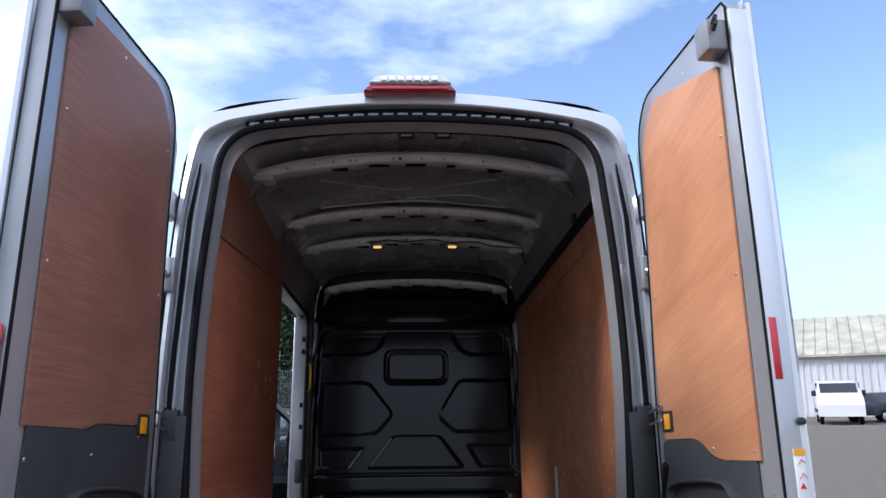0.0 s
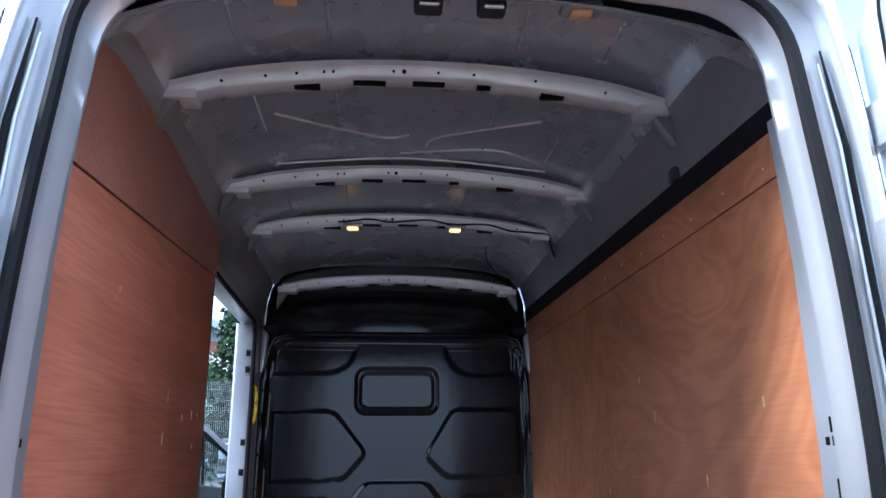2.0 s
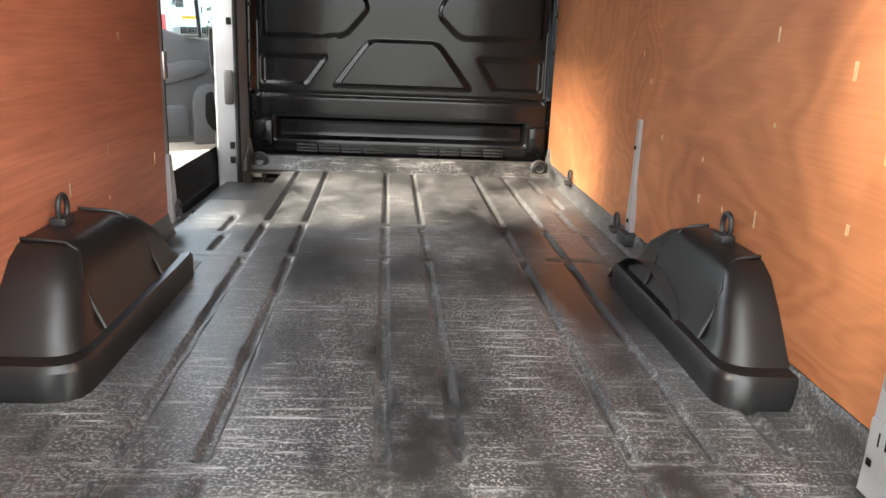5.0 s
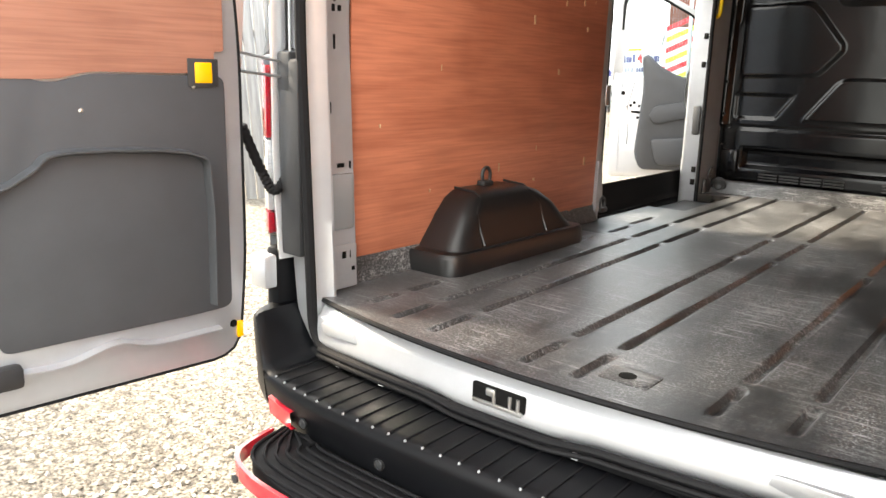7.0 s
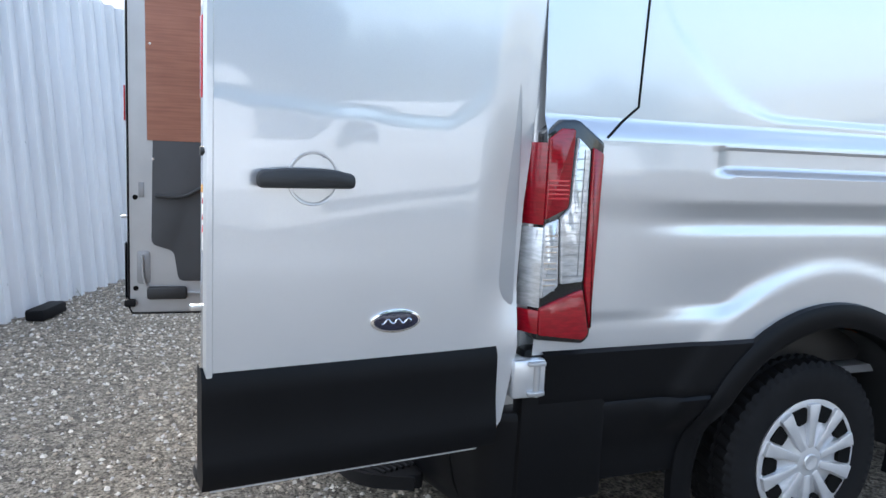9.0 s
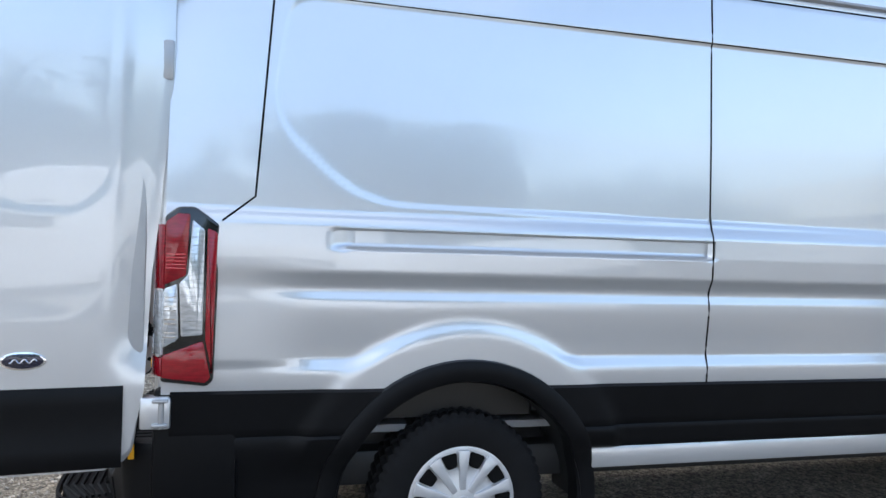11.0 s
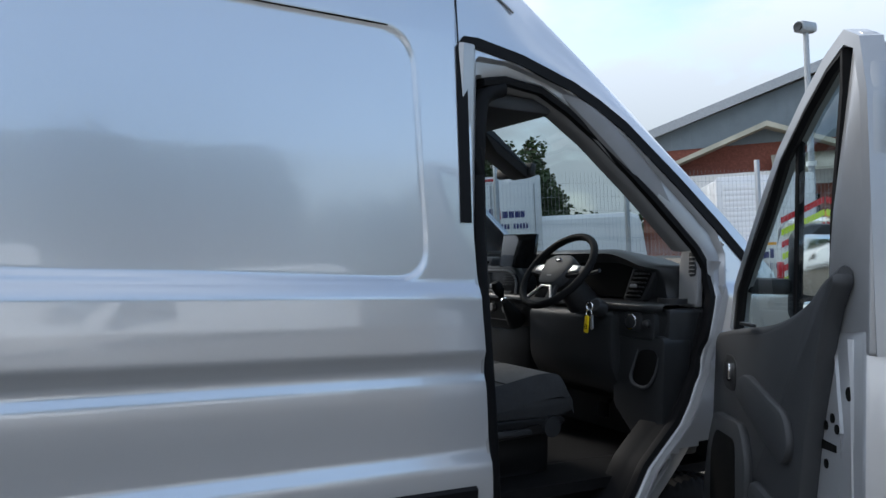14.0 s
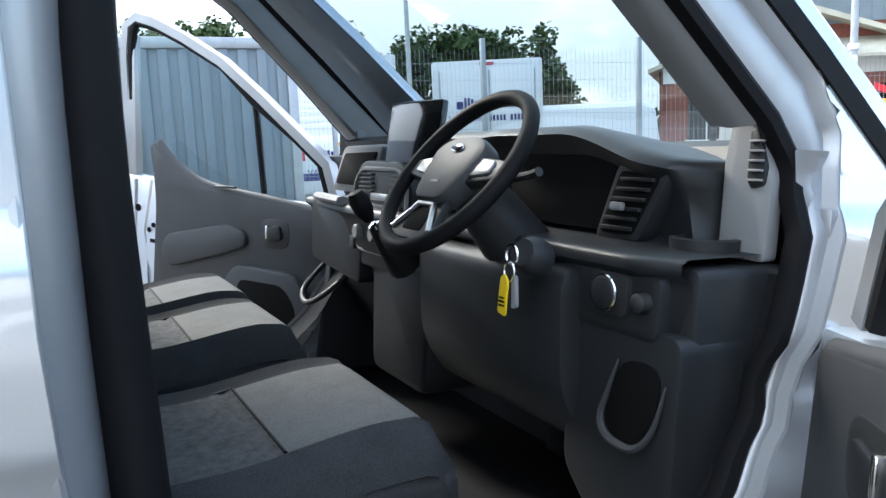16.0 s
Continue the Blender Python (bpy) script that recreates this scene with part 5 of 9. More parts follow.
def roof_bow(y, x_end, z_end, z_mid, lamps=False):
    bow = new("roof_bow")
    bow.parent = van
    tagged(bow, "grey pressed-steel roof bow with punched holes")

    def zc(x):
        return z_end + (z_mid - z_end) * (1 - (abs(x) / x_end) ** 2.2)
    rows = []
    for i in range(61):
        x = -x_end + 2 * x_end * i / 60
        z = zc(x) - 0.010 * (1 - ramp(x_end - abs(x), 0.0, 0.22))
        d = 0.008 if 0.30 < (abs(x) / x_end) < 0.78 else 0.0
        rows.append([(x, y - 0.075, z + 0.035), (x, y - 0.050, z + 0.030), (x, y - 0.042, z - d), (x, y - 0.030, z - 0.010 - d), (x, y + 0.030, z - 0.010 - d), (x, y + 0.042, z - d), (x, y + 0.050, z + 0.030), (x, y + 0.08, z + 0.036)])
    part("bow_channel", sheet(rows), M["bow"], bow)
    for s in (-1, 1):
        part("bow_bracket", box(min(s * (x_end - .09), s * (x_end + .03)), max(s * (x_end - .09), s * (x_end + .03)), y - 0.045, y + 0.045, z_end - 0.018, z_end + 0.02, 0.008), M["bow"], bow)
        part("bracket_tongue", prism([(s * (x_end + .03), z_end - 0.02), (s * (x_end - 0.03), z_end - 0.02), (s * (x_end + 0.035), z_end - 0.12)], "y", y - 0.03, y + 0.03, 0.003), M["primer"], bow)
    hole = None
    for x in (-0.52, -0.42, -0.33, -0.30, -0.10, -0.065, 0.05, 0.17, 0.38, 0.62, -0.66):
        if abs(x) < x_end - 0.05:
            r = 0.008 if x == -0.065 else 0.005
            part("punched_hole", lathe([(r, 0), (r, 0.004), (0, 0.004)], 10, m=pose(x, y - 0.046, zc(x) + 0.008, 100, 0, 0)), M["dark"], bow)
    for x in (-0.40, -0.18, 0.02, 0.24, 0.46):
        part("slot", box(x - 0.055, x + 0.055, y - 0.018, y + 0.018, zc(x) - 0.0135 - (0.008 if 0.30 < abs(x) / x_end < 0.78 else 0), zc(x) - 0.010, 0.001), M["dark"], bow)
    return zc


zb = roof_bow(0.955, 0.825, 2.655, 2.751)
roof_bow(1.934, 0.812, 2.685, 2.771)
zl = roof_bow(2.628, 0.80, 2.70, 2.772)
roof_bow(3.553, 0.755, 2.59, 2.651)


def dome_lamp(x, y, z, lit, name="dome_lamp"):
    d = part(name, box(x - 0.055, x + 0.055, y - 0.032, y + 0.032, z - 0.010, z + 0.012, 0.008), M["frame"], van, "small interior dome lamp")
    part("lamp_lens", box(x - 0.030, x + 0.030, y - 0.020, y + 0.020, z - 0.020, z - 0.008, 0.005), M["lamp" if lit else "lampoff"], d, "amber glowing lamp lens" if lit else "amber lamp lens")


for x in (-0.28, 0.28):
    dome_lamp(x, 2.60, zl(x) - 0.022, True)
    dome_lamp(x * 1.42, 0.40, 2.688, False)
cable = [(-0.36, 2.583, zl(-0.36) + 0.0)] + [(-0.3 + 0.11 * i, 2.578, zl(-0.3 + 0.11 * i) + 0.010 * math.sin(i * 2.1)) for i in range(11)] + [(0.80, 2.57, 2.66), (0.82, 2.56, 2.58)]
part("lamp_cable", tube(smooth_line(cable, 4), 0.005, 6), M["rubber"], van, "black cable clipped along the roof bow")
part("loose_cable", tube(smooth_line([(0.52, 3.1, 2.78), (0.54, 3.15, 2.70), (0.62, 3.3, 2.66), (0.70, 3.45, 2.63)], 6), 0.004, 6), M["rubber"], van)
for x in (-0.02, 0.15):  # door latch strikers in the header
    b = part("striker_bracket", box(x - 0.038, x + 0.038, 0.36, 0.42, 2.655, 2.715, 0.010), M["plastic"], van, "black top latch striker")
    part("striker_bar", tube([(x - 0.022, 0.37, 2.67), (x - 0.022, 0.345, 2.648), (x + 0.022, 0.345, 2.648), (x + 0.022, 0.37, 2.67)], 0.006, 8), M["steel"], b)



def plywood_walls():
    # driver's side
    b = part("plywood_lining", prism([(0.30, 0.74), (1.80, 0.74), (1.80, 0.70), (3.58, 0.70), (3.58, 2.24), (0.30, 2.19)], "x", 0.862, 0.872, 0.001), M["ply_r"], van, "orange-brown plywood wall lining")
    u = part("plywood_lining", prism([(0.28, 2.193), (3.58, 2.243), (3.60, 2.40), (0.28, 2.315)], "x", 0.860, 0.870, 0.001), M["ply_r"], van, "narrow upper strip of plywood lining")
    part("black_strip", prism([(0.28, 2.30), (3.62, 2.385), (3.66, 2.50), (0.30, 2.40)], "x", 0.866, 0.874, 0.001), M["rubber"], van, "black sealing strip above the plywood")
    for i in range(14):
        y = 0.4 + i * 0.235
        part("screw", lathe([(0.005, 0), (0.004, 0.002), (0, 0.003)], 8, m=pose(0.861, y, 2.215 + 0.0135 * i / 2 + (0.03 if i % 2 else 0.02), 0, -90, 0)), M["screw"], u)
    part("wall_clip", box(0.855, 0.885, 0.96, 1.01, 2.42, 2.47, 0.006), M["plastic"], van)
    rnd = random.Random(4)
    for i in range(26):
        y, z = rnd.uniform(0.4, 3.4), rnd.uniform(0.85, 2.1)
        part("scuff", box(0.8600, 0.8635, y, y + rnd.uniform(0.004, 0.012), z, z + rnd.uniform(0.008, 0.045), 0.0005), M["edge"], b)
    # passenger's side, two boards
    b = part("plywood_lining", prism([(0.30, 0.74), (1.955, 0.72), (1.99, 2.30), (0.34, 2.18)], "x", -0.872, -0.862, 0.001), M["ply_l"], van, "reddish plywood wall lining")
    # upper board wears the darkened plywood as painted shade
    part("plywood_lining", prism([(0.30, 2.182), (1.99, 2.302), (2.02, 2.50), (0.50, 2.62), (0.30, 2.50)], "x", -0.866, -0.856, 0.001), M["ply_dl"], van, "upper plywood board, its brown darkened for shade")
    for i in range(18):
        y, z = rnd.uniform(0.4, 1.9), rnd.uniform(0.85, 2.1)
        part("scuff", box(-0.8635, -0.8600, y, y + rnd.uniform(0.004, 0.014), z, z + rnd.uniform(0.006, 0.04), 0.0005), M["edge"], b)


plywood_walls()


def bulkhead():
    shapes = [
        (rounded([(-0.80, 1.82), (-0.40, 1.83), (-0.20, 1.58), (-0.20, 1.54), (-0.33, 1.39), (-0.80, 1.38)], [.02, .06, .05, .05, .05, .02], 4), 0.012),
        (rounded([(0.80, 1.84), (0.36, 1.84), (0.195, 1.57), (0.195, 1.52), (0.32, 1.40), (0.80, 1.41)], [.02, .05, .05, .05, .05, .02], 4), 0.012),
        (rrect(-0.275, 0.275, 1.80, 2.105, 0.085, 6), -0.010), (rrect(-0.245, 0.245, 1.83, 2.075, 0.07, 6), -0.008),
        (rounded([(-0.40, 1.12), (-0.20, 1.385), (0.20, 1.385), (0.40, 1.12)], [.01, .05, .05, .01], 4), 0.014),
        (rounded([(-0.81, 1.285), (-0.43, 1.285), (-0.55, 1.12), (-0.81, 1.12)], .02, 3), -0.010),
        (rounded([(0.81, 1.305), (0.42, 1.305), (0.53, 1.12), (0.81, 1.12)], .02, 3), -0.010),
        (rounded([(-0.80, 2.24), (-0.26, 2.24), (-0.30, 2.12), (-0.40, 2.06), (-0.80, 2.05)], [.05, .02, .05, .05, .02], 4), -0.009),
        (rounded([(0.78, 2.24), (0.30, 2.24), (0.36, 2.10), (0.48, 2.04), (0.78, 2.06)], [.05, .02, .05, .05, .02], 4), -0.009)]
    edge = rounded([(-0.925, 0.68), (0.925, 0.68), (0.925, 1.6), (0.90, 2.30), (-0.90, 2.30), (-0.925, 1.6)], [.02, .02, .1, .20, .20, .1], 8)
    frame_in = rounded([(-0.835, 1.08), (0.835, 1.08), (0.83, 1.6), (0.81, 2.27), (-0.81, 2.27), (-0.83, 1.6)], [.02, .02, .1, .16, .16, .1], 8)
    rows = []
    for j in range(151):
        z = 0.66 + 1.66 * j / 150
        row = []
        for i in range(171):
            x = -0.93 + 1.86 * i / 170
            p = (x, z)
            y = 3.655
            for poly, d in shapes:
                if inside(p, poly):
                    y -= d * ramp(edge_distance(p, poly), 0, 0.016)
            if not inside(p, frame_in):
                y -= 0.03 * ramp(edge_distance(p, frame_in), 0, 0.03)
            if z < 1.08:
                y += 0.03 * ramp(1.08 - z, 0.0, 0.02)
            if abs(x) < 0.74 and 0.80 < z < 0.94:
                y += 0.06 * ramp(min(z - 0.80, 0.94 - z, 0.74 - abs(x)), 0, 0.03)
            y += 0.004 * noise.noise((x * 2.2, z * 2.2, 3))
            row.append((x, y, z))
        rows.append(row)
    bh = part("bulkhead", sheet(rows), M["bulk"], van, "black steel bulkhead with pressed ribs")
    part("bulkhead_head", prism([(-0.80, 2.28), (0.80, 2.28), (0.78, 2.62), (-0.78, 2.62)], "y", 3.74, 3.76, 0.002), M["bulk"], van)
    part("bulkhead_shelf", sheet([[(-0.86, 3.63, 2.305), (0.86, 3.63, 2.305)], [(-0.86, 3.75, 2.325), (0.86, 3.75, 2.325)]]), M["bulk"], van)
    part("top_rail", tube([(-0.84, 3.625, 2.20), (-0.80, 3.62, 2.29), (-0.70, 3.618, 2.315), (0.70, 3.618, 2.315), (0.80, 3.62, 2.29), (0.84, 3.625, 2.20)], 0.018, 8), M["bulk"], bh)
    for x0 in (-0.61, 0.10):  # vent louvres
        for i in range(4):
            for j in range(3):
                part("louvre", box(x0 + i * 0.13, x0 + i * 0.13 + 0.115, 3.645, 3.662, 0.735 + j * 0.018, 0.744 + j * 0.018, 0.002), M["plastic"], bh)
        part("louvre_gap", box(x0 - 0.01, x0 + 0.52, 3.660, 3.668, 0.728, 0.79, 0.001), M["dark"], bh)
    for x in (-0.86, 0.86):
        for z in (0.95, 1.15, 1.35, 1.55, 1.75, 1.95):
            part("bulkhead_bolt", lathe([(0.011, 0), (0.011, 0.006), (0.006, 0.009), (0, 0.009)], 8, m=pose(x, 3.628, z, 90, 0, 0)), M["bulk"], bh)
    for x, z in ((-0.55, 0.98), (0.0, 0.98), (0.55, 0.98), (-0.28, 1.10), (0.28, 1.10)):
        part("bulkhead_bolt", lathe([(0.009, 0), (0.009, 0.005), (0, 0.007)], 8, m=pose(x, 3.676, z, 90, 0, 0)), M["steel"], bh)
    for x in (-0.80, 0.80):
        part("corner_block", box(x - 0.055, x + 0.055, 3.61, 3.68, 0.77, 0.92, 0.012), M["bulk"], bh)
    # light corner gussets at the head of the bulkhead
    for s in (-1, 1):
        part("corner_gusset", prism([(s * .875, 2.02), (s * .845, 2.10), (s * .83, 2.30), (s * .875, 2.34)], "y", 3.54, 3.60, 0.01), M["frame"], van)
    part("bulkhead_closer", prism([(-0.89, 2.38), (0.89, 2.38), (0.885, 2.56), (0.86, 2.66), (0.78, 2.76), (0.5, 2.83), (-0.5, 2.83), (-0.78, 2.76), (-0.86, 2.66), (-0.885, 2.56)], "y", 3.80, 3.82, 0.0), M["bulk"], van)
    # cab side of the bulkhead
    part("cab_back_panel", box(-0.92, 0.92, 3.78, 3.80, 0.70, 2.40, 0.004), M["card"], van)


bulkhead()


def floor_mat():
    ribs = [(-0.506, -0.576), (-0.350, -0.420), (-0.028, -0.083), (0.118, 0.069), (0.446, 0.417), (0.605, 0.584)]   # near and far x
    spans = [(0.165, 0.330), (0.395, 1.705), (1.765, 2.185), (2.245, 3.46)]
    short = [(-0.66, 0.20, 0.34), (-0.66, 0.40, 0.56), (0.755, 0.42, 0.62), (-0.68, 1.48, 1.63), (-0.665, 1.78, 2.0), (-0.69, 2.05, 2.31), (0.745, 1.53, 1.68), (0.755, 1.85, 2.12), (0.725, 2.16, 2.55), (0.76, 2.62, 2.92), (0.725, 3.0, 3.4)]
    rows = []
    xs = [-0.872 + 0.0052 * i for i in range(336)]
    for y in [0.085 + 0.0175 * i for i in range(200)]:
        row = []
        for x in xs:
            w = max(0, 1 - (x / 0.8) ** 2)
            yy = y - 0.045 * w * (1 - ramp(y, 0.085, 0.5)) + (0.05 * (1 - w) * (1 - ramp(y, 0.085, 0.4)))
            z = 0.652
            for xn, xf in ribs:
                d = abs(x - xn - (xf - xn) * (y - 0.3) / 3.2)
                if d < 0.03:
                    on = max(ramp(y, a - 0.008, a + 0.022) * (1 - ramp(y, b - 0.022, b + 0.008)) for a, b in spans)
                    z -= 0.017 * on * (1 - ramp(d, 0.006, 0.0185))
            for rx, a, b in short:
                d = abs(x - rx)
                if d < 0.03:
                    z -= 0.011 * ramp(y, a - 0.01, a + 0.02) * (1 - ramp(y, b - 0.02, b + 0.01)) * (1 - ramp(d, 0.006, 0.02))
            if abs(y - 1.735) < 0.03 and abs(x) > 0.52:
                z -= 0.008 * (1 - ramp(abs(y - 1.735), 0.003, 0.02))
            if abs(x) > 0.845 and not (x < 0 and 1.98 < y < 3.4):
                z += 0.085 * ramp(abs(x), 0.845, 0.862) * ramp(y, 0.16, 0.34)
            if y > 3.46:
                z += 0.075 * ramp(y, 3.46, 3.52)
            row.append((x, yy, z))
        rows.append(row)
    bm = sheet(rows)
    cut = [f for f in bm.faces if f.calc_center_median().x < -0.66 and 2.62 < f.calc_center_median().y < 3.34]
    bmesh.ops.delete(bm, geom=cut, context="FACES")
    part("floor_mat", bm, M["mat"], van, "worn black moulded floor mat with long ribs")
    edge = [(-0.79 + 1.58 * i / 40, 0.085 + 0.05 * (1 - max(0, 1 - ((-0.79 + 1.58 * i / 40) / 0.8) ** 2)) - 0.045 * max(0, 1 - ((-0.79 + 1.58 * i / 40) / 0.8) ** 2), 0.647) for i in range(41)]
    part("mat_lip", tube(edge, 0.008, 8), M["rubber"], van)
    part("floor_panel", box(-0.655, 0.87, 0.20, 3.68, 0.59, 0.618, 0.0), M["primer"], van)
    part("mat_patch", prism(rrect(0.155, 0.285, 0.165, 0.265, 0.012), "z", 0.640, 0.655, 0.002), M["mat"], van)
    part("patch_hole", lathe([(0.022, 0.0), (0.022, 0.003), (0.015, 0.004), (0.0, 0.004)], 20, m=pose(0.215, 0.212, 0.653)), M["dark"], van)
    part("step_plate", box(-0.96, -0.66, 2.62, 3.34, 0.565, 0.60, 0.008), M["plastic"], van, "black plastic side step")
    part("side_sill", box(-1.0, -0.86, 1.98, 3.36, 0.50, 0.58, 0.012), M["silver"], van)


floor_mat()


def wheel_box(s):
    secs = [(0.60, 1.53, 0.645, 0.645), (0.60, 1.53, 0.645, 0.715), (0.61, 1.52, 0.652, 0.728), (0.655, 1.475, 0.672, 0.730), (0.68, 1.44, 0.685, 0.76), (0.745, 1.36, 0.702, 0.84), (0.80, 1.27, 0.725, 0.895), (0.845, 1.20, 0.745, 0.918), (0.89, 1.14, 0.78, 0.926)]
    if s > 0:
        secs = [(y0, y1, x0 + 0.045, z) for y0, y1, x0, z in secs]
    rows = []
    for y0, y1, x0, z in secs:
        pts = resample(rounded([(x0, y0), (x0, y1), (0.875, y1), (0.875, y0)], [0.07, 0.07, 0.01, 0.01], 5), 72)
        rows.append([(s * p.x, p.y, z) for p in pts])
    bm = sheet(rows, closed_u=True)
    bm.faces.new(bm.verts[-72:])
    wb = part("wheel_box", bm, M["arch"], van, "black moulded wheel box cover")
    o = 0.045 if s > 0 else 0.0
    for y in (0.86, 1.18):
        pts = [(s * x, y + (0.0 if z > .9 else (-.05 if y < 1 else .05)), z + 0.001) for x, z in ((0.668 + o, 0.735), (0.690 + o, 0.785), (0.712 + o, 0.855), (0.735 + o, 0.902), (0.76 + o, 0.920), (0.86, 0.927))]
        part("cover_crease", tube(pts, 0.005, 6), M["arch"], wb)
    tie_ring(s * 0.835, 1.02, 0.926)


def tie_ring(x, y, z, m=None):
    base = part("tie_down", box(x - 0.02, x + 0.02, y - 0.03, y + 0.03, z - 0.005, z + 0.018, 0.006), M["plastic"], van, "black steel lashing ring")
    ring = [(x + 0.004, y + 0.026 * math.cos(a), z + 0.038 + 0.032 * math.sin(a)) for a in [2 * math.pi * i / 24 for i in range(24)]]
    part("lashing_ring", tube(ring, 0.007, 8, True, up=(1, 0, 0)), M["plastic"], base)


wheel_box(1)
wheel_box(-1)
for tx in (-0.80, 0.80):
    c = part("tie_down_cup", lathe([(0.050, 0), (0.052, 0.012), (0.040, 0.020), (0.034, 0.006), (0.0, 0.004)], 24, m=pose(tx, 3.50, 0.70, 90, 0, 0)), M["plastic"], van, "black round lashing point")
    part("lashing_ring", tube([(tx + 0.028 * math.cos(a), 3.482, 0.70 + 0.028 * math.sin(a)) for a in [2 * math.pi * i / 20 for i in range(20)]], 0.005, 8, True, up=(0, 1, 0)), M["plastic"], c)
for s in (1, -1):
    tie_ring(s * 0.845, 2.02, 0.70)
tie_ring(0.845, 2.9, 0.72)


def steel_post(s, y):
    pts = [(s * 0.86, y, 0.70), (s * 0.855, y, 0.80), (s * 0.858, y + 0.02, 0.92), (s * 0.858, y + 0.02, 1.15)]
    p = part("steel_bracket", tube(pts, [0.036, 0.034, 0.022, 0.020], 4, flat=(1.0, 0.6), up=(s, 0, 0)), M["frame"], van, "pale painted steel bracket")
    part("bracket_foot", box(min(s * .82, s * .875), max(s * .82, s * .875), y - 0.05, y + 0.05, 0.69, 0.74, 0.008), M["plastic"], p)
    for z in (0.78, 1.05):
        part("bracket_hole", lathe([(0.008, 0), (0.008, 0.004), (0, 0.004)], 10, m=pose(s * 0.842, y, z, 0, -90 * s, 0)), M["dark"], p)


steel_post(1, 1.855)


def sliding_door_frame():
    # rear post, front post, head
    part("rear_post", box(-0.985, -0.872, 1.975, 2.045, 0.55, 2.34, 0.012), M["frame"], van, "silver painted door post")
    part("rear_post_seal", tube([(-0.885, 2.05, 0.58), (-0.885, 2.05, 2.30)], 0.012, 8), M["rubber"], van)
    part("latch_plate", box(-0.90, -0.868, 2.03, 2.075, 1.22, 1.32, 0.004), M["steel"], van)
    part("post_foot", tube([(-0.875, 1.99, 0.70), (-0.875, 1.99, 0.82), (-0.87, 2.0, 0.95)], [0.045, 0.04, 0.02], 4, up=(1, 0, 0)), M["frame"], van)
    fp = part("front_post", prism(rounded([(-1.0, 3.33), (-0.885, 3.36), (-0.875, 3.60), (-1.0, 3.60)], 0.015, 3), "z", 0.50, 2.33, 0.004), M["frame"], van, "silver painted door post")
    for z in (0.72, 0.80, 1.15, 1.45, 1.62, 2.05, 2.15):
        part("post_slot", box(-0.930, -0.905, 3.336, 3.352, z - 0.018, z + 0.018, 0.003), M["dark"], fp)
    part("front_seal", tube([(-0.885, 3.345, 0.58), (-0.885, 3.34, 2.25), (-0.885, 3.28, 2.335), (-0.885, 2.1, 2.345)], 0.013, 8), M["rubber"], van, "black rubber door seal")
    part("head_rail", box(-0.99, -0.88, 1.98, 3.60, 2.34, 2.40, 0.01), M["frame"], van)
    part("latch_block", box(-0.95, -0.90, 3.325, 3.345, 1.02, 1.20, 0.01), M["plastic"], van)
    hd = smooth_line([(-0.905, 3.40, 1.955), (-0.865, 3.385, 1.93), (-0.865, 3.385, 1.76), (-0.905, 3.40, 1.735)], 8)
    part("grab_handle", tube(hd, 0.013, 10), M["yellow"], van, "bright yellow grab handle")
    # the sliding door itself, run back along the flank
    d = part("sliding_door", prism(rrect(0.62, 1.94, 0.56, 2.34, 0.08, 6), "x", -1.13, -1.065, 0.012), M["silver"], van, "silver sliding side door, slid back")
    part("door_edge_seal", box(-1.12, -1.075, 1.94, 1.955, 0.62, 2.28, 0.004), M["rubber"], d)


sliding_door_frame()

# ---- cab ----


def smooth_steps(vals, n):
    return [p[0] for p in smooth_line([Vector((v, 0)) for v in vals], n)]


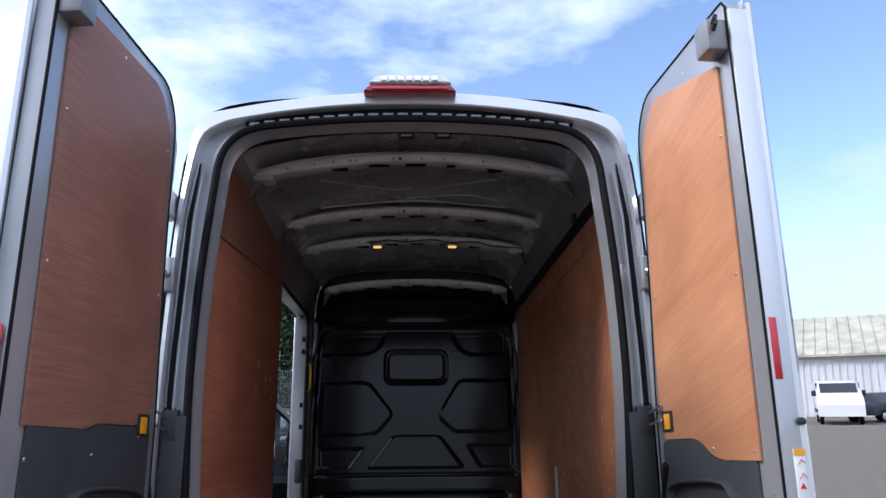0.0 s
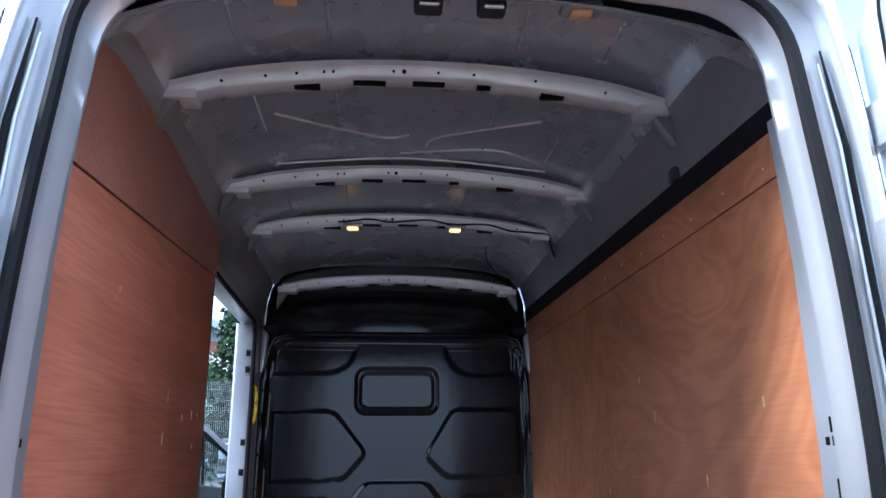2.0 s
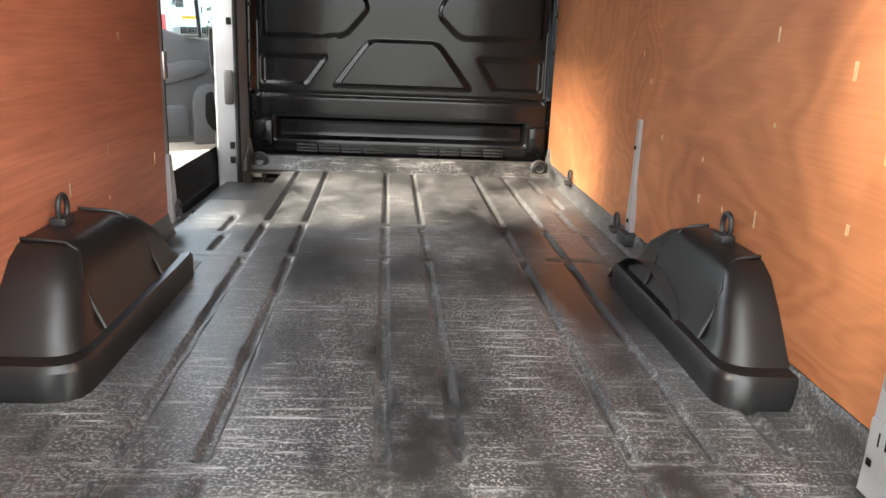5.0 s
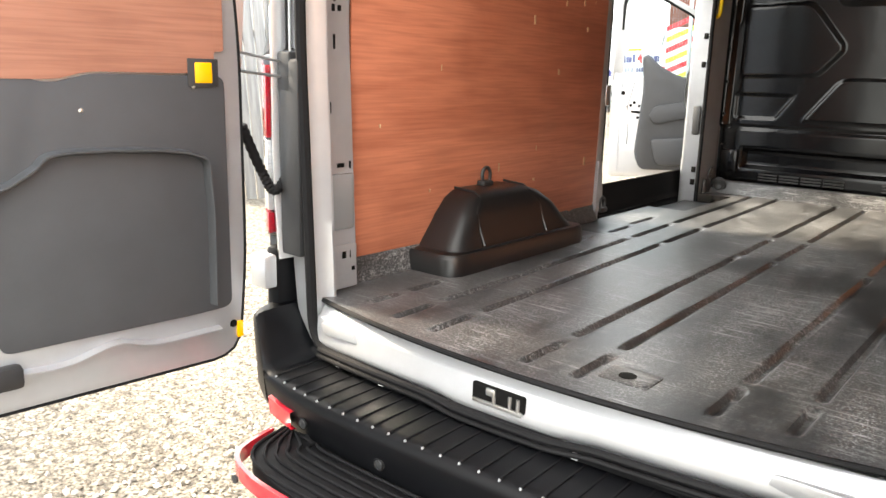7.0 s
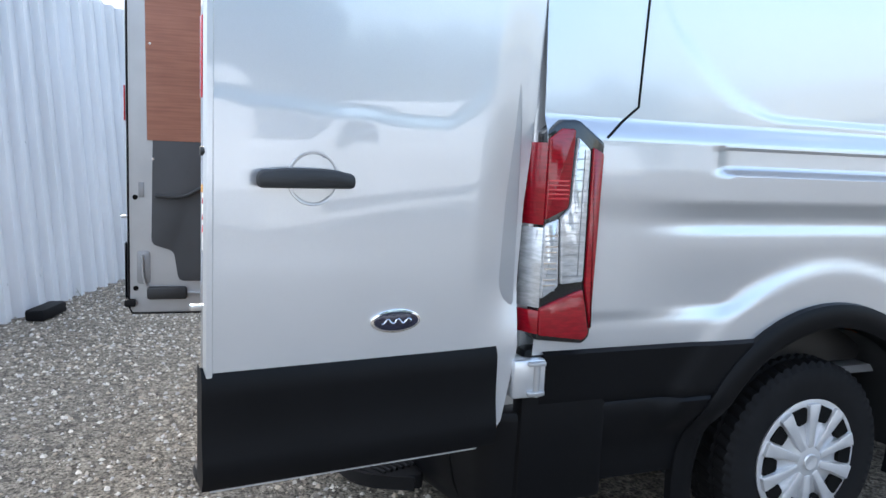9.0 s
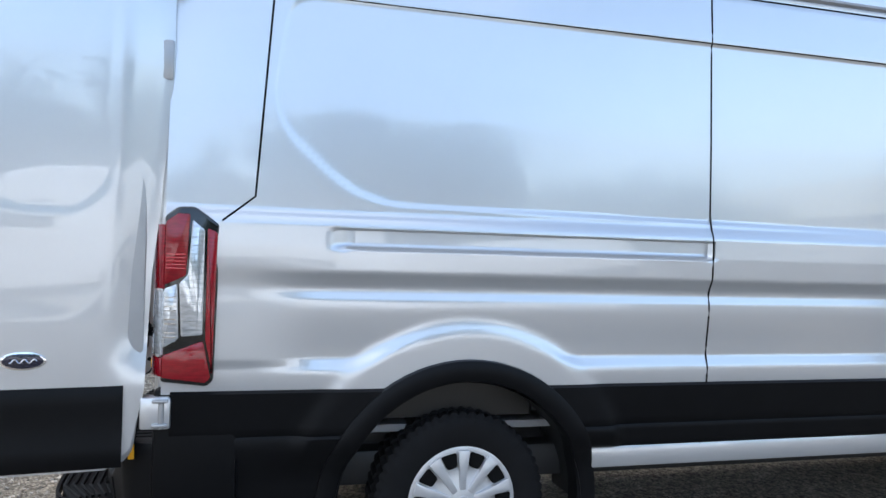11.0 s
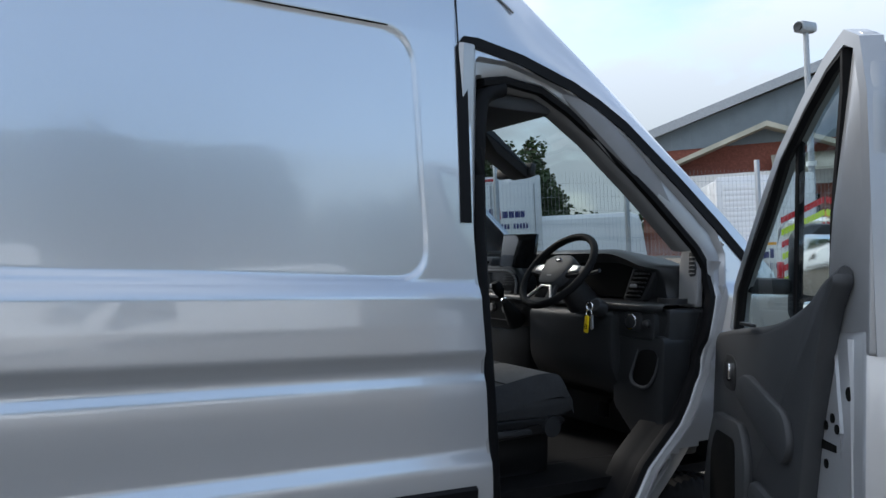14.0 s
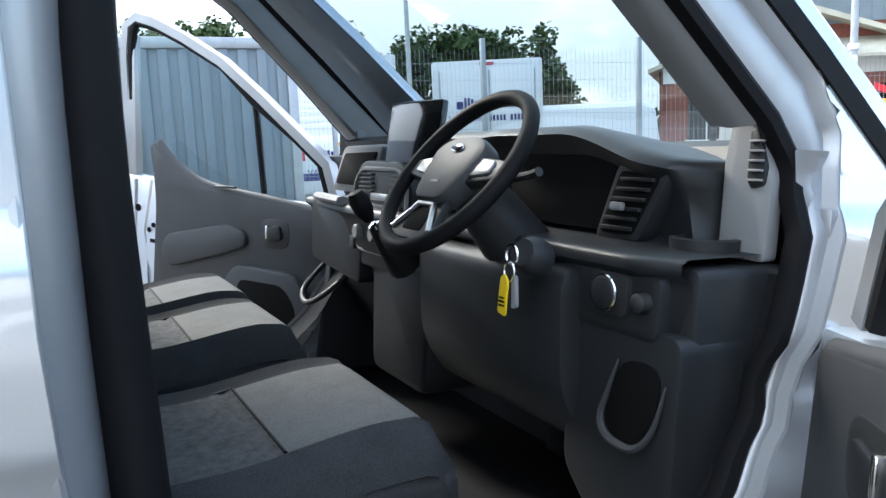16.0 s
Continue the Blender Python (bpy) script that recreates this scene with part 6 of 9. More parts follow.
def aperture_trim(s):
    """Silver flange and black seal round a cab door opening."""
    pts = resample(APERTURE, 130)

    def on(p, dx):
        x = body_x(p.x, p.y) + dx
        return (s * x, p.x, p.y)
    cen = Vector((4.45, 1.35))
    inner, outer = [], []
    for i in range(len(APERTURE)):
        for q in range(6):
            inner.append(Vector(APERTURE[i - 1]).lerp(Vector(APERTURE[i]), q / 6))
            outer.append(Vector(BODY_CUT[i - 1]).lerp(Vector(BODY_CUT[i]), q / 6))
    rows = []
    for f, d, dx in ((0, -0.010, -0.004), (0, -0.003, -0.002), (0, 0.002, -0.005), (0.15, 0.003, -0.026), (0.85, 0.002, -0.030), (1, 0.003, -0.036), (1, 0.004, -0.085)):
        ring = []
        for i, p in enumerate(outer):
            t = (outer[(i + 1) % len(outer)] - outer[i - 1]).normalized()
            nrm = Vector((t.y, -t.x))
            if nrm.dot(cen - p) < 0:
                nrm = -nrm
            ring.append(on(p.lerp(inner[i], f) + nrm * d, dx * (1.9 if p.x < 3.97 and dx < -0.03 else 1)))
        rows.append(ring)
    part("door_frame", sheet(rows, closed_u=True), M["frame"], van, "silver cab door frame")
    rows = []
    for d, dx in ((0.002, -0.035), (0.012, -0.03), (0.028, -0.036), (0.032, -0.055), (0.026, -0.068)):
        ring = []
        for i, p in enumerate(pts):
            t = (pts[(i + 1) % len(pts)] - pts[i - 1]).normalized()
            nrm = Vector((t.y, -t.x))
            if nrm.dot(cen - p) < 0:
                nrm = -nrm
            ring.append(on(p + nrm * d, dx - (0.075 if p.x < 3.97 else 0)))
        rows.append(ring)
    part("door_seal", sheet(rows, closed_u=True), M["rubber"], van, "black rubber door seal")
    rows = []
    for d, dx in ((0.022, -0.058), (0.034, -0.072), (0.038, -0.11), (0.030, -0.16)):
        ring = []
        for i, p in enumerate(pts):
            if p.y < 1.56 or p.x < 4.02:
                continue
            t = (pts[(i + 1) % len(pts)] - pts[i - 1]).normalized()
            nrm = Vector((t.y, -t.x))
            if nrm.dot(cen - p) < 0:
                nrm = -nrm
            ring.append(on(p + nrm * d, dx))
        rows.append(ring)
    part("pillar_cover", sheet(rows), M["gtrim"], van, "grey trim along the door opening")
    # outer black strip at the head of the door opening
    line = [(3.893, 1.62), (3.882, 2.185), (3.90, 2.208)] + CAB_EDGE[1:-1]
    part("drip_seal", tube([(s * (body_x(y, z) + 0.002), y, z) for y, z in line], 0.027, 4, flat=(1, 0.3), up=(s, 0, 0)), M["rubber"], van, "black drip seal over the door")
    # B post below the seal, hinge pillar, sill and step
    rows = []
    for z in (0.50, 0.70, 0.85, 1.0, 1.15, 1.3, 1.45, 1.6, 1.8, 2.0, 2.2):
        f = table(z, [(0.5, 0.085), (0.97, 0.046), (1.30, 0.020), (1.60, 0.004), (2.2, 0.0)])
        rows.append([(s * x, y + f * k, z) for x, y, k in ((0.965, 3.872, 0), (0.975, 3.885, 0), (0.972, 3.915, 0.6), (0.966, 3.930, 1), (0.935, 3.955, 1), (0.905, 3.975, 1), (0.86, 3.970, 1), (0.86, 3.88, 0))])
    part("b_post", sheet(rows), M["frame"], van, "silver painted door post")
    part("post_seal", tube(smooth_line([(s * 0.895, 4.085, 0.55), (s * 0.895, 4.052, 0.98), (s * 0.895, 4.018, 1.32), (s * 0.892, 3.996, 1.6), (s * 0.888, 3.992, 1.95), (s * 0.878, 4.02, 2.06), (s * 0.868, 4.10, 2.10)], 4), 0.033, 10), M["rubber"], van, "black rubber post seal")
    for i in range(14):
        part("weld_dimple", lathe([(0.006, 0), (0.004, 0.002), (0, 0.002)], 8, m=pose(s * 0.972, 3.905, 0.62 + i * 0.105, 0, 90 * s, 0)), M["frame"], van)
    part("striker", tube([(s * 0.935, 3.945, 1.065), (s * 0.945, 3.985, 1.065), (s * 0.945, 3.985, 1.092), (s * 0.935, 3.945, 1.092)], 0.0045, 8), M["steel"], van)
    pil = [(5.075, 1.52), (5.085, 1.48), (5.09, 1.42), (5.105, 1.36), (5.085, 1.28), (5.06, 1.20), (5.075, 1.14), (5.05, 1.06), (4.99, 0.92), (4.90, 0.79), (4.78, 0.66), (4.72, 0.60)]
    step = [0.0, 0.010, 0.002, 0.014, 0.016, 0.002, 0.012, 0.004, 0.0, 0.0, 0.0, 0.0]
    part("hinge_pillar", sheet([[(s * (0.978 - dx - k * e), y + o, z) for (y, z), e in zip(smooth_line([Vector(p) for p in pil], 3), smooth_steps(step, 3))] for o, dx, k in ((-0.062, 0.014, 0.3), (-0.05, 0.002, 1), (-0.02, 0.0, 1.4), (0.01, 0.006, 1.0), (0.03, 0.03, 0), (0.05, 0.06, 0))]), M["frame"], van, "silver pressed door hinge pillar")
    part("pillar_bore", lathe([(0.022, 0), (0.022, 0.006), (0.014, 0.008), (0, 0.002)], 20, m=pose(s * 0.968, 5.068, 1.29, 0, 90 * s, 0)), M["dark"], van)
    for z in (1.40, 0.98):
        part("cab_hinge", box(min(s * .96, s * 1.005), max(s * .96, s * 1.005), 5.06, 5.12, z - 0.03, z + 0.03, 0.012), M["frame"], van)
    part("cab_step", box(min(s * .62, s * .97), max(s * .62, s * .97), 4.02, 4.66, 0.44, 0.50, 0.01), M["plastic"], van)
    part("step_riser", box(min(s * .60, s * .64), max(s * .60, s * .64), 4.02, 4.90, 0.44, 0.70, 0.01), M["plastic"], van)
    rows = []
    for d, dx in ((0.012, -0.045), (0.026, -0.060), (0.022, -0.075), (0.028, -0.090), (0.024, -0.105), (0.030, -0.120), (0.026, -0.20)):
        ring = []
        for i, p in enumerate(pts):
            if p.y > 1.34 or p.x < 4.06:
                continue
            t = (pts[(i + 1) % len(pts)] - pts[i - 1]).normalized()
            nrm = Vector((t.y, -t.x))
            if nrm.dot(cen - p) < 0:
                nrm = -nrm
            ring.append(on(p + nrm * d, dx))
        rows.append(ring)
    part("sill_cover", sheet(rows), M["rubber"], van, "black ribbed sill cover")
    # grey trim inside the windscreen pillar
    ap = [(s * 0.803, 4.16, 2.295), (s * 0.833, 4.34, 2.180), (s * 0.863, 4.58, 1.990), (s * 0.883, 4.88, 1.730), (s * 0.903, 5.14, 1.510), (s * 0.913, 5.28, 1.405)]
    part("pillar_trim", tube(smooth_line(ap, 6), 0.045, 8, flat=(0.8, 1.2)), M["gtrim"], van, "grey pillar trim")

    edge = rounded([(0.835, 1.335), (0.932, 1.335), (0.936, 1.47), (0.906, 1.56), (0.870, 1.61), (0.850, 1.57), (0.838, 1.50)], 0.01, 3)
    part("pillar_panel", prism([(s * x, z) for x, z in edge], "y", 4.998, 5.03, 0.004), M["gtrim"], van, "light grey pillar panel")
    edge = rounded([(0.900, 1.455), (0.926, 1.462), (0.929, 1.49), (0.908, 1.555), (0.894, 1.553), (0.892, 1.47)], 0.006, 3)
    v = part("pillar_vent", prism([(s * x, z) for x, z in edge], "y", 4.992, 5.002, 0.002), M["plastic"], van, "small side window vent")
    for i in range(5):
        part("vent_slat", box(min(s * .894, s * .924), max(s * .894, s * .924), 4.988, 4.994, 1.468 + i * 0.016, 1.472 + i * 0.016, 0.001), M["gtrim"], v)


aperture_trim(1)
aperture_trim(-1)


def cab_shell():
    part("cab_floor", box(-0.86, 0.86, 3.80, 5.25, 0.66, 0.70, 0.0), M["rubber"], van, "black rubber cab floor")
    part("kick_panel", prism(rounded([(4.86, 0.62), (5.25, 0.62), (5.30, 1.30), (4.93, 1.30), (4.90, 0.98)], 0.03, 3), "x", -0.945, -0.895, 0.008), M["plastic"], van, "black footwell side panel")
    part("firewall", prism([(5.20, 0.66), (5.30, 0.66), (5.38, 1.48), (5.26, 1.48)], "x", -0.88, 0.88, 0.005), M["plastic"], van)
    rows = [[(x, y, table(y, [(3.78, 2.30), (4.1, 2.30), (4.42, 2.20)]) - 0.10 * (abs(x) / 0.85) ** 3) for x in [-0.86 + 0.1075 * i for i in range(17)]] for y in (3.78, 3.95, 4.1, 4.25, 4.40)]
    part("headlining", sheet(rows), M["card"], van, "grey cab headlining")
    part("overhead_shelf", box(-0.82, 0.82, 4.05, 4.36, 2.04, 2.10, 0.02), M["card"], van)
    for s in (-1, 1):
        v = part("sun_visor", box(-0.21, 0.21, -0.012, 0.012, -0.16, 0.0, 0.010, m=pose(s * 0.46, 4.40, 2.125, -80, 0, 0)), M["dash"], van, "dark folded-down sun visor")
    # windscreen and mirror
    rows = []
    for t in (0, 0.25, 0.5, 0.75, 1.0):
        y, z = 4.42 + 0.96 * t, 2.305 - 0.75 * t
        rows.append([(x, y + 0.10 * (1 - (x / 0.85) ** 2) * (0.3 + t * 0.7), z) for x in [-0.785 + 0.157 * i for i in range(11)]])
    ws = part("windscreen", sheet(rows), M["screenglass"], van, "windscreen glass, tinted deeper to dim the outside")
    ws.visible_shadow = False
    m = part("rear_view_mirror", box(-0.12, 0.12, -0.02, 0.02, -0.035, 0.035, 0.015, m=pose(-0.05, 4.80, 1.955, -12, 0, 12)), M["plastic"], van, "black interior mirror")
    part("sensor_housing", prism(rounded([(4.60, 2.13), (4.86, 1.93), (4.80, 1.91), (4.62, 2.02), (4.54, 2.12)], 0.015, 3), "x", -0.09, 0.05, 0.012), M["plastic"], m)


cab_shell()


def dashboard():
    d = new("dashboard")
    d.parent = van
    tagged(d, "charcoal moulded dashboard")
    rows = []
    for i in range(75):
        x = -0.93 + 1.86 * i / 74
        dr = ramp(x, 0.10, 0.30) * (1 - ramp(x, 0.72, 0.84))      # instrument hood
        ce = ramp(x, -0.42, -0.34) * (1 - ramp(x, 0.02, 0.10))     # centre stack
        en = ramp(abs(x), 0.80, 0.90)
        y0 = 4.80 + 0.04 * ramp(-x, 0.3, 0.9) + 0.03 * ramp(x, 0.84, 0.94)
        zt = 1.500 + 0.068 * (1 - ramp(x, 0.52, 0.84))
        yb = 0.14 * ramp(x, 0.815, 0.845)
        rows.append([(x, 5.36, 1.46), (x, 5.18, zt - 0.03), (x, y0 + yb + 0.19 - 0.05 * dr, zt), (x, y0 + yb + 0.155 - 0.06 * dr, zt - 0.006), (x, y0 + yb + 0.14 - 0.06 * dr, zt - 0.02), (x, y0 + yb + 0.15, zt - 0.05 - 0.02 * dr), (x, y0 + yb + 0.17, 1.362),
                     (x, y0 + yb + 0.15, 1.350), (x, y0 + 0.0, 1.346), (x, y0 - 0.012, 1.338), (x, y0 - 0.012, 1.322), (x, y0 + 0.006, 1.312), (x, y0 + 0.012, 1.295), (x, y0 + 0.02, 1.215), (x, y0 + 0.05, 1.18), (x, y0 + 0.10, 1.06), (x, y0 + 0.20, 0.90), (x, y0 + 0.34, 0.88)])
    part("dash_body", sheet(rows), M["dash"], d, smooth=60)
    # light ledge on the passenger's side
    part("dash_ledge", tube(smooth_line([(-0.88, 4.86, 1.352), (-0.7, 4.82, 1.355), (-0.48, 4.80, 1.355)], 6), 0.022, 8, flat=(1, 0.7)), M["gtrim"], d, "grey dash ledge")
    # cubby: surround, and a black plate for the shade in its hollow
    c = part("cubby_bezel", prism(rounded([(-0.835, 1.375), (-0.50, 1.375), (-0.385, 1.535), (-0.72, 1.53)], 0.03, 4), "y", 4.895, 5.0, 0.008), M["gtrim"], d, "grey cubby surround")
    part("cubby_shade", prism(rounded([(-0.785, 1.40), (-0.517, 1.40), (-0.42, 1.512), (-0.695, 1.506)], 0.02, 4), "y", 4.888, 4.91, 0.002), M["dark"], c)
    # centre stack
    st = part("centre_console", prism(rounded([(-0.34, 1.25), (0.02, 1.25), (0.06, 1.50), (-0.02, 1.57), (-0.30, 1.57), (-0.37, 1.50)], 0.04, 4), "y", 4.785, 4.90, 0.012), M["dash"], d)
    part("stack_bezel", tube([(x, 4.782, z) for x, z in resample(rounded([(-0.325, 1.30), (0.01, 1.30), (0.035, 1.50), (-0.02, 1.545), (-0.29, 1.545), (-0.345, 1.49)], 0.04, 5), 60)], 0.007, 6, True, up=(0, 1, 0)), M["gtrim"], st, "grey bezel")
    for i in range(5):
        for x in (-0.30, -0.07):
            part("air_slat", box(x, x + 0.10, 4.775, 4.79, 1.475 + i * 0.013, 1.480 + i * 0.013, 0.001), M["plastic"], st)
    part("radio_strip", box(-0.20, -0.08, 4.772, 4.788, 1.455, 1.475, 0.003), M["steel"], st)
    part("switch_panel", box(-0.31, 0.0, 4.774, 4.788, 1.395, 1.445, 0.006), M["plastic"], st)
    for x in (-0.27, -0.15, -0.03):
        part("control_knob", lathe([(0.024, 0), (0.022, 0.02), (0.018, 0.024), (0, 0.024)], 20, m=pose(x, 4.775, 1.355, 90, 0, 0)), M["gtrim"], st)
    stack_move = Matrix.Translation((-0.10, 0.045, -0.085))
    st.matrix_basis = stack_move
    scr = part("touch_screen", box(-0.125, 0.125, -0.012, 0.012, -0.088, 0.088, 0.010, m=pose(-0.110, 4.868, 1.562, -8, 0, 8)), M["screen"], van, "black upright touch screen")
    # gear lever
    g = part("gear_lever", tube([(-0.02, 4.80, 1.22), (0.015, 4.73, 1.28), (0.022, 4.69, 1.325)], [0.05, 0.03, 0.014], 12), M["dash"], van, "black gear lever with gaiter")
    part("gear_knob", lathe([(0.0, 0.045), (0.018, 0.042), (0.027, 0.02), (0.024, -0.012), (0.012, -0.04)], 16, m=pose(0.026, 4.66, 1.37, 30, 0, 0)), M["rubber"], g)
    part("gear_collar", lathe([(0.016, 0), (0.017, 0.012), (0.012, 0.016)], 16, m=pose(0.022, 4.70, 1.317, 40, 0, 0)), M["chrome"], g)
    # instruments, their recess's shade put on as a dark plate, and stalks
    part("instrument_shade", prism(rounded([(0.28, 1.36), (0.63, 1.36), (0.70, 1.45), (0.66, 1.53), (0.34, 1.54), (0.27, 1.48)], 0.04, 4), "y", 4.935, 4.955, 0.003), M["dark"], d)
    part("small_switch", box(0.10, 0.15, 4.90, 4.92, 1.50, 1.515, 0.003), M["plastic"], d)
    # driver's vent, a dark plate behind the slats as painted shade
    ve = part("dash_vent", prism(rounded([(0.592, 1.347), (0.715, 1.347), (0.790, 1.480), (0.655, 1.494)], 0.018, 3), "y", 4.922, 4.99, 0.006), M["plastic"], d, "black slatted air vent")
    part("vent_shade", prism(rounded([(0.612, 1.360), (0.702, 1.360), (0.768, 1.470), (0.667, 1.480)], 0.012, 3), "y", 4.918, 4.93, 0.001), M["dark"], ve)
    for i in range(6):
        part("vent_slat", box(0.622 + i * 0.0105, 0.706 + i * 0.0105, 4.908, 4.926, 1.368 + i * 0.0185, 1.375 + i * 0.0185, 0.002), M["dash"], ve)
    part("vent_tab", box(0.660, 0.694, 4.898, 4.91, 1.405, 1.421, 0.004), M["ptrim"], ve)
    part("cup_holder", lathe([(0.058, 0), (0.060, 0.022), (0.050, 0.024), (0.048, 0.004), (0, 0.004)], 28, m=pose(0.835, 4.965, 1.345)), M["plastic"], d, "black round cup holder")
    # light switch
    ls = part("light_switch", prism(rrect(0.745, 0.835, 1.237, 1.312, 0.018), "y", 4.795, 4.86, 0.004), M["plastic"], d, "rotary headlamp switch")
    part("switch_dial", lathe([(0.028, 0), (0.028, 0.010), (0.024, 0.013), (0, 0.013)], 24, m=pose(0.785, 4.795, 1.275, 90, 0, 0)), M["dash"], ls)
    part("switch_ring", tube([(0.785 + 0.030 * math.cos(a), 4.788, 1.275 + 0.030 * math.sin(a)) for a in [2 * math.pi * i / 28 for i in range(28)]], 0.0028, 6, True, up=(0, 1, 0)), M["chrome"], ls)
    part("mirror_switch", lathe([(0.018, 0), (0.016, 0.022), (0.008, 0.028), (0, 0.028)], 14, m=pose(0.867, 4.81, 1.27, 90, 0, 0)), M["plastic"], d)
    part("upper_knee_panel", prism(rounded([(0.64, 1.205), (0.895, 1.205), (0.90, 1.318), (0.64, 1.318)], 0.02, 3), "y", 4.806, 4.87, 0.012), M["dash"], d)
    part("end_panel", prism(rounded([(0.86, 0.80), (0.925, 0.80), (0.945, 1.332), (0.86, 1.332)], 0.02, 3), "y", 4.842, 5.08, 0.012), M["dash"], d)
    # open pocket: moulded rim round a plate coloured as the hollow's shade
    rim = rounded([(0.818, 1.170), (0.782, 1.055), (0.800, 1.026), (0.862, 1.024), (0.900, 1.068), (0.912, 1.170)], [.04, .02, .02, .03, .03, .04], 4)
    lip = smooth_line([(0.812, 4.806, 1.165), (0.790, 4.803, 1.10), (0.778, 4.801, 1.055), (0.800, 4.800, 1.026), (0.862, 4.800, 1.024), (0.903, 4.801, 1.068), (0.922, 4.806, 1.145)], 6)
    part("pocket_lip", tube(lip, [0.002 + 0.006 * math.sin(math.pi * i / (len(lip) - 1)) for i in range(len(lip))], 8, up=(0, 1, 0)), M["card"], d, "moulded open pocket rim")
    part("pocket_shade", prism(rim, "y", 4.806, 4.842, 0.001), M["dark"], d)
    part("pocket_shell", prism(rounded([(0.66, 0.93), (0.80, 0.80), (0.935, 0.78), (0.945, 1.225), (0.66, 1.225)], 0.03, 4), "y", 4.812, 4.96, 0.012), M["dash"], d)
    part("lower_side_panel", prism(rounded([(0.80, 0.80), (0.90, 0.74), (0.915, 1.26), (0.88, 1.26)], 0.03, 4), "y", 4.88, 5.05, 0.015), M["dash"], d)
    part("knee_bolster", prism(rounded([(4.76, 1.30), (4.86, 1.32), (5.0, 0.97), (4.86, 0.94), (4.77, 1.06)], [.05, .03, .05, .08, .06], 5), "x", 0.12, 0.70, 0.03), M["dash"], d, "dark knee panel")
    part("glove_box", prism(rounded([(-0.86, 1.13), (-0.40, 1.10), (-0.38, 1.34), (-0.86, 1.35)], 0.03, 4), "y", 4.825, 4.90, 0.012), M["dash"], d)
    part("glove_latch", box(-0.46, -0.42, 4.815, 4.83, 1.21, 1.25, 0.004), M["plastic"], d)
    part("console", prism(rounded([(-0.33, 0.86), (0.03, 0.86), (0.04, 1.28), (-0.34, 1.28)], 0.05, 4), "y", 4.84, 5.1, 0.02), M["dash"], d)
    part("bottle_holder", tube(smooth_line([(-0.88, 4.90, 1.12), (-0.86, 4.80, 1.02), (-0.78, 4.78, 0.98), (-0.70, 4.82, 1.02), (-0.66, 4.90, 1.10)], 6), 0.010, 8), M["plastic"], d)
    for x, z in ((0.36, 0.84), (0.48, 0.86), (0.62, 0.84)):
        p = part("pedal", box(x - 0.03, x + 0.03, 5.02, 5.04, z - 0.04, z + 0.03, 0.006), M["rubber"], d)
        part("pedal_arm", tube([(x, 5.04, z), (x, 5.16, z + 0.15)], 0.008, 6), M["rubber"], p)


dashboard()


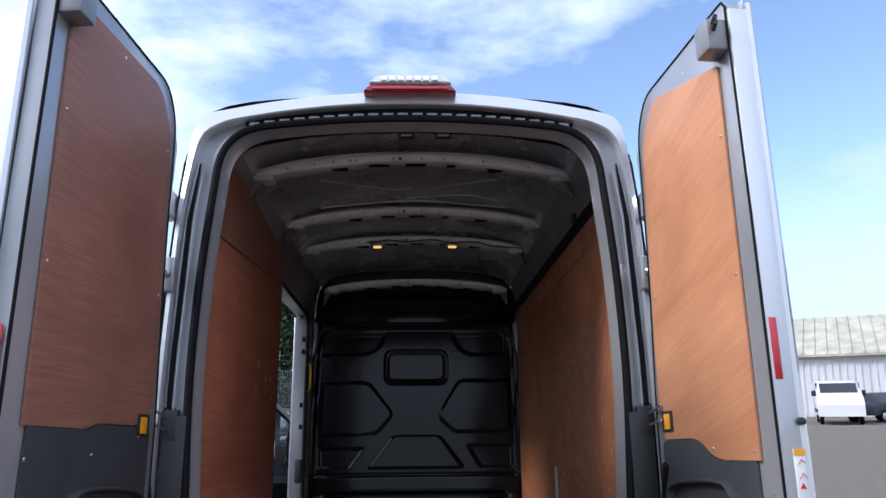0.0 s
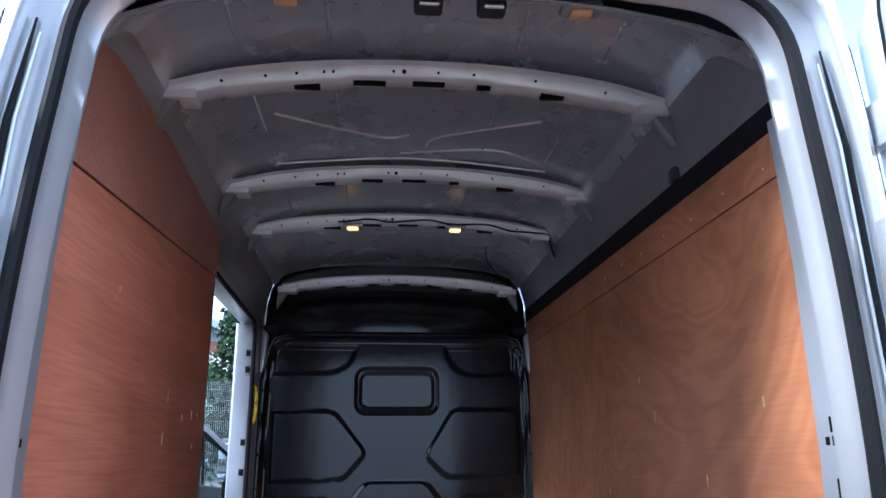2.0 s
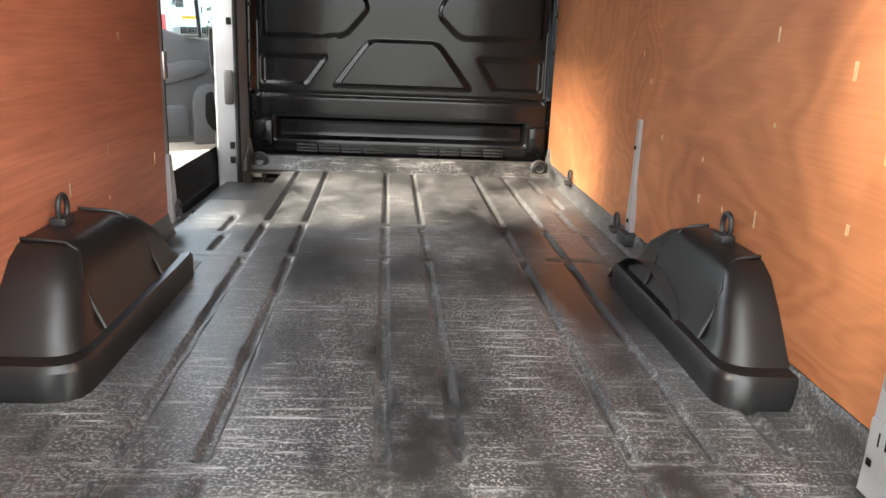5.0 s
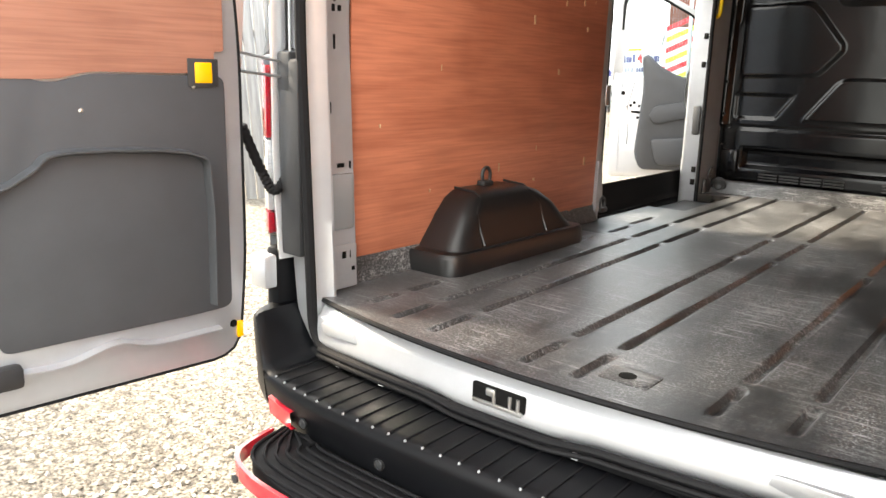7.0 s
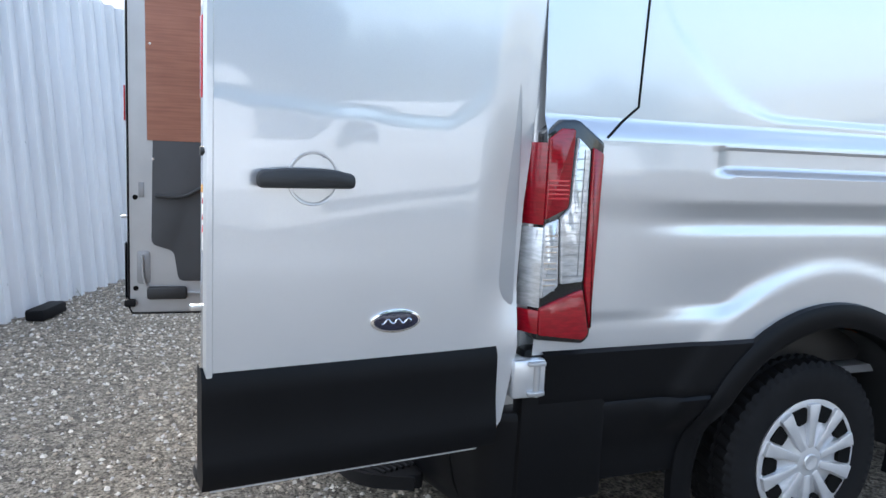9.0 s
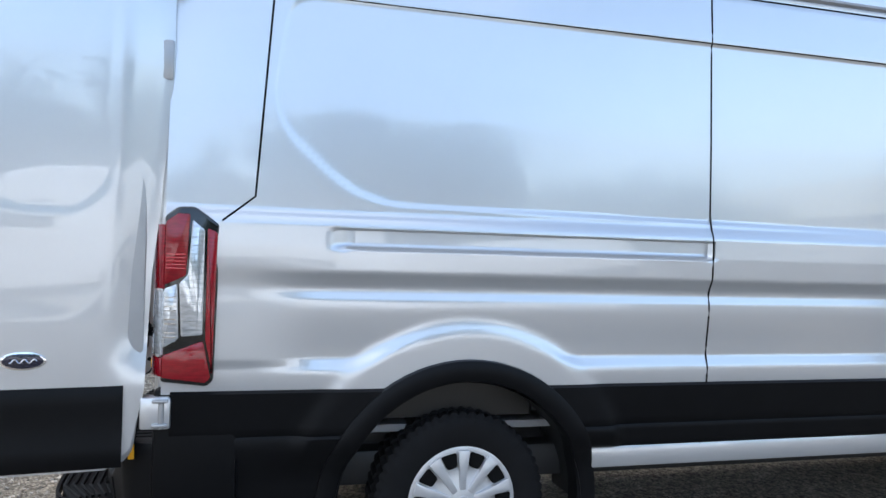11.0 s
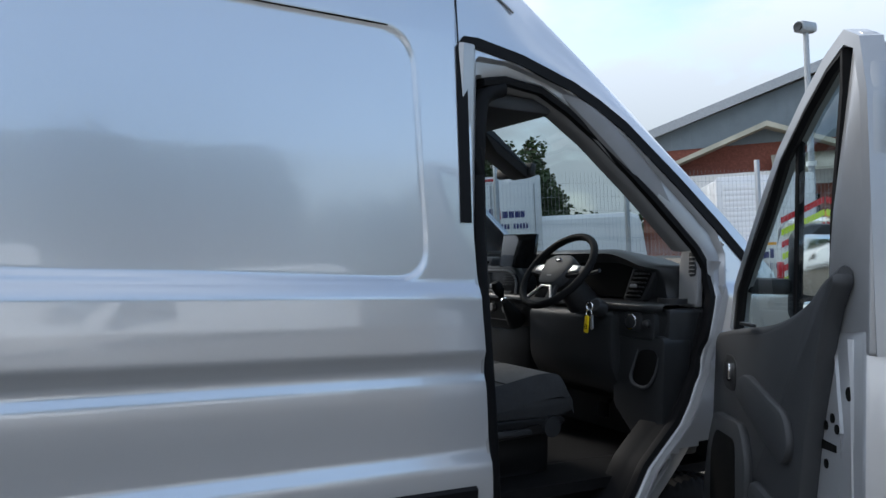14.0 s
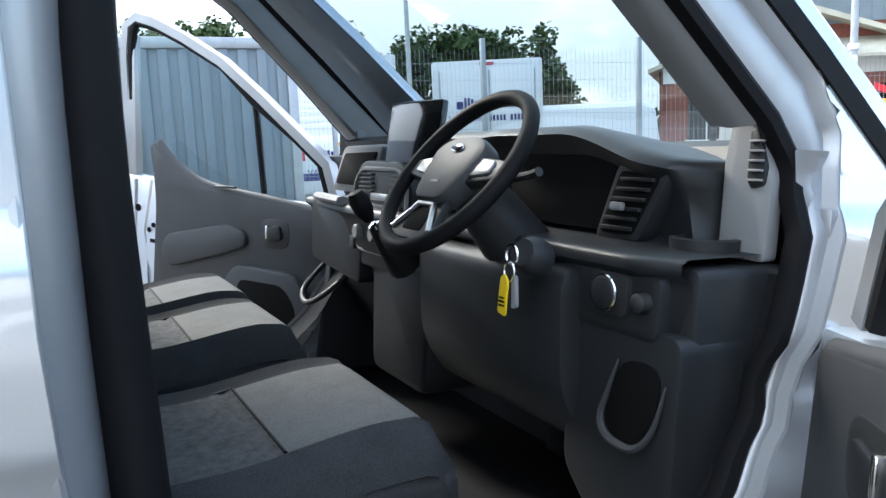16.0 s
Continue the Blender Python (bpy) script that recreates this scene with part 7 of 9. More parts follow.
def steering_wheel():
    c = Vector((0.451, 4.682, 1.471))
    m = Matrix.Translation(c) @ Matrix.Rotation(radians(51), 4, "X")   # local z points at the driver
    w = new("steering_wheel")
    w.parent = van
    tagged(w, "black leather steering wheel with silver spokes")
    ring = [(0.190 * math.cos(a), 0.190 * math.sin(a), 0.0) for a in [2 * math.pi * i / 64 for i in range(64)]]
    part("wheel_rim", tube(ring, 0.0165, 12, True, m=m), M["rubber"], w)
    pad = rounded([(-0.100, 0.045), (-0.085, -0.02), (-0.055, -0.085), (0.055, -0.085), (0.085, -0.02), (0.100, 0.045), (0.05, 0.074), (-0.05, 0.074)], 0.028, 4)
    part("airbag_pad", prism(pad, "z", -0.03, 0.022, 0.014, m=m), M["card"], w)
    for s in (-1, 1):
        part("side_spoke", prism(rounded([(s * 0.06, 0.035), (s * 0.18, 0.022), (s * 0.18, -0.018), (s * 0.06, -0.035)], 0.01, 3), "z", -0.018, 0.006, 0.006, m=m), M["plastic"], w)
        part("spoke_buttons", prism(rounded([(s * 0.082, 0.026), (s * 0.145, 0.018), (s * 0.145, -0.012), (s * 0.082, -0.02)], 0.008, 3), "z", 0.0, 0.012, 0.004, m=m), M["steel"], w)
    part("lower_spoke", prism(rounded([(-0.05, -0.06), (0.05, -0.06), (0.085, -0.17), (-0.085, -0.17)], 0.015, 3), "z", -0.018, 0.002, 0.006, m=m), M["plastic"], w, "black lower spoke")
    part("spoke_trim", tube([(-0.078, -0.150, 0.004), (-0.030, -0.090, 0.006), (0.030, -0.090, 0.006), (0.078, -0.150, 0.004)], 0.006, 6, m=m), M["steel"], w, "silver spoke trim")
    part("spoke_gap", prism(rounded([(-0.026, -0.085), (0.026, -0.085), (0.04, -0.15), (-0.04, -0.15)], 0.01, 3), "z", -0.01, 0.004, 0.001, m=m), M["dark"], w)
    ov = [(0.022 * math.cos(a), 0.038 + 0.0105 * math.sin(a)) for a in [2 * math.pi * i / 32 for i in range(32)]]
    part("oval_badge", prism(ov, "z", 0.020, 0.026, 0.002, m=m), M["chrome"], w, "chrome-ringed oval badge")
    ov = [(0.019 * math.cos(a), 0.038 + 0.008 * math.sin(a)) for a in [2 * math.pi * i / 32 for i in range(32)]]
    part("badge_centre", prism(ov, "z", 0.025, 0.028, 0.001, m=m), M["badge"], w)
    part("airbag_mark", box(-0.014, 0.014, -0.048, -0.042, 0.0215, 0.0235, m=m), M["gtrim"], w)
    part("column_shroud", tube([m @ Vector((0, 0, -0.02)), m @ Vector((0, -0.01, -0.12)), m @ Vector((0, -0.03, -0.26))], [0.045, 0.062, 0.075], 16), M["plastic"], van, "black steering column shroud")
    part("column_stalk", tube([m @ Vector((0.05, 0.02, -0.06)), m @ Vector((0.17, 0.035, -0.05)), m @ Vector((0.20, 0.04, -0.045))], [0.008, 0.008, 0.009], 8), M["plastic"], van)
    part("column_stalk", tube([m @ Vector((-0.05, 0.02, -0.06)), m @ Vector((-0.17, 0.035, -0.05)), m @ Vector((-0.20, 0.04, -0.045))], [0.008, 0.008, 0.009], 8), M["plastic"], van)
    # ignition with keys
    part("ignition_boss", lathe([(0.036, 0), (0.034, 0.035), (0.024, 0.05), (0.012, 0.05)], 24, m=pose(0.668, 4.735, 1.318, 70, 0, 18)), M["plastic"], van)
    part("ignition_ring", tube([(0.662 + 0.018 * math.cos(a), 4.683, 1.328 + 0.018 * math.sin(a)) for a in [2 * math.pi * i / 20 for i in range(20)]], 0.003, 6, True, up=(0, 1, 0)), M["chrome"], van)


steering_wheel()
k = thing("key_tag", VAN, "yellow plastic key tag hanging from the ignition", "key tag")
part("split_ring", tube([(0.672 + 0.016 * math.cos(a), 4.672, 1.300 + 0.018 * math.sin(a)) for a in [2 * math.pi * i / 24 for i in range(24)]], 0.002, 6, True, up=(0, 1, 0)), M["chrome"], k)
part("tag", prism(rounded([(0.648, 1.225), (0.674, 1.22), (0.680, 1.285), (0.668, 1.297), (0.656, 1.288)], 0.006, 3), "y", 4.664, 4.668, 0.001), M["yellow"], k, "yellow tag with scribbled lines")
for i, z in enumerate((1.245, 1.238, 1.252)):
    part("scribble", box(0.654 + 0.002 * i, 0.672, 4.6615, 4.6645, z, z + 0.0025), M["dark"], k)
part("fob", prism(rounded([(0.680, 1.235), (0.695, 1.24), (0.690, 1.295), (0.678, 1.295)], 0.005, 3), "y", 4.672, 4.680, 0.002), M["gtrim"], k, "pale fob")


def seat(x0, x1, z, belt=False, double=False):
    st = new("seat")
    st.parent = van
    tagged(st, "dark grey cloth cab seat")
    nx, ny = 26, 26
    w = x1 - x0

    def cushion_top(u, v):
        edge = min(u, 1 - u)
        bol = 0.015 * (1 - ramp(abs(edge - 0.07), 0.02, 0.08))
        zz = z - 0.03 + bol * (1 - ramp(v, 0.75, 1.0)) - 0.09 * (1 - ramp(edge, -0.02, 0.06)) - 0.075 * ramp(v, 0.88, 1.0) ** 2 + 0.025 * ramp(v, 0.3, 0.8) - 0.035 * (1 - v)
        zz -= 0.008 * (1 - ramp(abs(v - 0.46), 0.0, 0.018)) * ramp(edge, 0.10, 0.14) + 0.008 * (1 - ramp(abs(edge - 0.125), 0, 0.018))
        return (x0 + w * u, 4.00 + 0.545 * v, zz)

    rows = [[cushion_top(i / nx, j / ny) for i in range(nx + 1)] for j in range(ny + 1)]
    bm = sheet(rows)
    part("cushion", bm, M["fabric"], st, "dark grey cloth cushion")
    part("cushion_side", prism(rounded([(4.0, z - 0.165), (4.47, z - 0.165), (4.55, z - 0.145), (4.548, z - 0.085), (4.0, z - 0.085)], [.02, .06, .04, .03, .02], 4), "x", x0 + 0.002, x1 - 0.002, 0.02), M["fabric"], st)
    lift = Vector((0, 0, 0.0025))
    def insert(v0, v1, k):
        return sheet([[Vector(cushion_top(0.135 + 0.73 * i / 16, v0 + (v1 - v0) * j / k)) + lift for i in range(17)] for j in range(k + 1)])
    for side in (0.128, 0.872):
        part("seam", tube([Vector(cushion_top(side, 0.06 + 0.86 * j / 20)) + lift for j in range(21)], 0.004, 6), M["rubber"], st)
    part("seam", tube([Vector(cushion_top(0.14 + 0.72 * j / 12, 0.50)) + lift for j in range(13)], 0.003, 6), M["rubber"], st)
    part("cushion_insert", insert(0.05, 0.495, 16), M["fabric_p"], st, "dotted cloth insert")
    part("cushion_front", insert(0.505, 0.93, 16), M["fabric_f"], st, "plain grey cloth front insert")
    back = rounded([(3.82, z - 0.05), (4.02, z - 0.05), (3.93, z + 0.62), (3.81, z + 0.62)], [.03, .06, .05, .03], 4)
    part("backrest", prism(back, "x", x0 + 0.01, x1 - 0.01, 0.04), M["fabric"], st)
    part("headrest", box((x0 + x1) / 2 - 0.13, (x0 + x1) / 2 + 0.13, 3.82, 3.92, z + 0.65, z + 0.85, 0.04), M["fabric"], st)
    part("seat_base", box(x0 + 0.04, x1 - 0.04, 4.02, 4.46, 0.70, z - 0.15, 0.02), M["arch"], st)
    if belt:
        part("side_valance", prism(rounded([(4.0, 0.84), (4.44, 0.86), (4.50, 0.90), (4.48, z - 0.155), (4.0, z - 0.155)], 0.04, 4), "x", x1 - 0.04, x1 + 0.015, 0.012), M["arch"], st)
        part("height_lever", box(x1 + 0.015, x1 + 0.04, 4.14, 4.32, 0.865, 0.888, 0.008), M["plastic"], st)
        part("recline_knob", lathe([(0.04, 0), (0.038, 0.02), (0, 0.022)], 18, m=pose(x1 + 0.01, 4.42, 0.885, 0, 90, 0)), M["plastic"], st)


seat(0.250, 0.745, 1.075, belt=True)
seat(-0.475, -0.03, 1.075)
seat(-0.92, -0.48, 1.085)
part("seat_pedestal_rail", box(-0.85, 0.70, 4.05, 4.40, 0.69, 0.74, 0.01), M["plastic"], van)


def cab_door(s, angle):
    """Modelled shut: u runs back from the hinge line, swung open round it."""
    root = new("cab_door")
    root.parent = van
    tagged(root, "open cab door with dark grey inner trim")
    root.matrix_basis = Matrix.Translation((s * 1.0, 5.06, 0.0 if s > 0 else 0.04)) @ Matrix.Rotation(radians(angle * s), 4, "Z") @ Matrix.Diagonal((s, -1, 1, 1)) @ Matrix.Translation((0.045, 0, 0))
    # local: x = outwards (0 to 0.05 is the shell, negative is the cab side), y = u, z
    low = rounded([(0.0, 1.22), (0.0, 0.95), (0.10, 0.77), (0.30, 0.60), (0.40, 0.52), (1.27, 0.52), (1.27, 1.36), (0.75, 1.295), (0.02, 1.245)], [.03, .06, .08, .06, .05, .05, .02, .05, .02], 5)
    part("door_shell", prism(low, "x", -0.055, 0.03, 0.012), M["silver"], root, "silver painted door shell")
    outer = sheet([[(0.03 + 0.012 * math.sin(math.pi * min(1, (z - 0.5) / 0.9)), u, z) for z in (0.60, 0.8, 1.0, 1.15, 1.2, 1.26)] for u in (0.35, 0.6, 0.85, 1.26)])
    part("outer_skin", outer, M["silver"], root)
    # window frame
    fr = [(0.11, 1.265), (0.16, 1.42), (0.28, 1.52), (0.49, 1.69), (0.69, 1.84), (0.90, 1.95), (1.06, 2.02), (1.17, 2.05), (1.235, 2.02), (1.26, 1.9), (1.265, 1.30)]

    def lean(z):
        return -0.05 * max(0, z - 1.42)
    line = [(lean(z) - 0.01, u, z) for u, z in fr]
    part("window_frame", tube(line, 0.038, 4, flat=(0.7, 1.0), up=(1, 0, 0)), M["frame"], root, "silver window frame")
    line = [(lean(z) - 0.02, u + (0.035 if u < 0.5 else (0.0 if u < 1.2 else -0.035)), z - (0.02 if u > 0.3 else 0.0)) for u, z in fr]
    if s > 0:
        line = line[:7] + [(lean(z) - 0.02, u, z) for u, z in ((1.150, 2.02), (1.140, 1.93), (1.050, 1.62), (1.020, 1.32))]
    part("window_seal", tube(line, 0.018, 6, up=(1, 0, 0)), M["rubber"], root, "black window channel")
    post = rounded([(1.03, 1.30), (1.28, 1.30), (1.28, 1.92), (1.24, 2.04), (1.19, 2.06), (1.155, 1.93), (1.065, 1.62)], [.01, .01, .05, .03, .02, .03, .05], 4) if s > 0 else [(1.20, 1.30), (1.28, 1.30), (1.28, 1.98), (1.20, 1.98)]
    part("rear_post", prism(post, "x", -0.052, -0.012, 0.006), M["frame"], root, "silver rear edge of the window frame")
    bar = (0.50, 0.54, 1.73) if s < 0 else (0.69, 0.765, 1.87)
    part("quarter_bar", tube([(lean(1.40), bar[0], 1.29), (lean(bar[2]), bar[1], bar[2])], 0.013, 6), M["rubber"], root, "black quarter window bar")
    g = bmesh.new()
    vs = [g.verts.new((lean(z) - 0.008, u, z)) for u, z in fr]
    g.faces.new(vs)
    gl = part("window_glass", g, M["glass"], root, "tinted door glass", smooth=0)
    gl.visible_shadow = False
    # inner trim card
    if s > 0:
        top = [(1.205, 1.485), (1.150, 1.468), (1.050, 1.405), (0.90, 1.347), (0.72, 1.308), (0.40, 1.275), (0.15, 1.245)]
        card = rounded([(0.10, 0.80), (0.36, 0.59), (0.86, 0.59), (0.985, 0.82), (1.045, 1.088), (1.10, 1.236), (1.148, 1.38), (1.212, 1.46)] + top + [(0.13, 1.05)],
                       [.05, .06, .05, .10, .08, .08, .08, .02, .015, .05, .10, .10, .10, .05, .03, .05], 4)
        cap = [(-0.084, 0.17, 1.232), (-0.086, 0.42, 1.266), (-0.085, 0.72, 1.300), (-0.080, 0.90, 1.340), (-0.076, 1.05, 1.397), (-0.072, 1.15, 1.460), (-0.070, 1.20, 1.480)]
    else:
        card = rounded([(0.10, 0.80), (0.36, 0.59), (1.02, 0.59), (1.07, 0.72), (1.03, 1.25), (1.06, 1.48), (1.03, 1.505), (0.90, 1.39), (0.74, 1.32), (0.40, 1.275), (0.15, 1.245), (0.13, 1.05)],
                       [.05, .06, .05, .05, .08, .03, .03, .10, .10, .05, .03, .05], 5)
        cap = [(-0.084, 0.17, 1.232), (-0.086, 0.42, 1.268), (-0.085, 0.72, 1.312), (-0.078, 0.90, 1.385), (-0.070, 1.035, 1.492)]
    cd = part("trim_card", prism(card, "x", -0.105, -0.050, 0.016), M["card"], root, "dark grey moulded door trim")
    part("sill_cap", tube(smooth_line(cap, 8), 0.022, 10, flat=(1.1, 0.8), up=(1, 0, 0)), M["card"], cd)
    hb = part("handle_bezel", prism(rrect(0.285, 0.43, 1.075, 1.195, 0.045), "x", -0.108, -0.100, 0.004), M["plastic"], cd, "black handle surround")
    part("release_handle", prism(rounded([(0.315, 1.112), (0.385, 1.105), (0.395, 1.160), (0.325, 1.172)], 0.016, 4), "x", -0.122, -0.106, 0.006), M["dash"], hb)
    part("lock_tab", box(-0.122, -0.106, 0.385, 0.397, 1.115, 1.17, 0.003), M["chrome"], hb)
    # raised armrest block with its shadowed lower shelf, over the long bin
    arm = rounded([(0.50, 1.135), (0.60, 1.165), (0.95, 1.10), (0.985, 1.02), (0.93, 0.955), (0.62, 1.035), (0.50, 1.075)], [.03, .05, .06, .05, .05, .05, .02], 4)
    part("armrest", prism(arm, "x", -0.128, -0.098, 0.012), M["card"], cd)
    bin_out = rounded([(0.08, 0.57), (0.62, 0.57), (0.63, 0.90), (0.56, 1.0), (0.25, 0.985), (0.17, 0.87)], [.03, .03, .06, .05, .05, .10], 4)
    part("door_bin", prism(bin_out, "x", -0.135, -0.098, 0.014), M["card"], cd, "bulging door bin")
    # the bin is solid: its opening's shade is a flat black plate
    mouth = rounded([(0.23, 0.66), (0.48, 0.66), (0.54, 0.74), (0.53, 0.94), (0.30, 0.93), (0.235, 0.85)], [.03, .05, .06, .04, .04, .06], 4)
    part("bin_shade", prism(mouth, "x", -0.1375, -0.120, 0.001), M["dark"], cd, "black plate painting the shade in the door bin")
    part("door_pocket", prism(rounded([(0.64, 0.63), (0.90, 0.63), (0.96, 0.84), (0.66, 0.86)], 0.05, 4), "x", -0.135, -0.095, 0.02), M["card"], cd)
    part("window_switch", box(-0.130, -0.110, 0.55, 0.66, 1.312, 1.322, 0.003), M["plastic"], cd)
    # latch end of the door
    for u, z in ((1.095, 1.125), (1.055, 1.100), (1.122, 1.103), (1.06, 1.005)):
        part("latch_screw", lathe([(0.012, 0), (0.012, 0.003), (0, 0.004)], 12, m=pose(-0.0555, u, z, 0, -90, 0)), M["dark"], root)
    part("latch_slot", prism([(1.015, 1.075), (1.04, 1.060), (1.118, 1.062), (1.118, 1.045), (1.02, 1.036)], "x", -0.058, -0.05), M["dark"], root)
    part("end_bore", lathe([(0.017, 0), (0.017, 0.003), (0, 0.004)], 14, m=pose(-0.0555, 1.19, 1.20, 0, -90, 0)), M["dark"], root)
    part("edge_flange", tube([(-0.045, 1.20, 0.56), (-0.050, 1.205, 0.95), (-0.050, 1.20, 1.33)], 0.016, 6, flat=(1, 0.6)), M["silver"], root)
    part("edge_flange", tube([(-0.045, 1.14, 0.60), (-0.052, 1.13, 0.90), (-0.050, 1.15, 1.10), (-0.050, 1.10, 1.33)], 0.010, 6), M["silver"], root)
    # mirror outside
    mr = part("door_mirror", prism(rounded([(0.10, 1.40), (0.10, 1.70), (0.14, 1.74), (0.30, 1.74), (0.34, 1.70), (0.32, 1.40), (0.28, 1.37), (0.14, 1.37)], 0.03, 4), "y", 0.0, 0.09, 0.02, m=Matrix.Translation((0.05, 0.14, -0.08))), M["plastic"], root, "black door mirror")
    part("mirror_glass", prism(rounded([(0.12, 1.48), (0.12, 1.70), (0.31, 1.70), (0.30, 1.48)], 0.025, 4), "y", 0.088, 0.094, 0.002, m=Matrix.Translation((0.05, 0.14, -0.08))), M["chrome"], mr, "mirror glass")
    part("lower_mirror_glass", prism(rounded([(0.13, 1.40), (0.125, 1.46), (0.30, 1.46), (0.295, 1.40)], 0.02, 4), "y", 0.088, 0.094, 0.002, m=Matrix.Translation((0.05, 0.14, -0.08))), M["chrome"], mr, "small wide-angle mirror glass")
    part("mirror_arm", box(0.0, 0.16, 0.14, 0.20, 1.40, 1.46, 0.02), M["plastic"], mr)


cab_door(1, 55)
cab_door(-1, 55)


# ---- the yard ----
def corrugated_fence():
    a, b = Vector((-1.7, -2.42)), Vector((-12.5, 2.38))
    d = (b - a).normalized()
    nrm = Vector((-d.y, d.x))
    f = thing("corrugated_fence", Matrix.Identity(4), "grey corrugated steel sheet fence on gravel", "fence")
    length, pitch = (b - a).length, 0.20
    sheets = int(length / 1.0)
    for k in range(sheets):
        rows = []
        bot, top = [], []
        for i in range(41):
            s = k * 1.0 + i * 0.025
            w = 0.026 * (1 if (s % pitch) < 0.10 else (-1 if 0.124 < (s % pitch) < 0.18 else 0)) + (0.004 if k % 2 else 0)
            p = a + d * s + nrm * w
            g = ground_height(p.x, p.y)
            bot.append((p.x, p.y, g - 0.05))
            top.append((p.x, p.y, g + 2.5))
        part("fence_sheet", sheet([bot, top]), M["corr"], f, smooth=0)
        for z in (0.25, 1.25, 2.3):
            for i in range(5):
                p = a + d * (k + 0.03 + i * 0.2) + nrm * (0.026 if k % 2 else 0.022)
                part("fence_screw", lathe([(0.012, -0.01), (0.010, 0.012), (0.0, 0.014)], 6, m=Matrix.Translation((p.x, p.y, ground_height(p.x, p.y) + z)) @ Matrix.Rotation(math.atan2(nrm.y, nrm.x), 4, "Z") @ Matrix.Rotation(radians(90), 4, "Y")), M["galv"], f)
    block = thing("rubber_block", pose(-3.25, -1.55, ground_height(-3.25, -1.55), 0, 0, -24), "black rubber kerb block by the fence", "block")
    part("block_body", box(-0.16, 0.16, -0.07, 0.07, 0.0, 0.085, 0.02), M["rubber"], block)
    rnd = random.Random(8)
    for n in range(5):
        p = a + d * (1.3 + n * 1.15 + rnd.uniform(-.2, .2)) - nrm * 0.0 + nrm * 0.1
        bm = bmesh.new()
        for i in range(60):
            q = Vector((p.x + rnd.gauss(0, .10), p.y + rnd.gauss(0, .06), 0))
            g = ground_height(q.x, q.y)
            ang, h = rnd.uniform(0, 6.28), rnd.uniform(.03, .10)
            c, s = math.cos(ang), math.sin(ang)
            v = [bm.verts.new((q.x + c * .008, q.y + s * .008, g)), bm.verts.new((q.x - c * .008, q.y - s * .008, g)), bm.verts.new((q.x + s * .04, q.y - c * .04, g + h))]
            bm.faces.new(v)
        tagged(finish("weeds", bm, M["weed"], smooth=0), "small green weeds at the fence foot", "weeds", kind="stuff")


corrugated_fence()


def pebbles():
    rng = np.random.RandomState(5)
    n = 62000
    x, y = rng.uniform(-6.5, 4.6, n), rng.uniform(-3.0, 6.0, n)
    keep = ~((np.abs(x) < 0.9) & (y > 0.3)) & ~((x < -2.5) & (y > 2.5))
    x, y = x[keep], y[keep]
    n = len(x)
    r = 0.006 + 0.012 * rng.rand(n) ** 2.2
    base = np.array([(1, 0, 0), (0, 1, 0), (-1, 0, 0), (0, -1, 0), (0, 0, 1), (0.5, 0.5, 0.7), (-0.6, 0.4, 0.65)])
    faces = [(0, 1, 5), (1, 2, 6), (2, 3, 4), (3, 0, 4), (0, 5, 4), (5, 1, 6), (5, 6, 4), (6, 2, 4)]
    vs, fs = [], []
    ang = rng.rand(n) * 6.283
    sq = 0.5 + 0.5 * rng.rand(n)
    for i in range(n):
        c, s = math.cos(ang[i]), math.sin(ang[i])
        j = base * (1 + 0.35 * (rng.rand(7, 1) - 0.5))
        px = x[i] + r[i] * (j[:, 0] * c - j[:, 1] * s * sq[i])
        py = y[i] + r[i] * (j[:, 0] * s + j[:, 1] * c * sq[i])
        pz = ground_height(float(x[i]), float(y[i])) + r[i] * (j[:, 2] * 0.8)
        o = len(vs)
        vs += list(zip(px.tolist(), py.tolist(), pz.tolist()))
        fs += [(o + a, o + b, o + d) for a, b, d in faces]
    me = bpy.data.meshes.new("gravel_stones")
    me.from_pydata(vs, [], fs)
    me.materials.append(M["pebble"])
    tagged(new("gravel_stones", me), "loose grey and tan gravel stones", "gravel", kind="stuff")


def pebble_material():
    m = material("loose_stone", (0.40, 0.37, 0.33), 0.85, spec=0.25)
    nt = m.node_tree
    g, r = nt.nodes.new("ShaderNodeNewGeometry"), nt.nodes.new("ShaderNodeValToRGB")
    cr = r.color_ramp
    cr.elements[0].color, cr.elements[1].color = (0.15, 0.135, 0.12, 1), (0.72, 0.66, 0.57, 1)
    e = cr.elements.new(0.45)
    e.color = (0.44, 0.37, 0.29, 1)
    e = cr.elements.new(0.7)
    e.color = (0.42, 0.40, 0.38, 1)
    nt.links.new(g.outputs["Random Per Island"], r.inputs[0])
    nt.links.new(r.outputs[0], nt.nodes["Principled BSDF"].inputs["Base Color"])
    return m


M["pebble"] = pebble_material()
pebbles()


def on_ground(x, y, heading):
    """A pose on the yard; heading in degrees turns the thing's +y round z."""
    return pose(x, y, ground_height(x, y), 0, 0, heading)


def simple_wheel(parent, x, y, s, r=0.34):
    w = part("wheel", lathe([(0.0, -0.09), (r * .6, -0.10), (r, -0.09), (r, 0.09), (r * .62, 0.10), (r * .58, 0.075), (0.0, 0.085)], 24, m=Matrix.Translation((x, y, r)) @ Matrix.Rotation(radians(90 * s), 4, "Y")), M["tyre"], parent)
    part("wheel_cover", lathe([(r * .58, 0.088), (r * .5, 0.105), (0.0, 0.11)], 20, m=Matrix.Translation((x, y, r)) @ Matrix.Rotation(radians(90 * s), 4, "Y")), M["rim"], w)


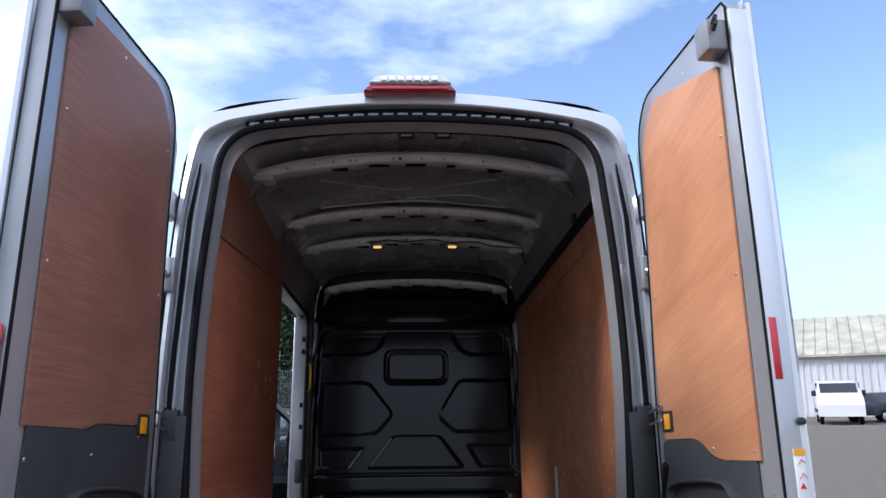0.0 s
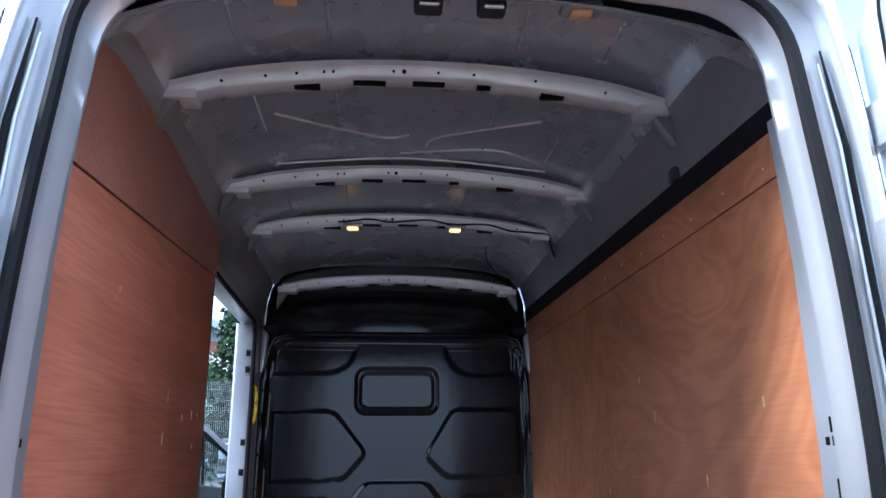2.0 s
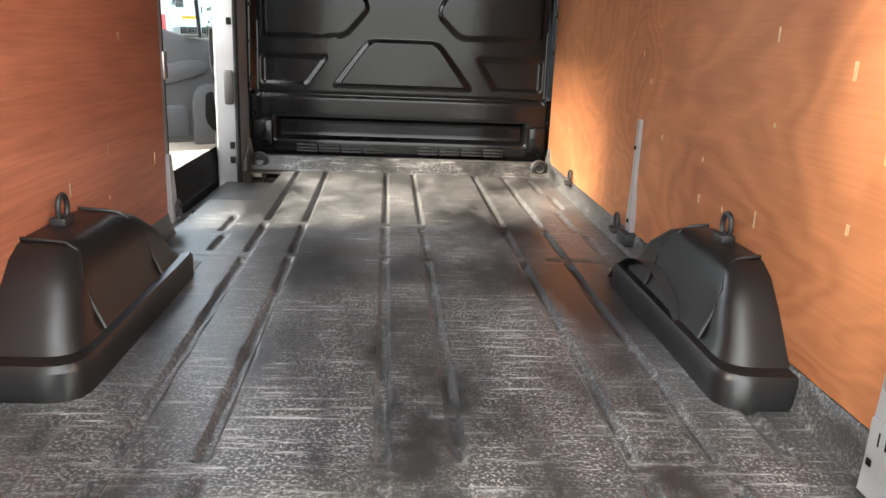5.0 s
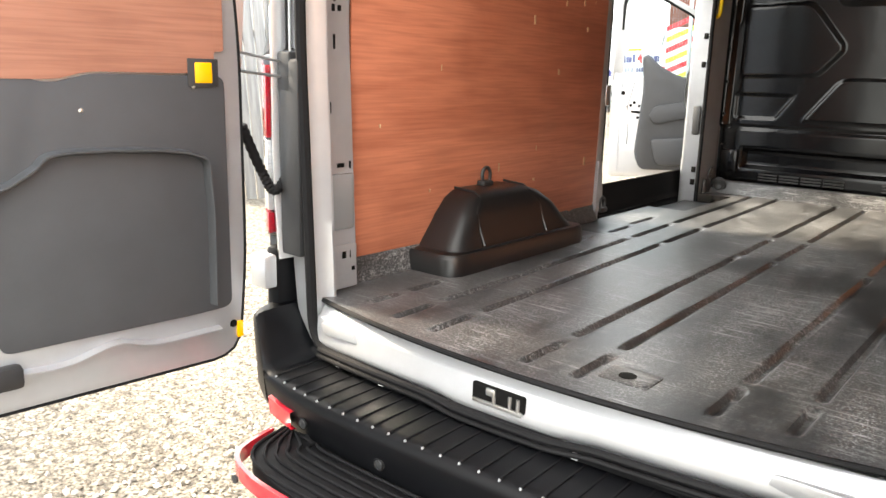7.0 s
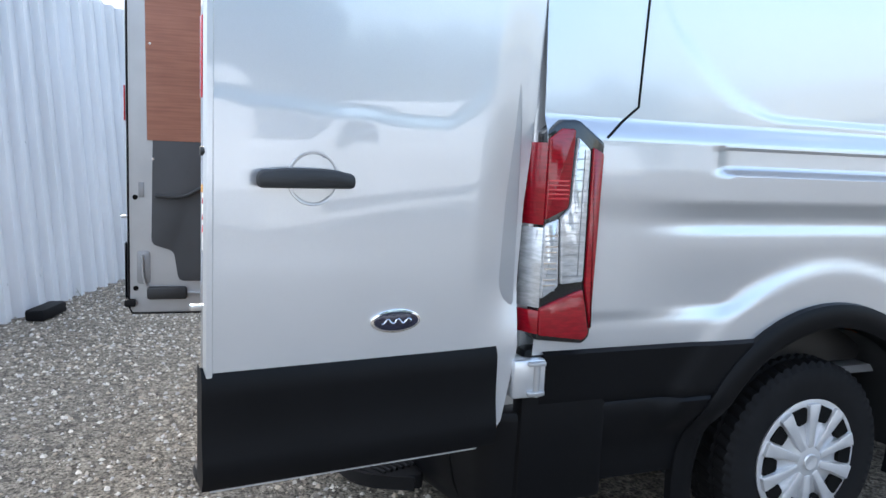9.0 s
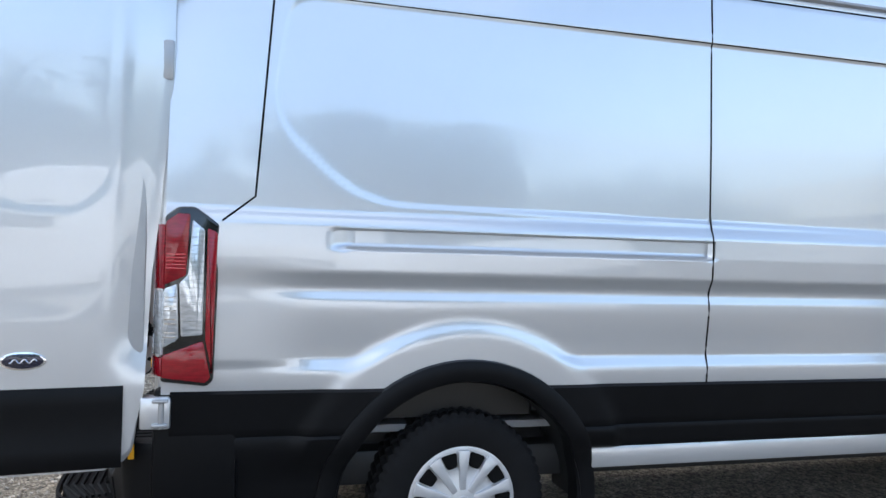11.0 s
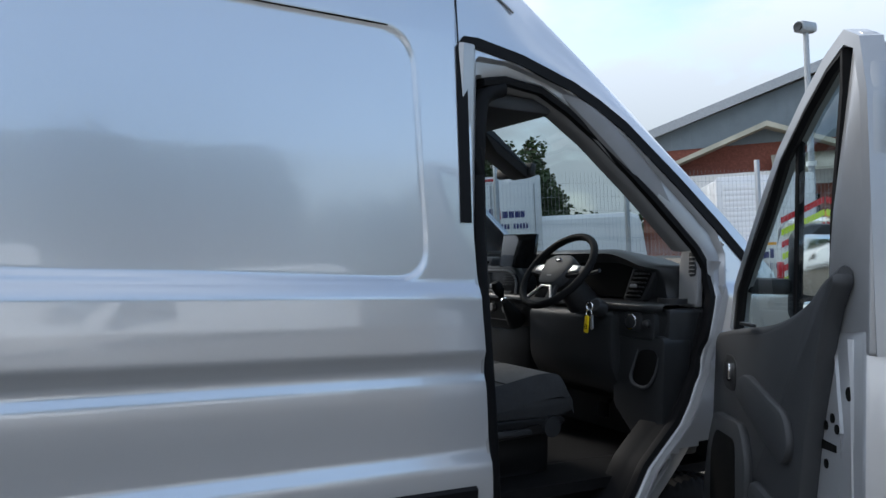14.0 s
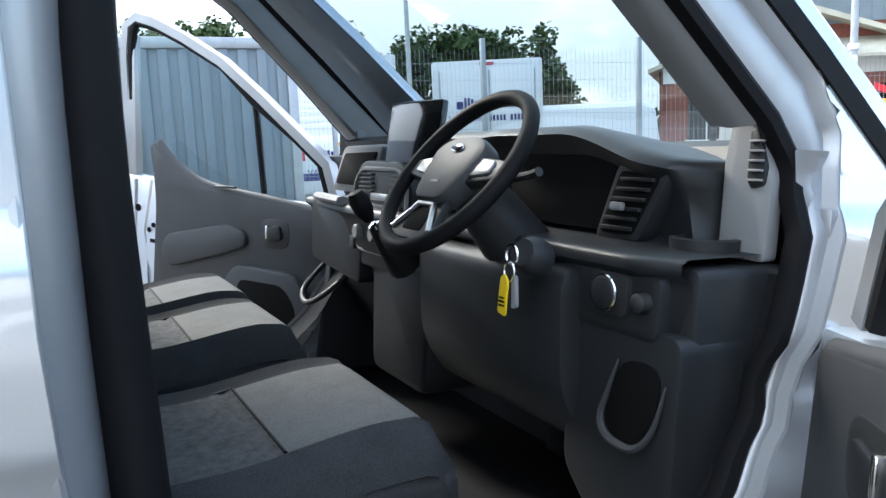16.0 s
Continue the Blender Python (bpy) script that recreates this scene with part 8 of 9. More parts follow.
def text_block(parent, y, z, facing=1, scale=1.0, x=0.0):
    """Company mark as plain strokes, the words that can be read, and bars for the number."""
    rot = Matrix.Translation((x, y, z)) @ Matrix.Rotation(radians(90), 4, "X")
    for i, (a, b, h) in enumerate(((-0.55, -0.43, .13), (-0.41, -0.37, .19), (-0.35, -0.31, .19), (-0.29, -0.25, .17), (-0.23, -0.10, .13), (-0.08, -0.01, .19), (0.18, 0.29, .13), (0.31, 0.41, .13), (0.43, 0.53, .13), (0.54, 0.62, .13))):
        part("mark_stroke", box(x + a * scale, x + b * scale, y - 0.004, y, z - .07 * scale, z + (h - .07) * scale, 0), M["navy"], parent)
    part("mark_figure", prism([(x + .02 * scale, z - .02 * scale), (x + .10 * scale, z + .13 * scale), (x + .14 * scale, z + .13 * scale), (x + .15 * scale, z - .09 * scale), (x + .10 * scale, z - .09 * scale), (x + .10 * scale, z - .03 * scale)], "y", y - 0.005, y), M["redink"], parent)
    writing("VAN HIRE", 0.15 * scale, M["navy"], parent, Matrix.Translation((x - 0.36 * scale, y - 0.004, z - 0.24 * scale)) @ Matrix.Rotation(radians(90), 4, "X"))
    for i in range(11):
        if i != 5:
            a = x + (0.02 + i * 0.062) * scale
            part("number_bar", box(a, a + 0.042 * scale, y - 0.004, y, z - 0.29 * scale, z - 0.19 * scale, 0), M["navy"], parent)


def box_truck(x, y, heading, tail_lift, label):
    """A Luton box truck, its rear at the local origin facing -y."""
    t = thing("box_truck", on_ground(x, y, heading), label, "truck", "hire trucks")
    body = part("box_body", prism(rrect(-1.05, 1.05, 0.72, 3.28, 0.05), "y", 0.0, 4.1, 0.02), M["white"], t, "white box body")
    luton = prism([(4.1, 2.2), (4.1, 3.24), (4.7, 3.16), (5.35, 2.72), (5.2, 2.2)], "x", -1.04, 1.04, 0.03)
    part("luton_peak", luton, M["white"], t)
    part("cab", prism([(4.1, 0.5), (4.1, 2.2), (5.2, 2.2), (5.75, 1.45), (6.3, 1.25), (6.4, 0.5)], "x", -0.98, 0.98, 0.05), M["white"], t)
    part("windscreen", prism([(5.24, 2.14), (5.74, 1.48), (5.76, 1.49), (5.27, 2.16)], "x", -0.85, 0.85), M["screen"], t)
    part("chassis", box(-0.5, 0.5, 0.1, 5.8, 0.42, 0.62, 0.02), M["plastic"], t)
    part("rear_frame", prism(rrect(-1.08, 1.08, 0.70, 3.31, 0.06), "y", -0.02, 0.03, 0.01), M["white"], body)
    if tail_lift:
        part("roller_shutter", box(-0.93, 0.93, -0.03, -0.02, 1.95, 3.12), M["paper"], body)
        for i in range(9):
            part("shutter_slat", box(-0.92, 0.92, -0.036, -0.03, 1.98 + i * 0.125, 2.09 + i * 0.125, 0.004), M["white"], body)
        lift = part("tail_lift", box(-1.02, 1.02, -0.16, -0.05, 0.78, 1.86, 0.015), M["white"], t, "upright tail lift platform")
        part("warning_panel", box(-0.98, -0.70, -0.166, -0.16, 1.40, 1.72), M["redink"], lift)
        part("notice", box(-0.98, -0.45, -0.166, -0.16, 1.02, 1.16), M["navy"], lift)
        part("yellow_notice", box(-0.10, 0.28, -0.166, -0.16, 1.66, 1.72), M["amber"], lift)
        text_block(t, -0.166, 1.44, x=0.12, scale=1.15)
        part("lift_bar", box(-1.0, 1.0, -0.10, 0.1, 0.62, 0.78, 0.01), M["galv"], t)
    else:
        for s in (-1, 1):
            part("rear_leaf", box(min(s * .015, s * .97), max(s * .015, s * .97), -0.035, -0.02, 0.95, 3.16, 0.008), M["white"], body)
            for u in (0.04, 0.93):
                part("locking_bar", tube([(s * u, -0.05, 1.0), (s * u, -0.05, 3.12)], 0.012, 6), M["galv"], body)
        part("marker_lamp", box(-0.14, 0.14, -0.04, 0.0, 3.21, 3.27, 0.01), M["red"], body)
        text_block(t, -0.040, 2.46, scale=1.12)
    for s in (-1, 1):
        part("tail_light", box(min(s * .70, s * 1.0), max(s * .70, s * 1.0), -0.08, 0.0, 0.52, 0.64, 0.01), M["red"], t)
        part("mirror", box(min(s * 1.05, s * 1.25), max(s * 1.05, s * 1.25), 5.35, 5.45, 1.45, 1.85, 0.03), M["plastic"], t)
        for wy in (1.1, 5.1):
            simple_wheel(t, s * 0.88, wy, s, 0.35)
    part("plate", box(-0.28, 0.24, -0.07, -0.06, 0.50, 0.61, 0.0), M["yellow"], t)
    for i in range(6):
        part("plate_bar", box(-0.24 + i * 0.075, -0.20 + i * 0.075, -0.074, -0.07, 0.525, 0.585, 0), M["dark"], t)
    part("rear_step", box(-1.0, 1.0, -0.06, 0.05, 0.42, 0.50, 0.01), M["plastic"], t)
    return t


def parked_van(x, y, heading, mat="white", label="white high-roof van parked on gravel", long=5.6, chevrons=False, h=2.5):
    """A plain parked van, its rear at the local origin facing -y."""
    v = thing("parked_van", on_ground(x, y, heading), label, "van", "parked vans")
    prof = [(0.0, 0.45), (0.0, 1.6), (0.10, h - 0.08), (0.30, h), (long - 2.1, h), (long - 1.7, h - 0.10), (long - 0.95, 1.48), (long - 0.2, 1.18), (long, 0.95), (long, 0.40)]
    bm = bmesh.new()
    rows = []
    for s in (-1.0, -0.93, -0.8, 0, 0.8, 0.93, 1.0):
        f = {1.0: (0.0, 0.0), 0.93: (1.0, 0.10), 0.8: (1.0, 0.02), 0: (1.0, 0)}[abs(s)]
        rows.append([(s * (0.99 - (0.10 if (abs(s) > .9 and z > 1.7) else 0)), yy, z - (0.10 if abs(s) == 1.0 and z > 1.9 else (0.03 if abs(s) == .93 and z > 1.9 else 0))) for yy, z in prof])
    bm = sheet(rows)
    body = part("body", bm, M[mat], v)
    for s in (-1, 1):
        part("body_side", prism([(yy, z - (0.10 if z > 1.9 else 0)) for yy, z in prof], "x", min(s * .97, s * .99) , max(s * .97, s * .99), 0.006), M[mat], body)
        part("side_window", prism(rounded([(long - 2.25, 1.45), (long - 1.25, 1.42), (long - 1.62, 1.98), (long - 2.2, 2.0)], 0.05, 3), "x", min(s * .985, s * .995), max(s * .985, s * .995)), M["screen"], body)
        part("tail_light", box(min(s * .84, s * .98), max(s * .84, s * .98), -0.03, 0.05, 0.85, 1.35, 0.02), M["red"], v)
        part("mirror", box(min(s * 1.0, s * 1.2), max(s * 1.0, s * 1.2), long - 1.45, long - 1.32, 1.35, 1.62, 0.03), M["plastic"], v)
        for wy in (1.15, long - 0.95):
            simple_wheel(v, s * 0.86, wy, s)
        part("side_moulding", box(min(s * .97, s * 1.0), max(s * .97, s * 1.0), 0.1, long - 1.0, 0.55, 0.72, 0.01), M["clad"], v)
    part("windscreen", prism([(long - 1.66, h - 0.16), (long - 0.98, 1.50), (long - 0.96, 1.52), (long - 1.64, h - 0.13)], "x", -0.82, 0.82), M["screen"], body)
    part("rear_bumper", box(-0.96, 0.96, -0.08, 0.05, 0.40, 0.62, 0.03), M["clad"], v)
    part("door_gap", box(-0.006, 0.006, -0.006, 0.02, 0.62, h - 0.15), M["dark"], body)
    part("plate", box(-0.55, -0.05, -0.012, 0.01, 0.86, 0.96), M["yellow"], v)
    for i in range(6):
        part("plate_bar", box(-0.51 + i * 0.075, -0.47 + i * 0.075, -0.015, -0.01, 0.885, 0.94, 0), M["dark"], v)
    part("door_handle", box(0.06, 0.10, -0.03, 0.0, 1.05, 1.25, 0.01), M["plastic"], v)
    if chevrons:
        for s in (-1, 1):
            for i in range(7):
                z0 = 0.75 + i * 0.24
                pts = [(s * 0.02, z0 + 0.28), (s * 0.86, z0 - 0.08), (s * 0.86, z0 + 0.04), (s * 0.02, z0 + 0.40)]
                part("chevron", prism(pts, "y", -0.012 - 0.002 * (i % 2), 0.0), M["hiy" if i % 2 else "redink"], v)
        part("beacon", box(-0.12, 0.12, 0.2, 0.4, h, h + 0.12, 0.03), M["amber"], v)
    return v


box_truck(-11.2, 12.05, 59, False, "white box truck with van-hire lettering behind a mesh fence")
box_truck(-11.95, 9.25, 66, True, "white box truck with an upright tail lift")
box_truck(-8.8, 18.1, 48, True, "white box truck with a tail lift, parked by the building")
parked_van(-10.2, 15.4, 146, long=5.4, label="white van parked side-on behind the mesh fence")
# this van's blue is the tint of the glass before it, put into paint
parked_van(-6.6, 25.4, 14, "blue", "white van parked ahead, rear showing, coloured with the glass's blue tint", 5.0, False, 2.7)
parked_van(-6.0, 16.2, 12, "white", "white recovery van with rear chevrons and beacon", 4.4, True, 2.2)
parked_van(-11.3, 5.6, 60, "white", "white van parked beyond the fence", 5.4)
parked_van(22.1, 38.0, 155, "white", "small white pickup-like van by the far shed", 5.0, False, 2.1)
parked_van(12.5, 3.0, 170, "white", "white van parked across the yard", 5.5)
parked_van(13.5, -1.5, 175, "white", "white van parked across the yard", 5.5)
parked_van(12.0, 7.6, 165, "white", "white van parked across the yard", 5.5, False, 2.2)


def small_car(x, y, heading, mat, label):
    c = thing("car", on_ground(x, y, heading), label, "car", "parked cars")
    prof = [(0, 0.35), (0.02, 0.85), (0.35, 1.35), (1.2, 1.48), (2.3, 1.42), (3.0, 0.98), (3.9, 0.85), (4.1, 0.35)]
    part("body", prism(rounded(prof, 0.12, 3), "x", -0.86, 0.86, 0.08), M[mat], c)
    for s in (-1, 1):
        part("side_window", prism(rounded([(0.5, 0.95), (2.75, 0.95), (2.2, 1.36), (0.75, 1.38)], 0.05, 3), "x", min(s * .85, s * .87), max(s * .85, s * .87)), M["screen"], c)
        for wy in (0.75, 3.25):
            simple_wheel(c, s * 0.78, wy, s, 0.31)
    part("rear_window", prism([(0.06, 0.92), (0.37, 1.33), (0.36, 1.35), (0.04, 0.93)], "x", -0.7, 0.7), M["screen"], c)
    return c


small_car(25.7, 38.0, 120, "card", "dark car parked by the far shed")
small_car(28.5, 39.0, 125, "white", "white car parked by the far shed")


def far_shed():
    s = thing("far_shed", on_ground(30, 42.5, -29), "long corrugated shed with a pale weathered roof", "shed")
    part("wall", box(-11, 30, 0, 14, 0, 3.9, 0), M["corr"], s, "grey ribbed shed wall")
    for i in range(100):
        x = -11 + i * 0.41
        part("wall_rib", box(x, x + 0.12, -0.05, 0.0, 0.1, 3.9), M["corr"], s)
    part("roof", prism([(-0.5, 3.7), (7, 6.6), (14.5, 3.7), (14.5, 3.8), (7, 6.75), (-0.5, 3.85)], "x", -11.5, 30.5), M["roofsheet"], s, "pale weathered sheet roof")
    for i in range(60):
        x = -11.3 + i * 0.7
        part("roof_rib", prism([(-0.5, 3.86), (7, 6.76), (7, 6.82), (-0.5, 3.92)], "x", x, x + 0.1), M["roofsheet"], s)


far_shed()


def gable_building():
    g = thing("brick_unit", on_ground(-14.0, 31.0, 39), "red brick unit with a grey clad gable", "building")
    gz = 5.9
    part("brick_wall", box(-8.5, 8.5, 0, 20, 0, gz - 0.4), M["brick"], g, "red brick wall")
    part("gable", prism([(-8.5, gz - 0.4), (8.5, gz - 0.4), (8.5, gz), (0, gz + 2.6), (-8.5, gz)], "y", -0.05, 0.3), M["greyclad"], g, "grey ribbed gable cladding")
    for i in range(46):
        x = -8.4 + i * 0.37
        part("clad_rib", box(x, x + 0.06, -0.09, -0.05, gz - 0.3, gz + 2.5 * (1 - abs(x) / 8.5) - 0.05), M["greyclad"], g)
    for s in (-1, 1):
        part("roof_slope", prism([(s * 9.0, gz - 0.15), (0, gz + 2.75), (0, gz + 3.0), (s * 9.0, gz + 0.12)], "y", -0.5, 20.3), M["roofsheet"], g, "grey roof slope")
        part("barge_board", prism([(s * 9.05, gz - 0.25), (0, gz + 2.65), (0, gz + 3.02), (s * 9.05, gz + 0.13)], "y", -0.6, -0.5), M["galv"], g)
    part("gable_louvre", box(1.0, 2.4, -0.12, -0.04, gz + 0.25, gz + 1.45, 0.01), M["dark"], g)
    part("porch_roof", prism([(-1.6, gz - 1.7), (0.0, gz - 1.0), (0.0, gz - 0.9), (-1.6, gz - 1.6)], "x", -3.5, 8.0), M["roofsheet"], g)
    b = thing("brick_office", on_ground(-19.8, 25.2, 43), "brick office with a pale ribbed roof", "building")
    part("brick_wall", box(0, 9, 0, 12, 0, 4.2), M["brick"], b, "red brick wall")
    part("white_fascia", box(-0.1, 9.1, -0.08, 0.0, 3.7, 4.3), M["paper"], b)
    part("roof", prism([(-0.6, 4.1), (4.5, 6.0), (9.6, 4.1), (9.6, 4.25), (4.5, 6.2), (-0.6, 4.25)], "y", -0.5, 12.5), M["roofsheet"], b, "pale ribbed roof")
    for i in range(4):
        w = part("window", box(0.8 + i * 2.1, 2.1 + i * 2.1, -0.05, 0.02, 1.6, 3.3), M["screen"], b)
        part("window_frame", box(1.42 + i * 2.1, 1.48 + i * 2.1, -0.07, -0.04, 1.6, 3.3), M["paper"], w)
        part("window_sill", box(0.7 + i * 2.1, 2.2 + i * 2.1, -0.12, 0.0, 1.52, 1.6), M["paper"], w)


gable_building()


def mesh_fence(a, b, h=2.9):
    f = thing("mesh_fence", Matrix.Identity(4), "grey welded mesh fence on steel posts", "fence")
    a, b = Vector(a), Vector(b)
    d = (b - a).normalized()
    length = (b - a).length
    n = int(length / 1.9)
    for i in range(n + 1):
        p = a + d * (length * i / n)
        g = ground_height(p.x, p.y)
        part("fence_post", box(-0.03, 0.03, -0.03, 0.03, 0, h + 0.15, 0.004, m=Matrix.Translation((p.x, p.y, g))), M["galv"], f)
    vs, fs = [], []

    def bar(p, q, r):
        o = len(vs)
        side = Vector((-d.y, d.x, 0)) * r
        other = Vector((0, 0, r)) if abs(p.z - q.z) < 0.5 else Vector((d.x, d.y, 0)) * r
        for e in (p, q):
            vs.extend([tuple(e + side + other), tuple(e + side - other), tuple(e - side - other), tuple(e - side + other)])
        fs.extend([(o, o + 1, o + 5, o + 4), (o + 1, o + 2, o + 6, o + 5), (o + 2, o + 3, o + 7, o + 6), (o + 3, o, o + 4, o + 7)])
    k = int(length / 0.06)
    for i in range(k):
        p = a + d * (i * 0.06)
        g = ground_height(p.x, p.y)
        bar(Vector((p.x, p.y, g + 0.05)), Vector((p.x, p.y, g + h)), 0.0015)
    for j in range(int(h / 0.22)):
        for i in range(n):
            p, q = a + d * (length * i / n), a + d * (length * (i + 1) / n)
            z = 0.08 + j * 0.22
            bar(Vector((p.x, p.y, ground_height(p.x, p.y) + z)), Vector((q.x, q.y, ground_height(q.x, q.y) + z)), 0.0018)
    me = bpy.data.meshes.new("fence_mesh")
    me.from_pydata(vs, [], fs)
    me.materials.append(M["galv"])
    o = new("fence_mesh", me)
    o.parent = f
    tagged(o, kind="stuff")


mesh_fence((-9.4, 6.0), (1.5, 23.7))


def yard_poles():
    def pole(x, y, h, r, name, label):
        p = thing(name, on_ground(x, y, 0), label, "pole")
        part("shaft", tube([(0, 0, 0), (0, 0, h)], [r, r * .75], 10), M["galv"], p)
        return p
    p = pole(-9.1, 20.3, 7.0, 0.09, "camera_pole", "grey steel pole with a security camera")
    c = part("camera_housing", box(-0.16, 0.16, -0.30, 0.28, 6.95, 7.22, 0.08), M["galv"], p, "round camera housing")
    part("camera_lens", lathe([(0.13, 0), (0.11, 0.03), (0, 0.02)], 16, m=pose(0, -0.30, 7.08, 90, 0, 0)), M["screen"], c)
    part("pole_clamp", lathe([(0.12, 0), (0.12, 0.12)], 12, m=pose(0, 0, 3.6)), M["paper"], p)
    p = pole(-16.0, 12.7, 9.5, 0.07, "lamp_post", "slim grey lamp post")
    p = pole(-11.05, 4.54, 8.7, 0.06, "floodlight_pole", "grey pole with twin floodlights")
    for s in (-1, 1):
        f = part("floodlight", box(-0.17, 0.17, -0.06, 0.06, -0.13, 0.13, 0.02, m=pose(0.05 + s * 0.20, 0.1 * s, 8.62 - 0.10 * s, 25, 0, 30 * s)), M["plastic"], p, "black floodlight")
        part("bracket", tube([(0, 0, 8.4), (s * 0.2, 0.1 * s, 8.55)], 0.02, 6), M["galv"], p)
    p = pole(-9.6, 34.0, 5.4, 0.06, "street_lamp", "street lamp with a flat head")
    part("lamp_head", box(-0.15, 0.6, -0.1, 0.1, 5.3, 5.42, 0.03), M["galv"], p)


yard_poles()


def container():
    c = thing("grey_container", on_ground(-6.85, 6.75, 84), "grey steel sheet container", "container")
    part("container_wall", box(-1.9, 0.0, 0.0, 2.4, 0.0, 2.75, 0.01), M["greyclad"], c)
    for i in range(9):
        part("wall_rib", box(-1.85 + i * 0.21, -1.74 + i * 0.21, -0.03, 0.0, 0.1, 2.68, 0.008), M["greyclad"], c)
    part("corner_post", box(-0.06, 0.05, -0.06, 0.05, 0, 2.8, 0.01), M["galv"], c)
    part("top_rail", box(-1.9, 0.05, -0.05, 0.03, 2.68, 2.8, 0.01), M["galv"], c)
    w = thing("board_fence", on_ground(-5.6, 4.1, 80), "weathered grey board fence", "fence")
    for i in range(14):
        part("board", box(-1.0 + i * 0.13, -0.885 + i * 0.13, -0.012, 0.012, 0.0, 2.3 + 0.02 * math.sin(i * 3.1), 0.004), M["board"], w)
    for z in (0.5, 1.7):
        part("fence_rail", box(-1.0, 0.82, 0.012, 0.06, z, z + 0.08, 0.004), M["board"], w)


M["board"] = material("weathered_boards", (0.26, 0.25, 0.24), 0.85, vary=0.35, scale=6, stretch=(6, 6, 0.4), random_tint=0.15)
container()


def leaf_cloud(rnd, centres, count, size, squash=1.0):
    vs, fs = [], []
    for i in range(count):
        c, r = centres[rnd.randrange(len(centres))]
        v = Vector((rnd.gauss(0, 1), rnd.gauss(0, 1), rnd.gauss(0, 1)))
        v.normalize()
        p = c + v * r * (0.55 + 0.5 * rnd.random())
        p.z = c.z + (p.z - c.z) * squash
        a = Vector((rnd.gauss(0, 1), rnd.gauss(0, 1), rnd.gauss(0, .6)))
        a.normalize()
        b = a.cross(v)
        if b.length < 1e-3:
            continue
        b.normalize()
        s = size * (0.6 + 0.8 * rnd.random())
        o = len(vs)
        vs += [tuple(p + a * s), tuple(p + b * s * .6), tuple(p - a * s * .8), tuple(p - b * s * .6 + v * s * .25)]
        fs.append((o, o + 1, o + 2, o + 3))
    return vs, fs


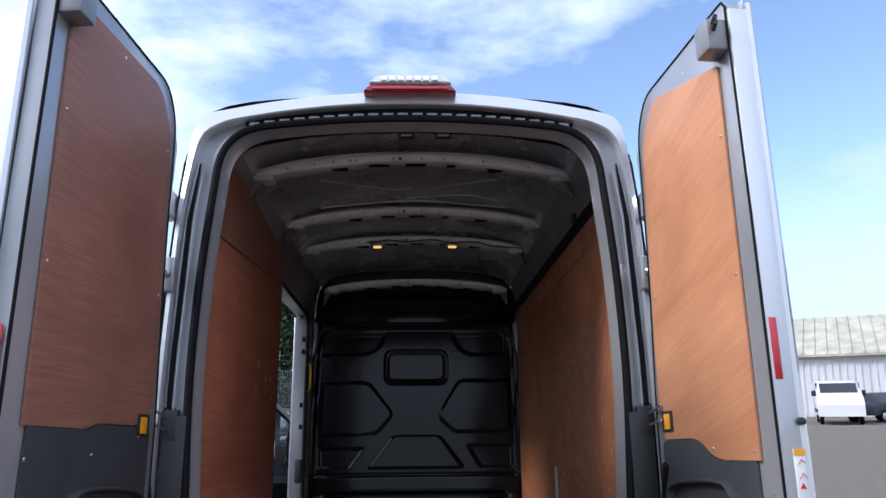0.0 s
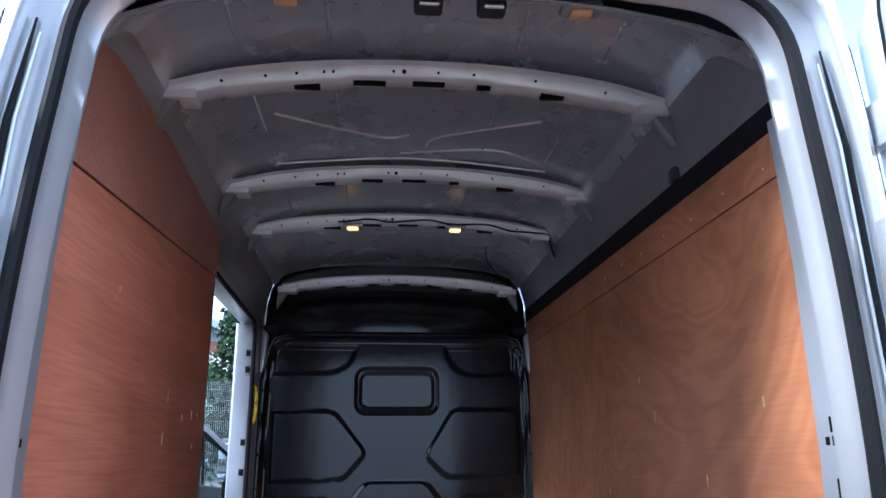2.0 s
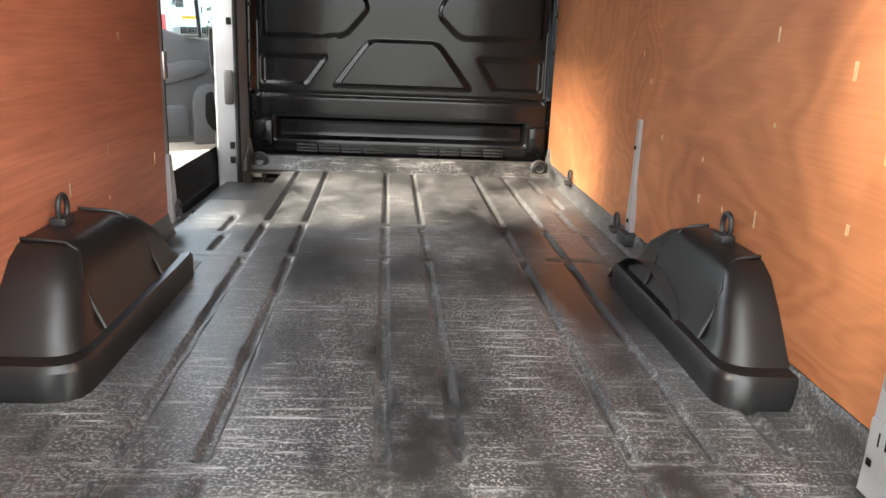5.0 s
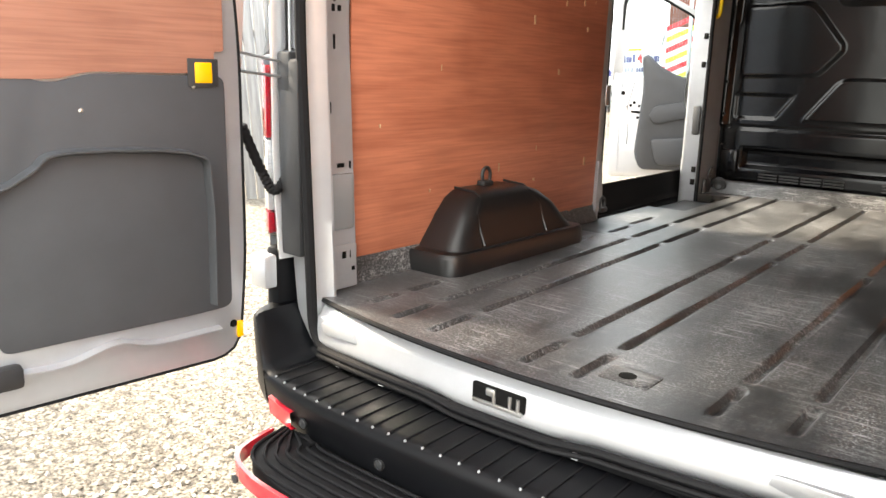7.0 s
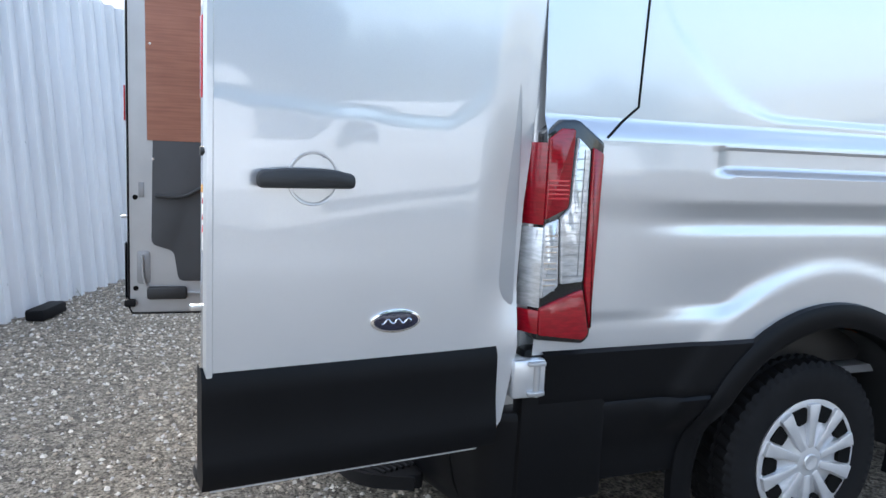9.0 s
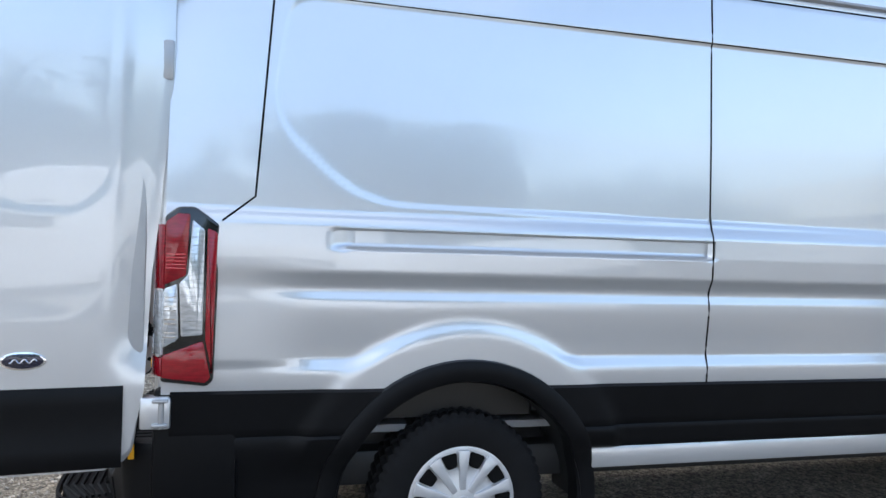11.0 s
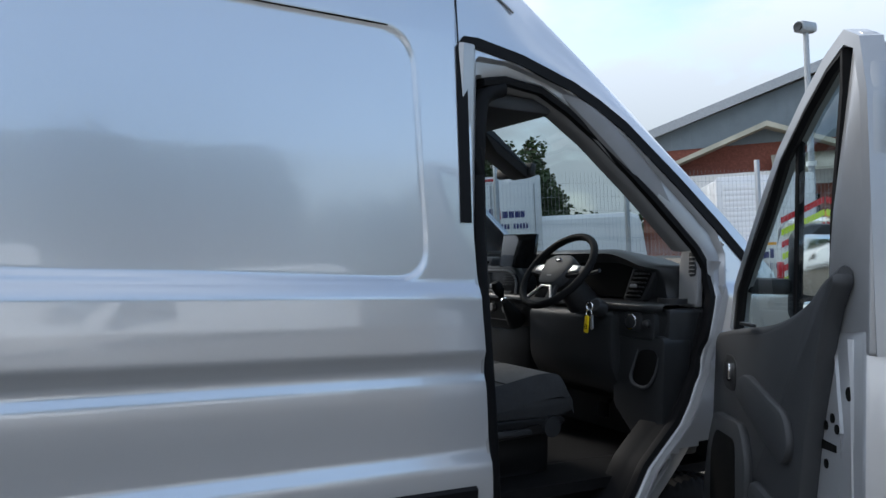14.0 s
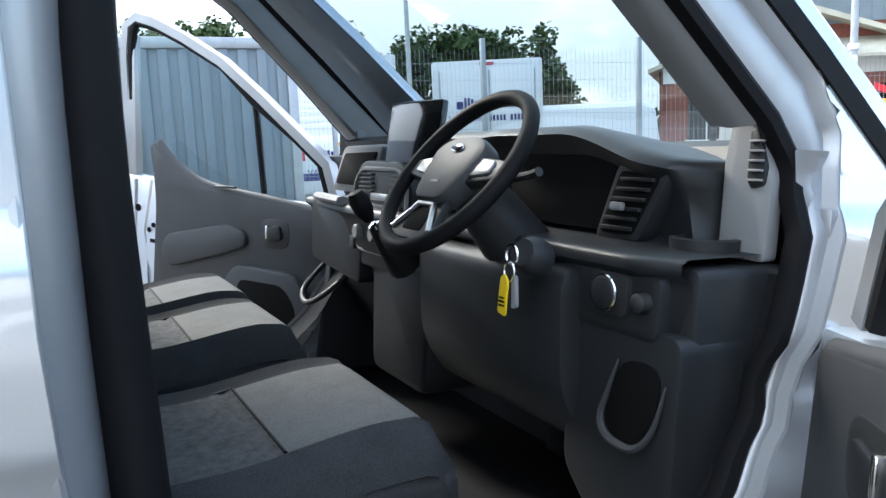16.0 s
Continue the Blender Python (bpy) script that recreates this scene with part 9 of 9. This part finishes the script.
def tree(x, y, h, spread, seed, conifer=False, label="leafy green tree behind the yard"):
    rnd = random.Random(seed)
    t = thing("tree", on_ground(x, y, rnd.uniform(0, 360)), label, "tree", "yard trees")
    bm = tube([(0, 0, -0.2), (0.05, 0, h * .3), (0.0, 0.08, h * .62), (0.03, 0.0, h * .9)], [h * .035, h * .026, h * .016, h * .005], 10)
    centres = []
    if conifer:
        for i in range(34):
            z = h * (0.15 + 0.83 * i / 33)
            rr = spread * (1 - i / 34) ** 0.8
            for q in range(5):
                a = rnd.uniform(0, 6.28)
                centres.append((Vector((math.cos(a) * rr * .6, math.sin(a) * rr * .6, z - rr * .15)), rr * .38 + 0.12))
                tube([(0, 0, z), (math.cos(a) * rr * .8, math.sin(a) * rr * .8, z - rr * .2)], [0.04, 0.01], 5, bm=bm)
    else:
        for i in range(11):
            a, zz = rnd.uniform(0, 6.28), h * rnd.uniform(.36, .86)
            rr = spread * rnd.uniform(.3, .85) * (1.1 - abs(zz / h - .58))
            e = Vector((math.cos(a) * rr, math.sin(a) * rr, zz + rnd.uniform(.1, .5)))
            tube([(0, 0, zz * .72), tuple(e * .5 + Vector((0, 0, zz * .45))), tuple(e)], [h * .014, h * .010, h * .004], 6, bm=bm)
            for q in range(4):
                centres.append((e + Vector((rnd.gauss(0, .3), rnd.gauss(0, .3), rnd.gauss(0, .25))) * spread * .35, spread * rnd.uniform(.16, .32)))
        centres.append((Vector((0, 0, h * .9)), spread * .3))
    part("trunk", bm, M["bark"], t)
    vs, fs = leaf_cloud(rnd, centres, 5200 if not conifer else 6500, h * .022 if not conifer else h * .014)
    me = bpy.data.meshes.new("crown")
    me.from_pydata(vs, [], fs)
    me.materials.append(M["conifer" if conifer else "leaf"])
    c = new("crown", me)
    c.parent = t
    tagged(c, kind="stuff")


for i, (tx, ty, th, ts) in enumerate(((-31.5, 21.0, 8.3, 3.0), (-31.2, 23.2, 8.6, 3.0), (-30.6, 25.6, 8.4, 3.2), (-29.6, 27.2, 6.8, 2.4), (-33.5, 17.5, 8.0, 2.8), (-32.5, 14.8, 8.4, 3.2), (-27.0, 10.2, 7.0, 3.0),
                                      (-22.0, 8.0, 5.6, 2.6), (-16.5, 6.0, 4.4, 2.0), (-7.4, 30.0, 5.0, 2.0), (-36, 30, 6.0, 3.0), (-40, 34, 5.6, 3.2))):
    tree(tx, ty, th * 0.87, ts * 0.95, 20 + i)
tree(-4.25, 21.9, 6.3, 1.3, 77, True, "dark green conifer ahead of the van")
for i, (tx, ty, th, ts) in enumerate(((27, -4, 5.8, 4.2), (28, -0.5, 6.6, 4.4), (28, 2.5, 7.2, 4.4), (27, 5.5, 8.2, 4.6), (28, 8.5, 8.0, 4.6), (29, 12, 7.0, 4.4), (28, 15, 5.8, 4.2), (29, 18.5, 5.2, 4.2), (30, 23, 4.8, 4.0), (26, -9, 5.2, 4.2))):
    tree(tx, ty, th, ts, 60 + i)


def far_hedge():
    rnd = random.Random(3)
    centres = []
    for i in range(160):
        a = radians(95 + 70 * i / 160)
        d = 62 + rnd.uniform(-4, 4)
        x, y = math.cos(a) * d, math.sin(a) * d
        centres.append((Vector((x, y, ground_height(x, y) + rnd.uniform(.8, 3.2))), rnd.uniform(1.0, 2.2)))
    vs, fs = leaf_cloud(rnd, centres, 9000, 0.35)
    me = bpy.data.meshes.new("far_hedge")
    me.from_pydata(vs, [], fs)
    me.materials.append(M["leaf"])
    tagged(new("far_hedge", me), "distant dark green tree line", "trees", kind="stuff")


far_hedge()
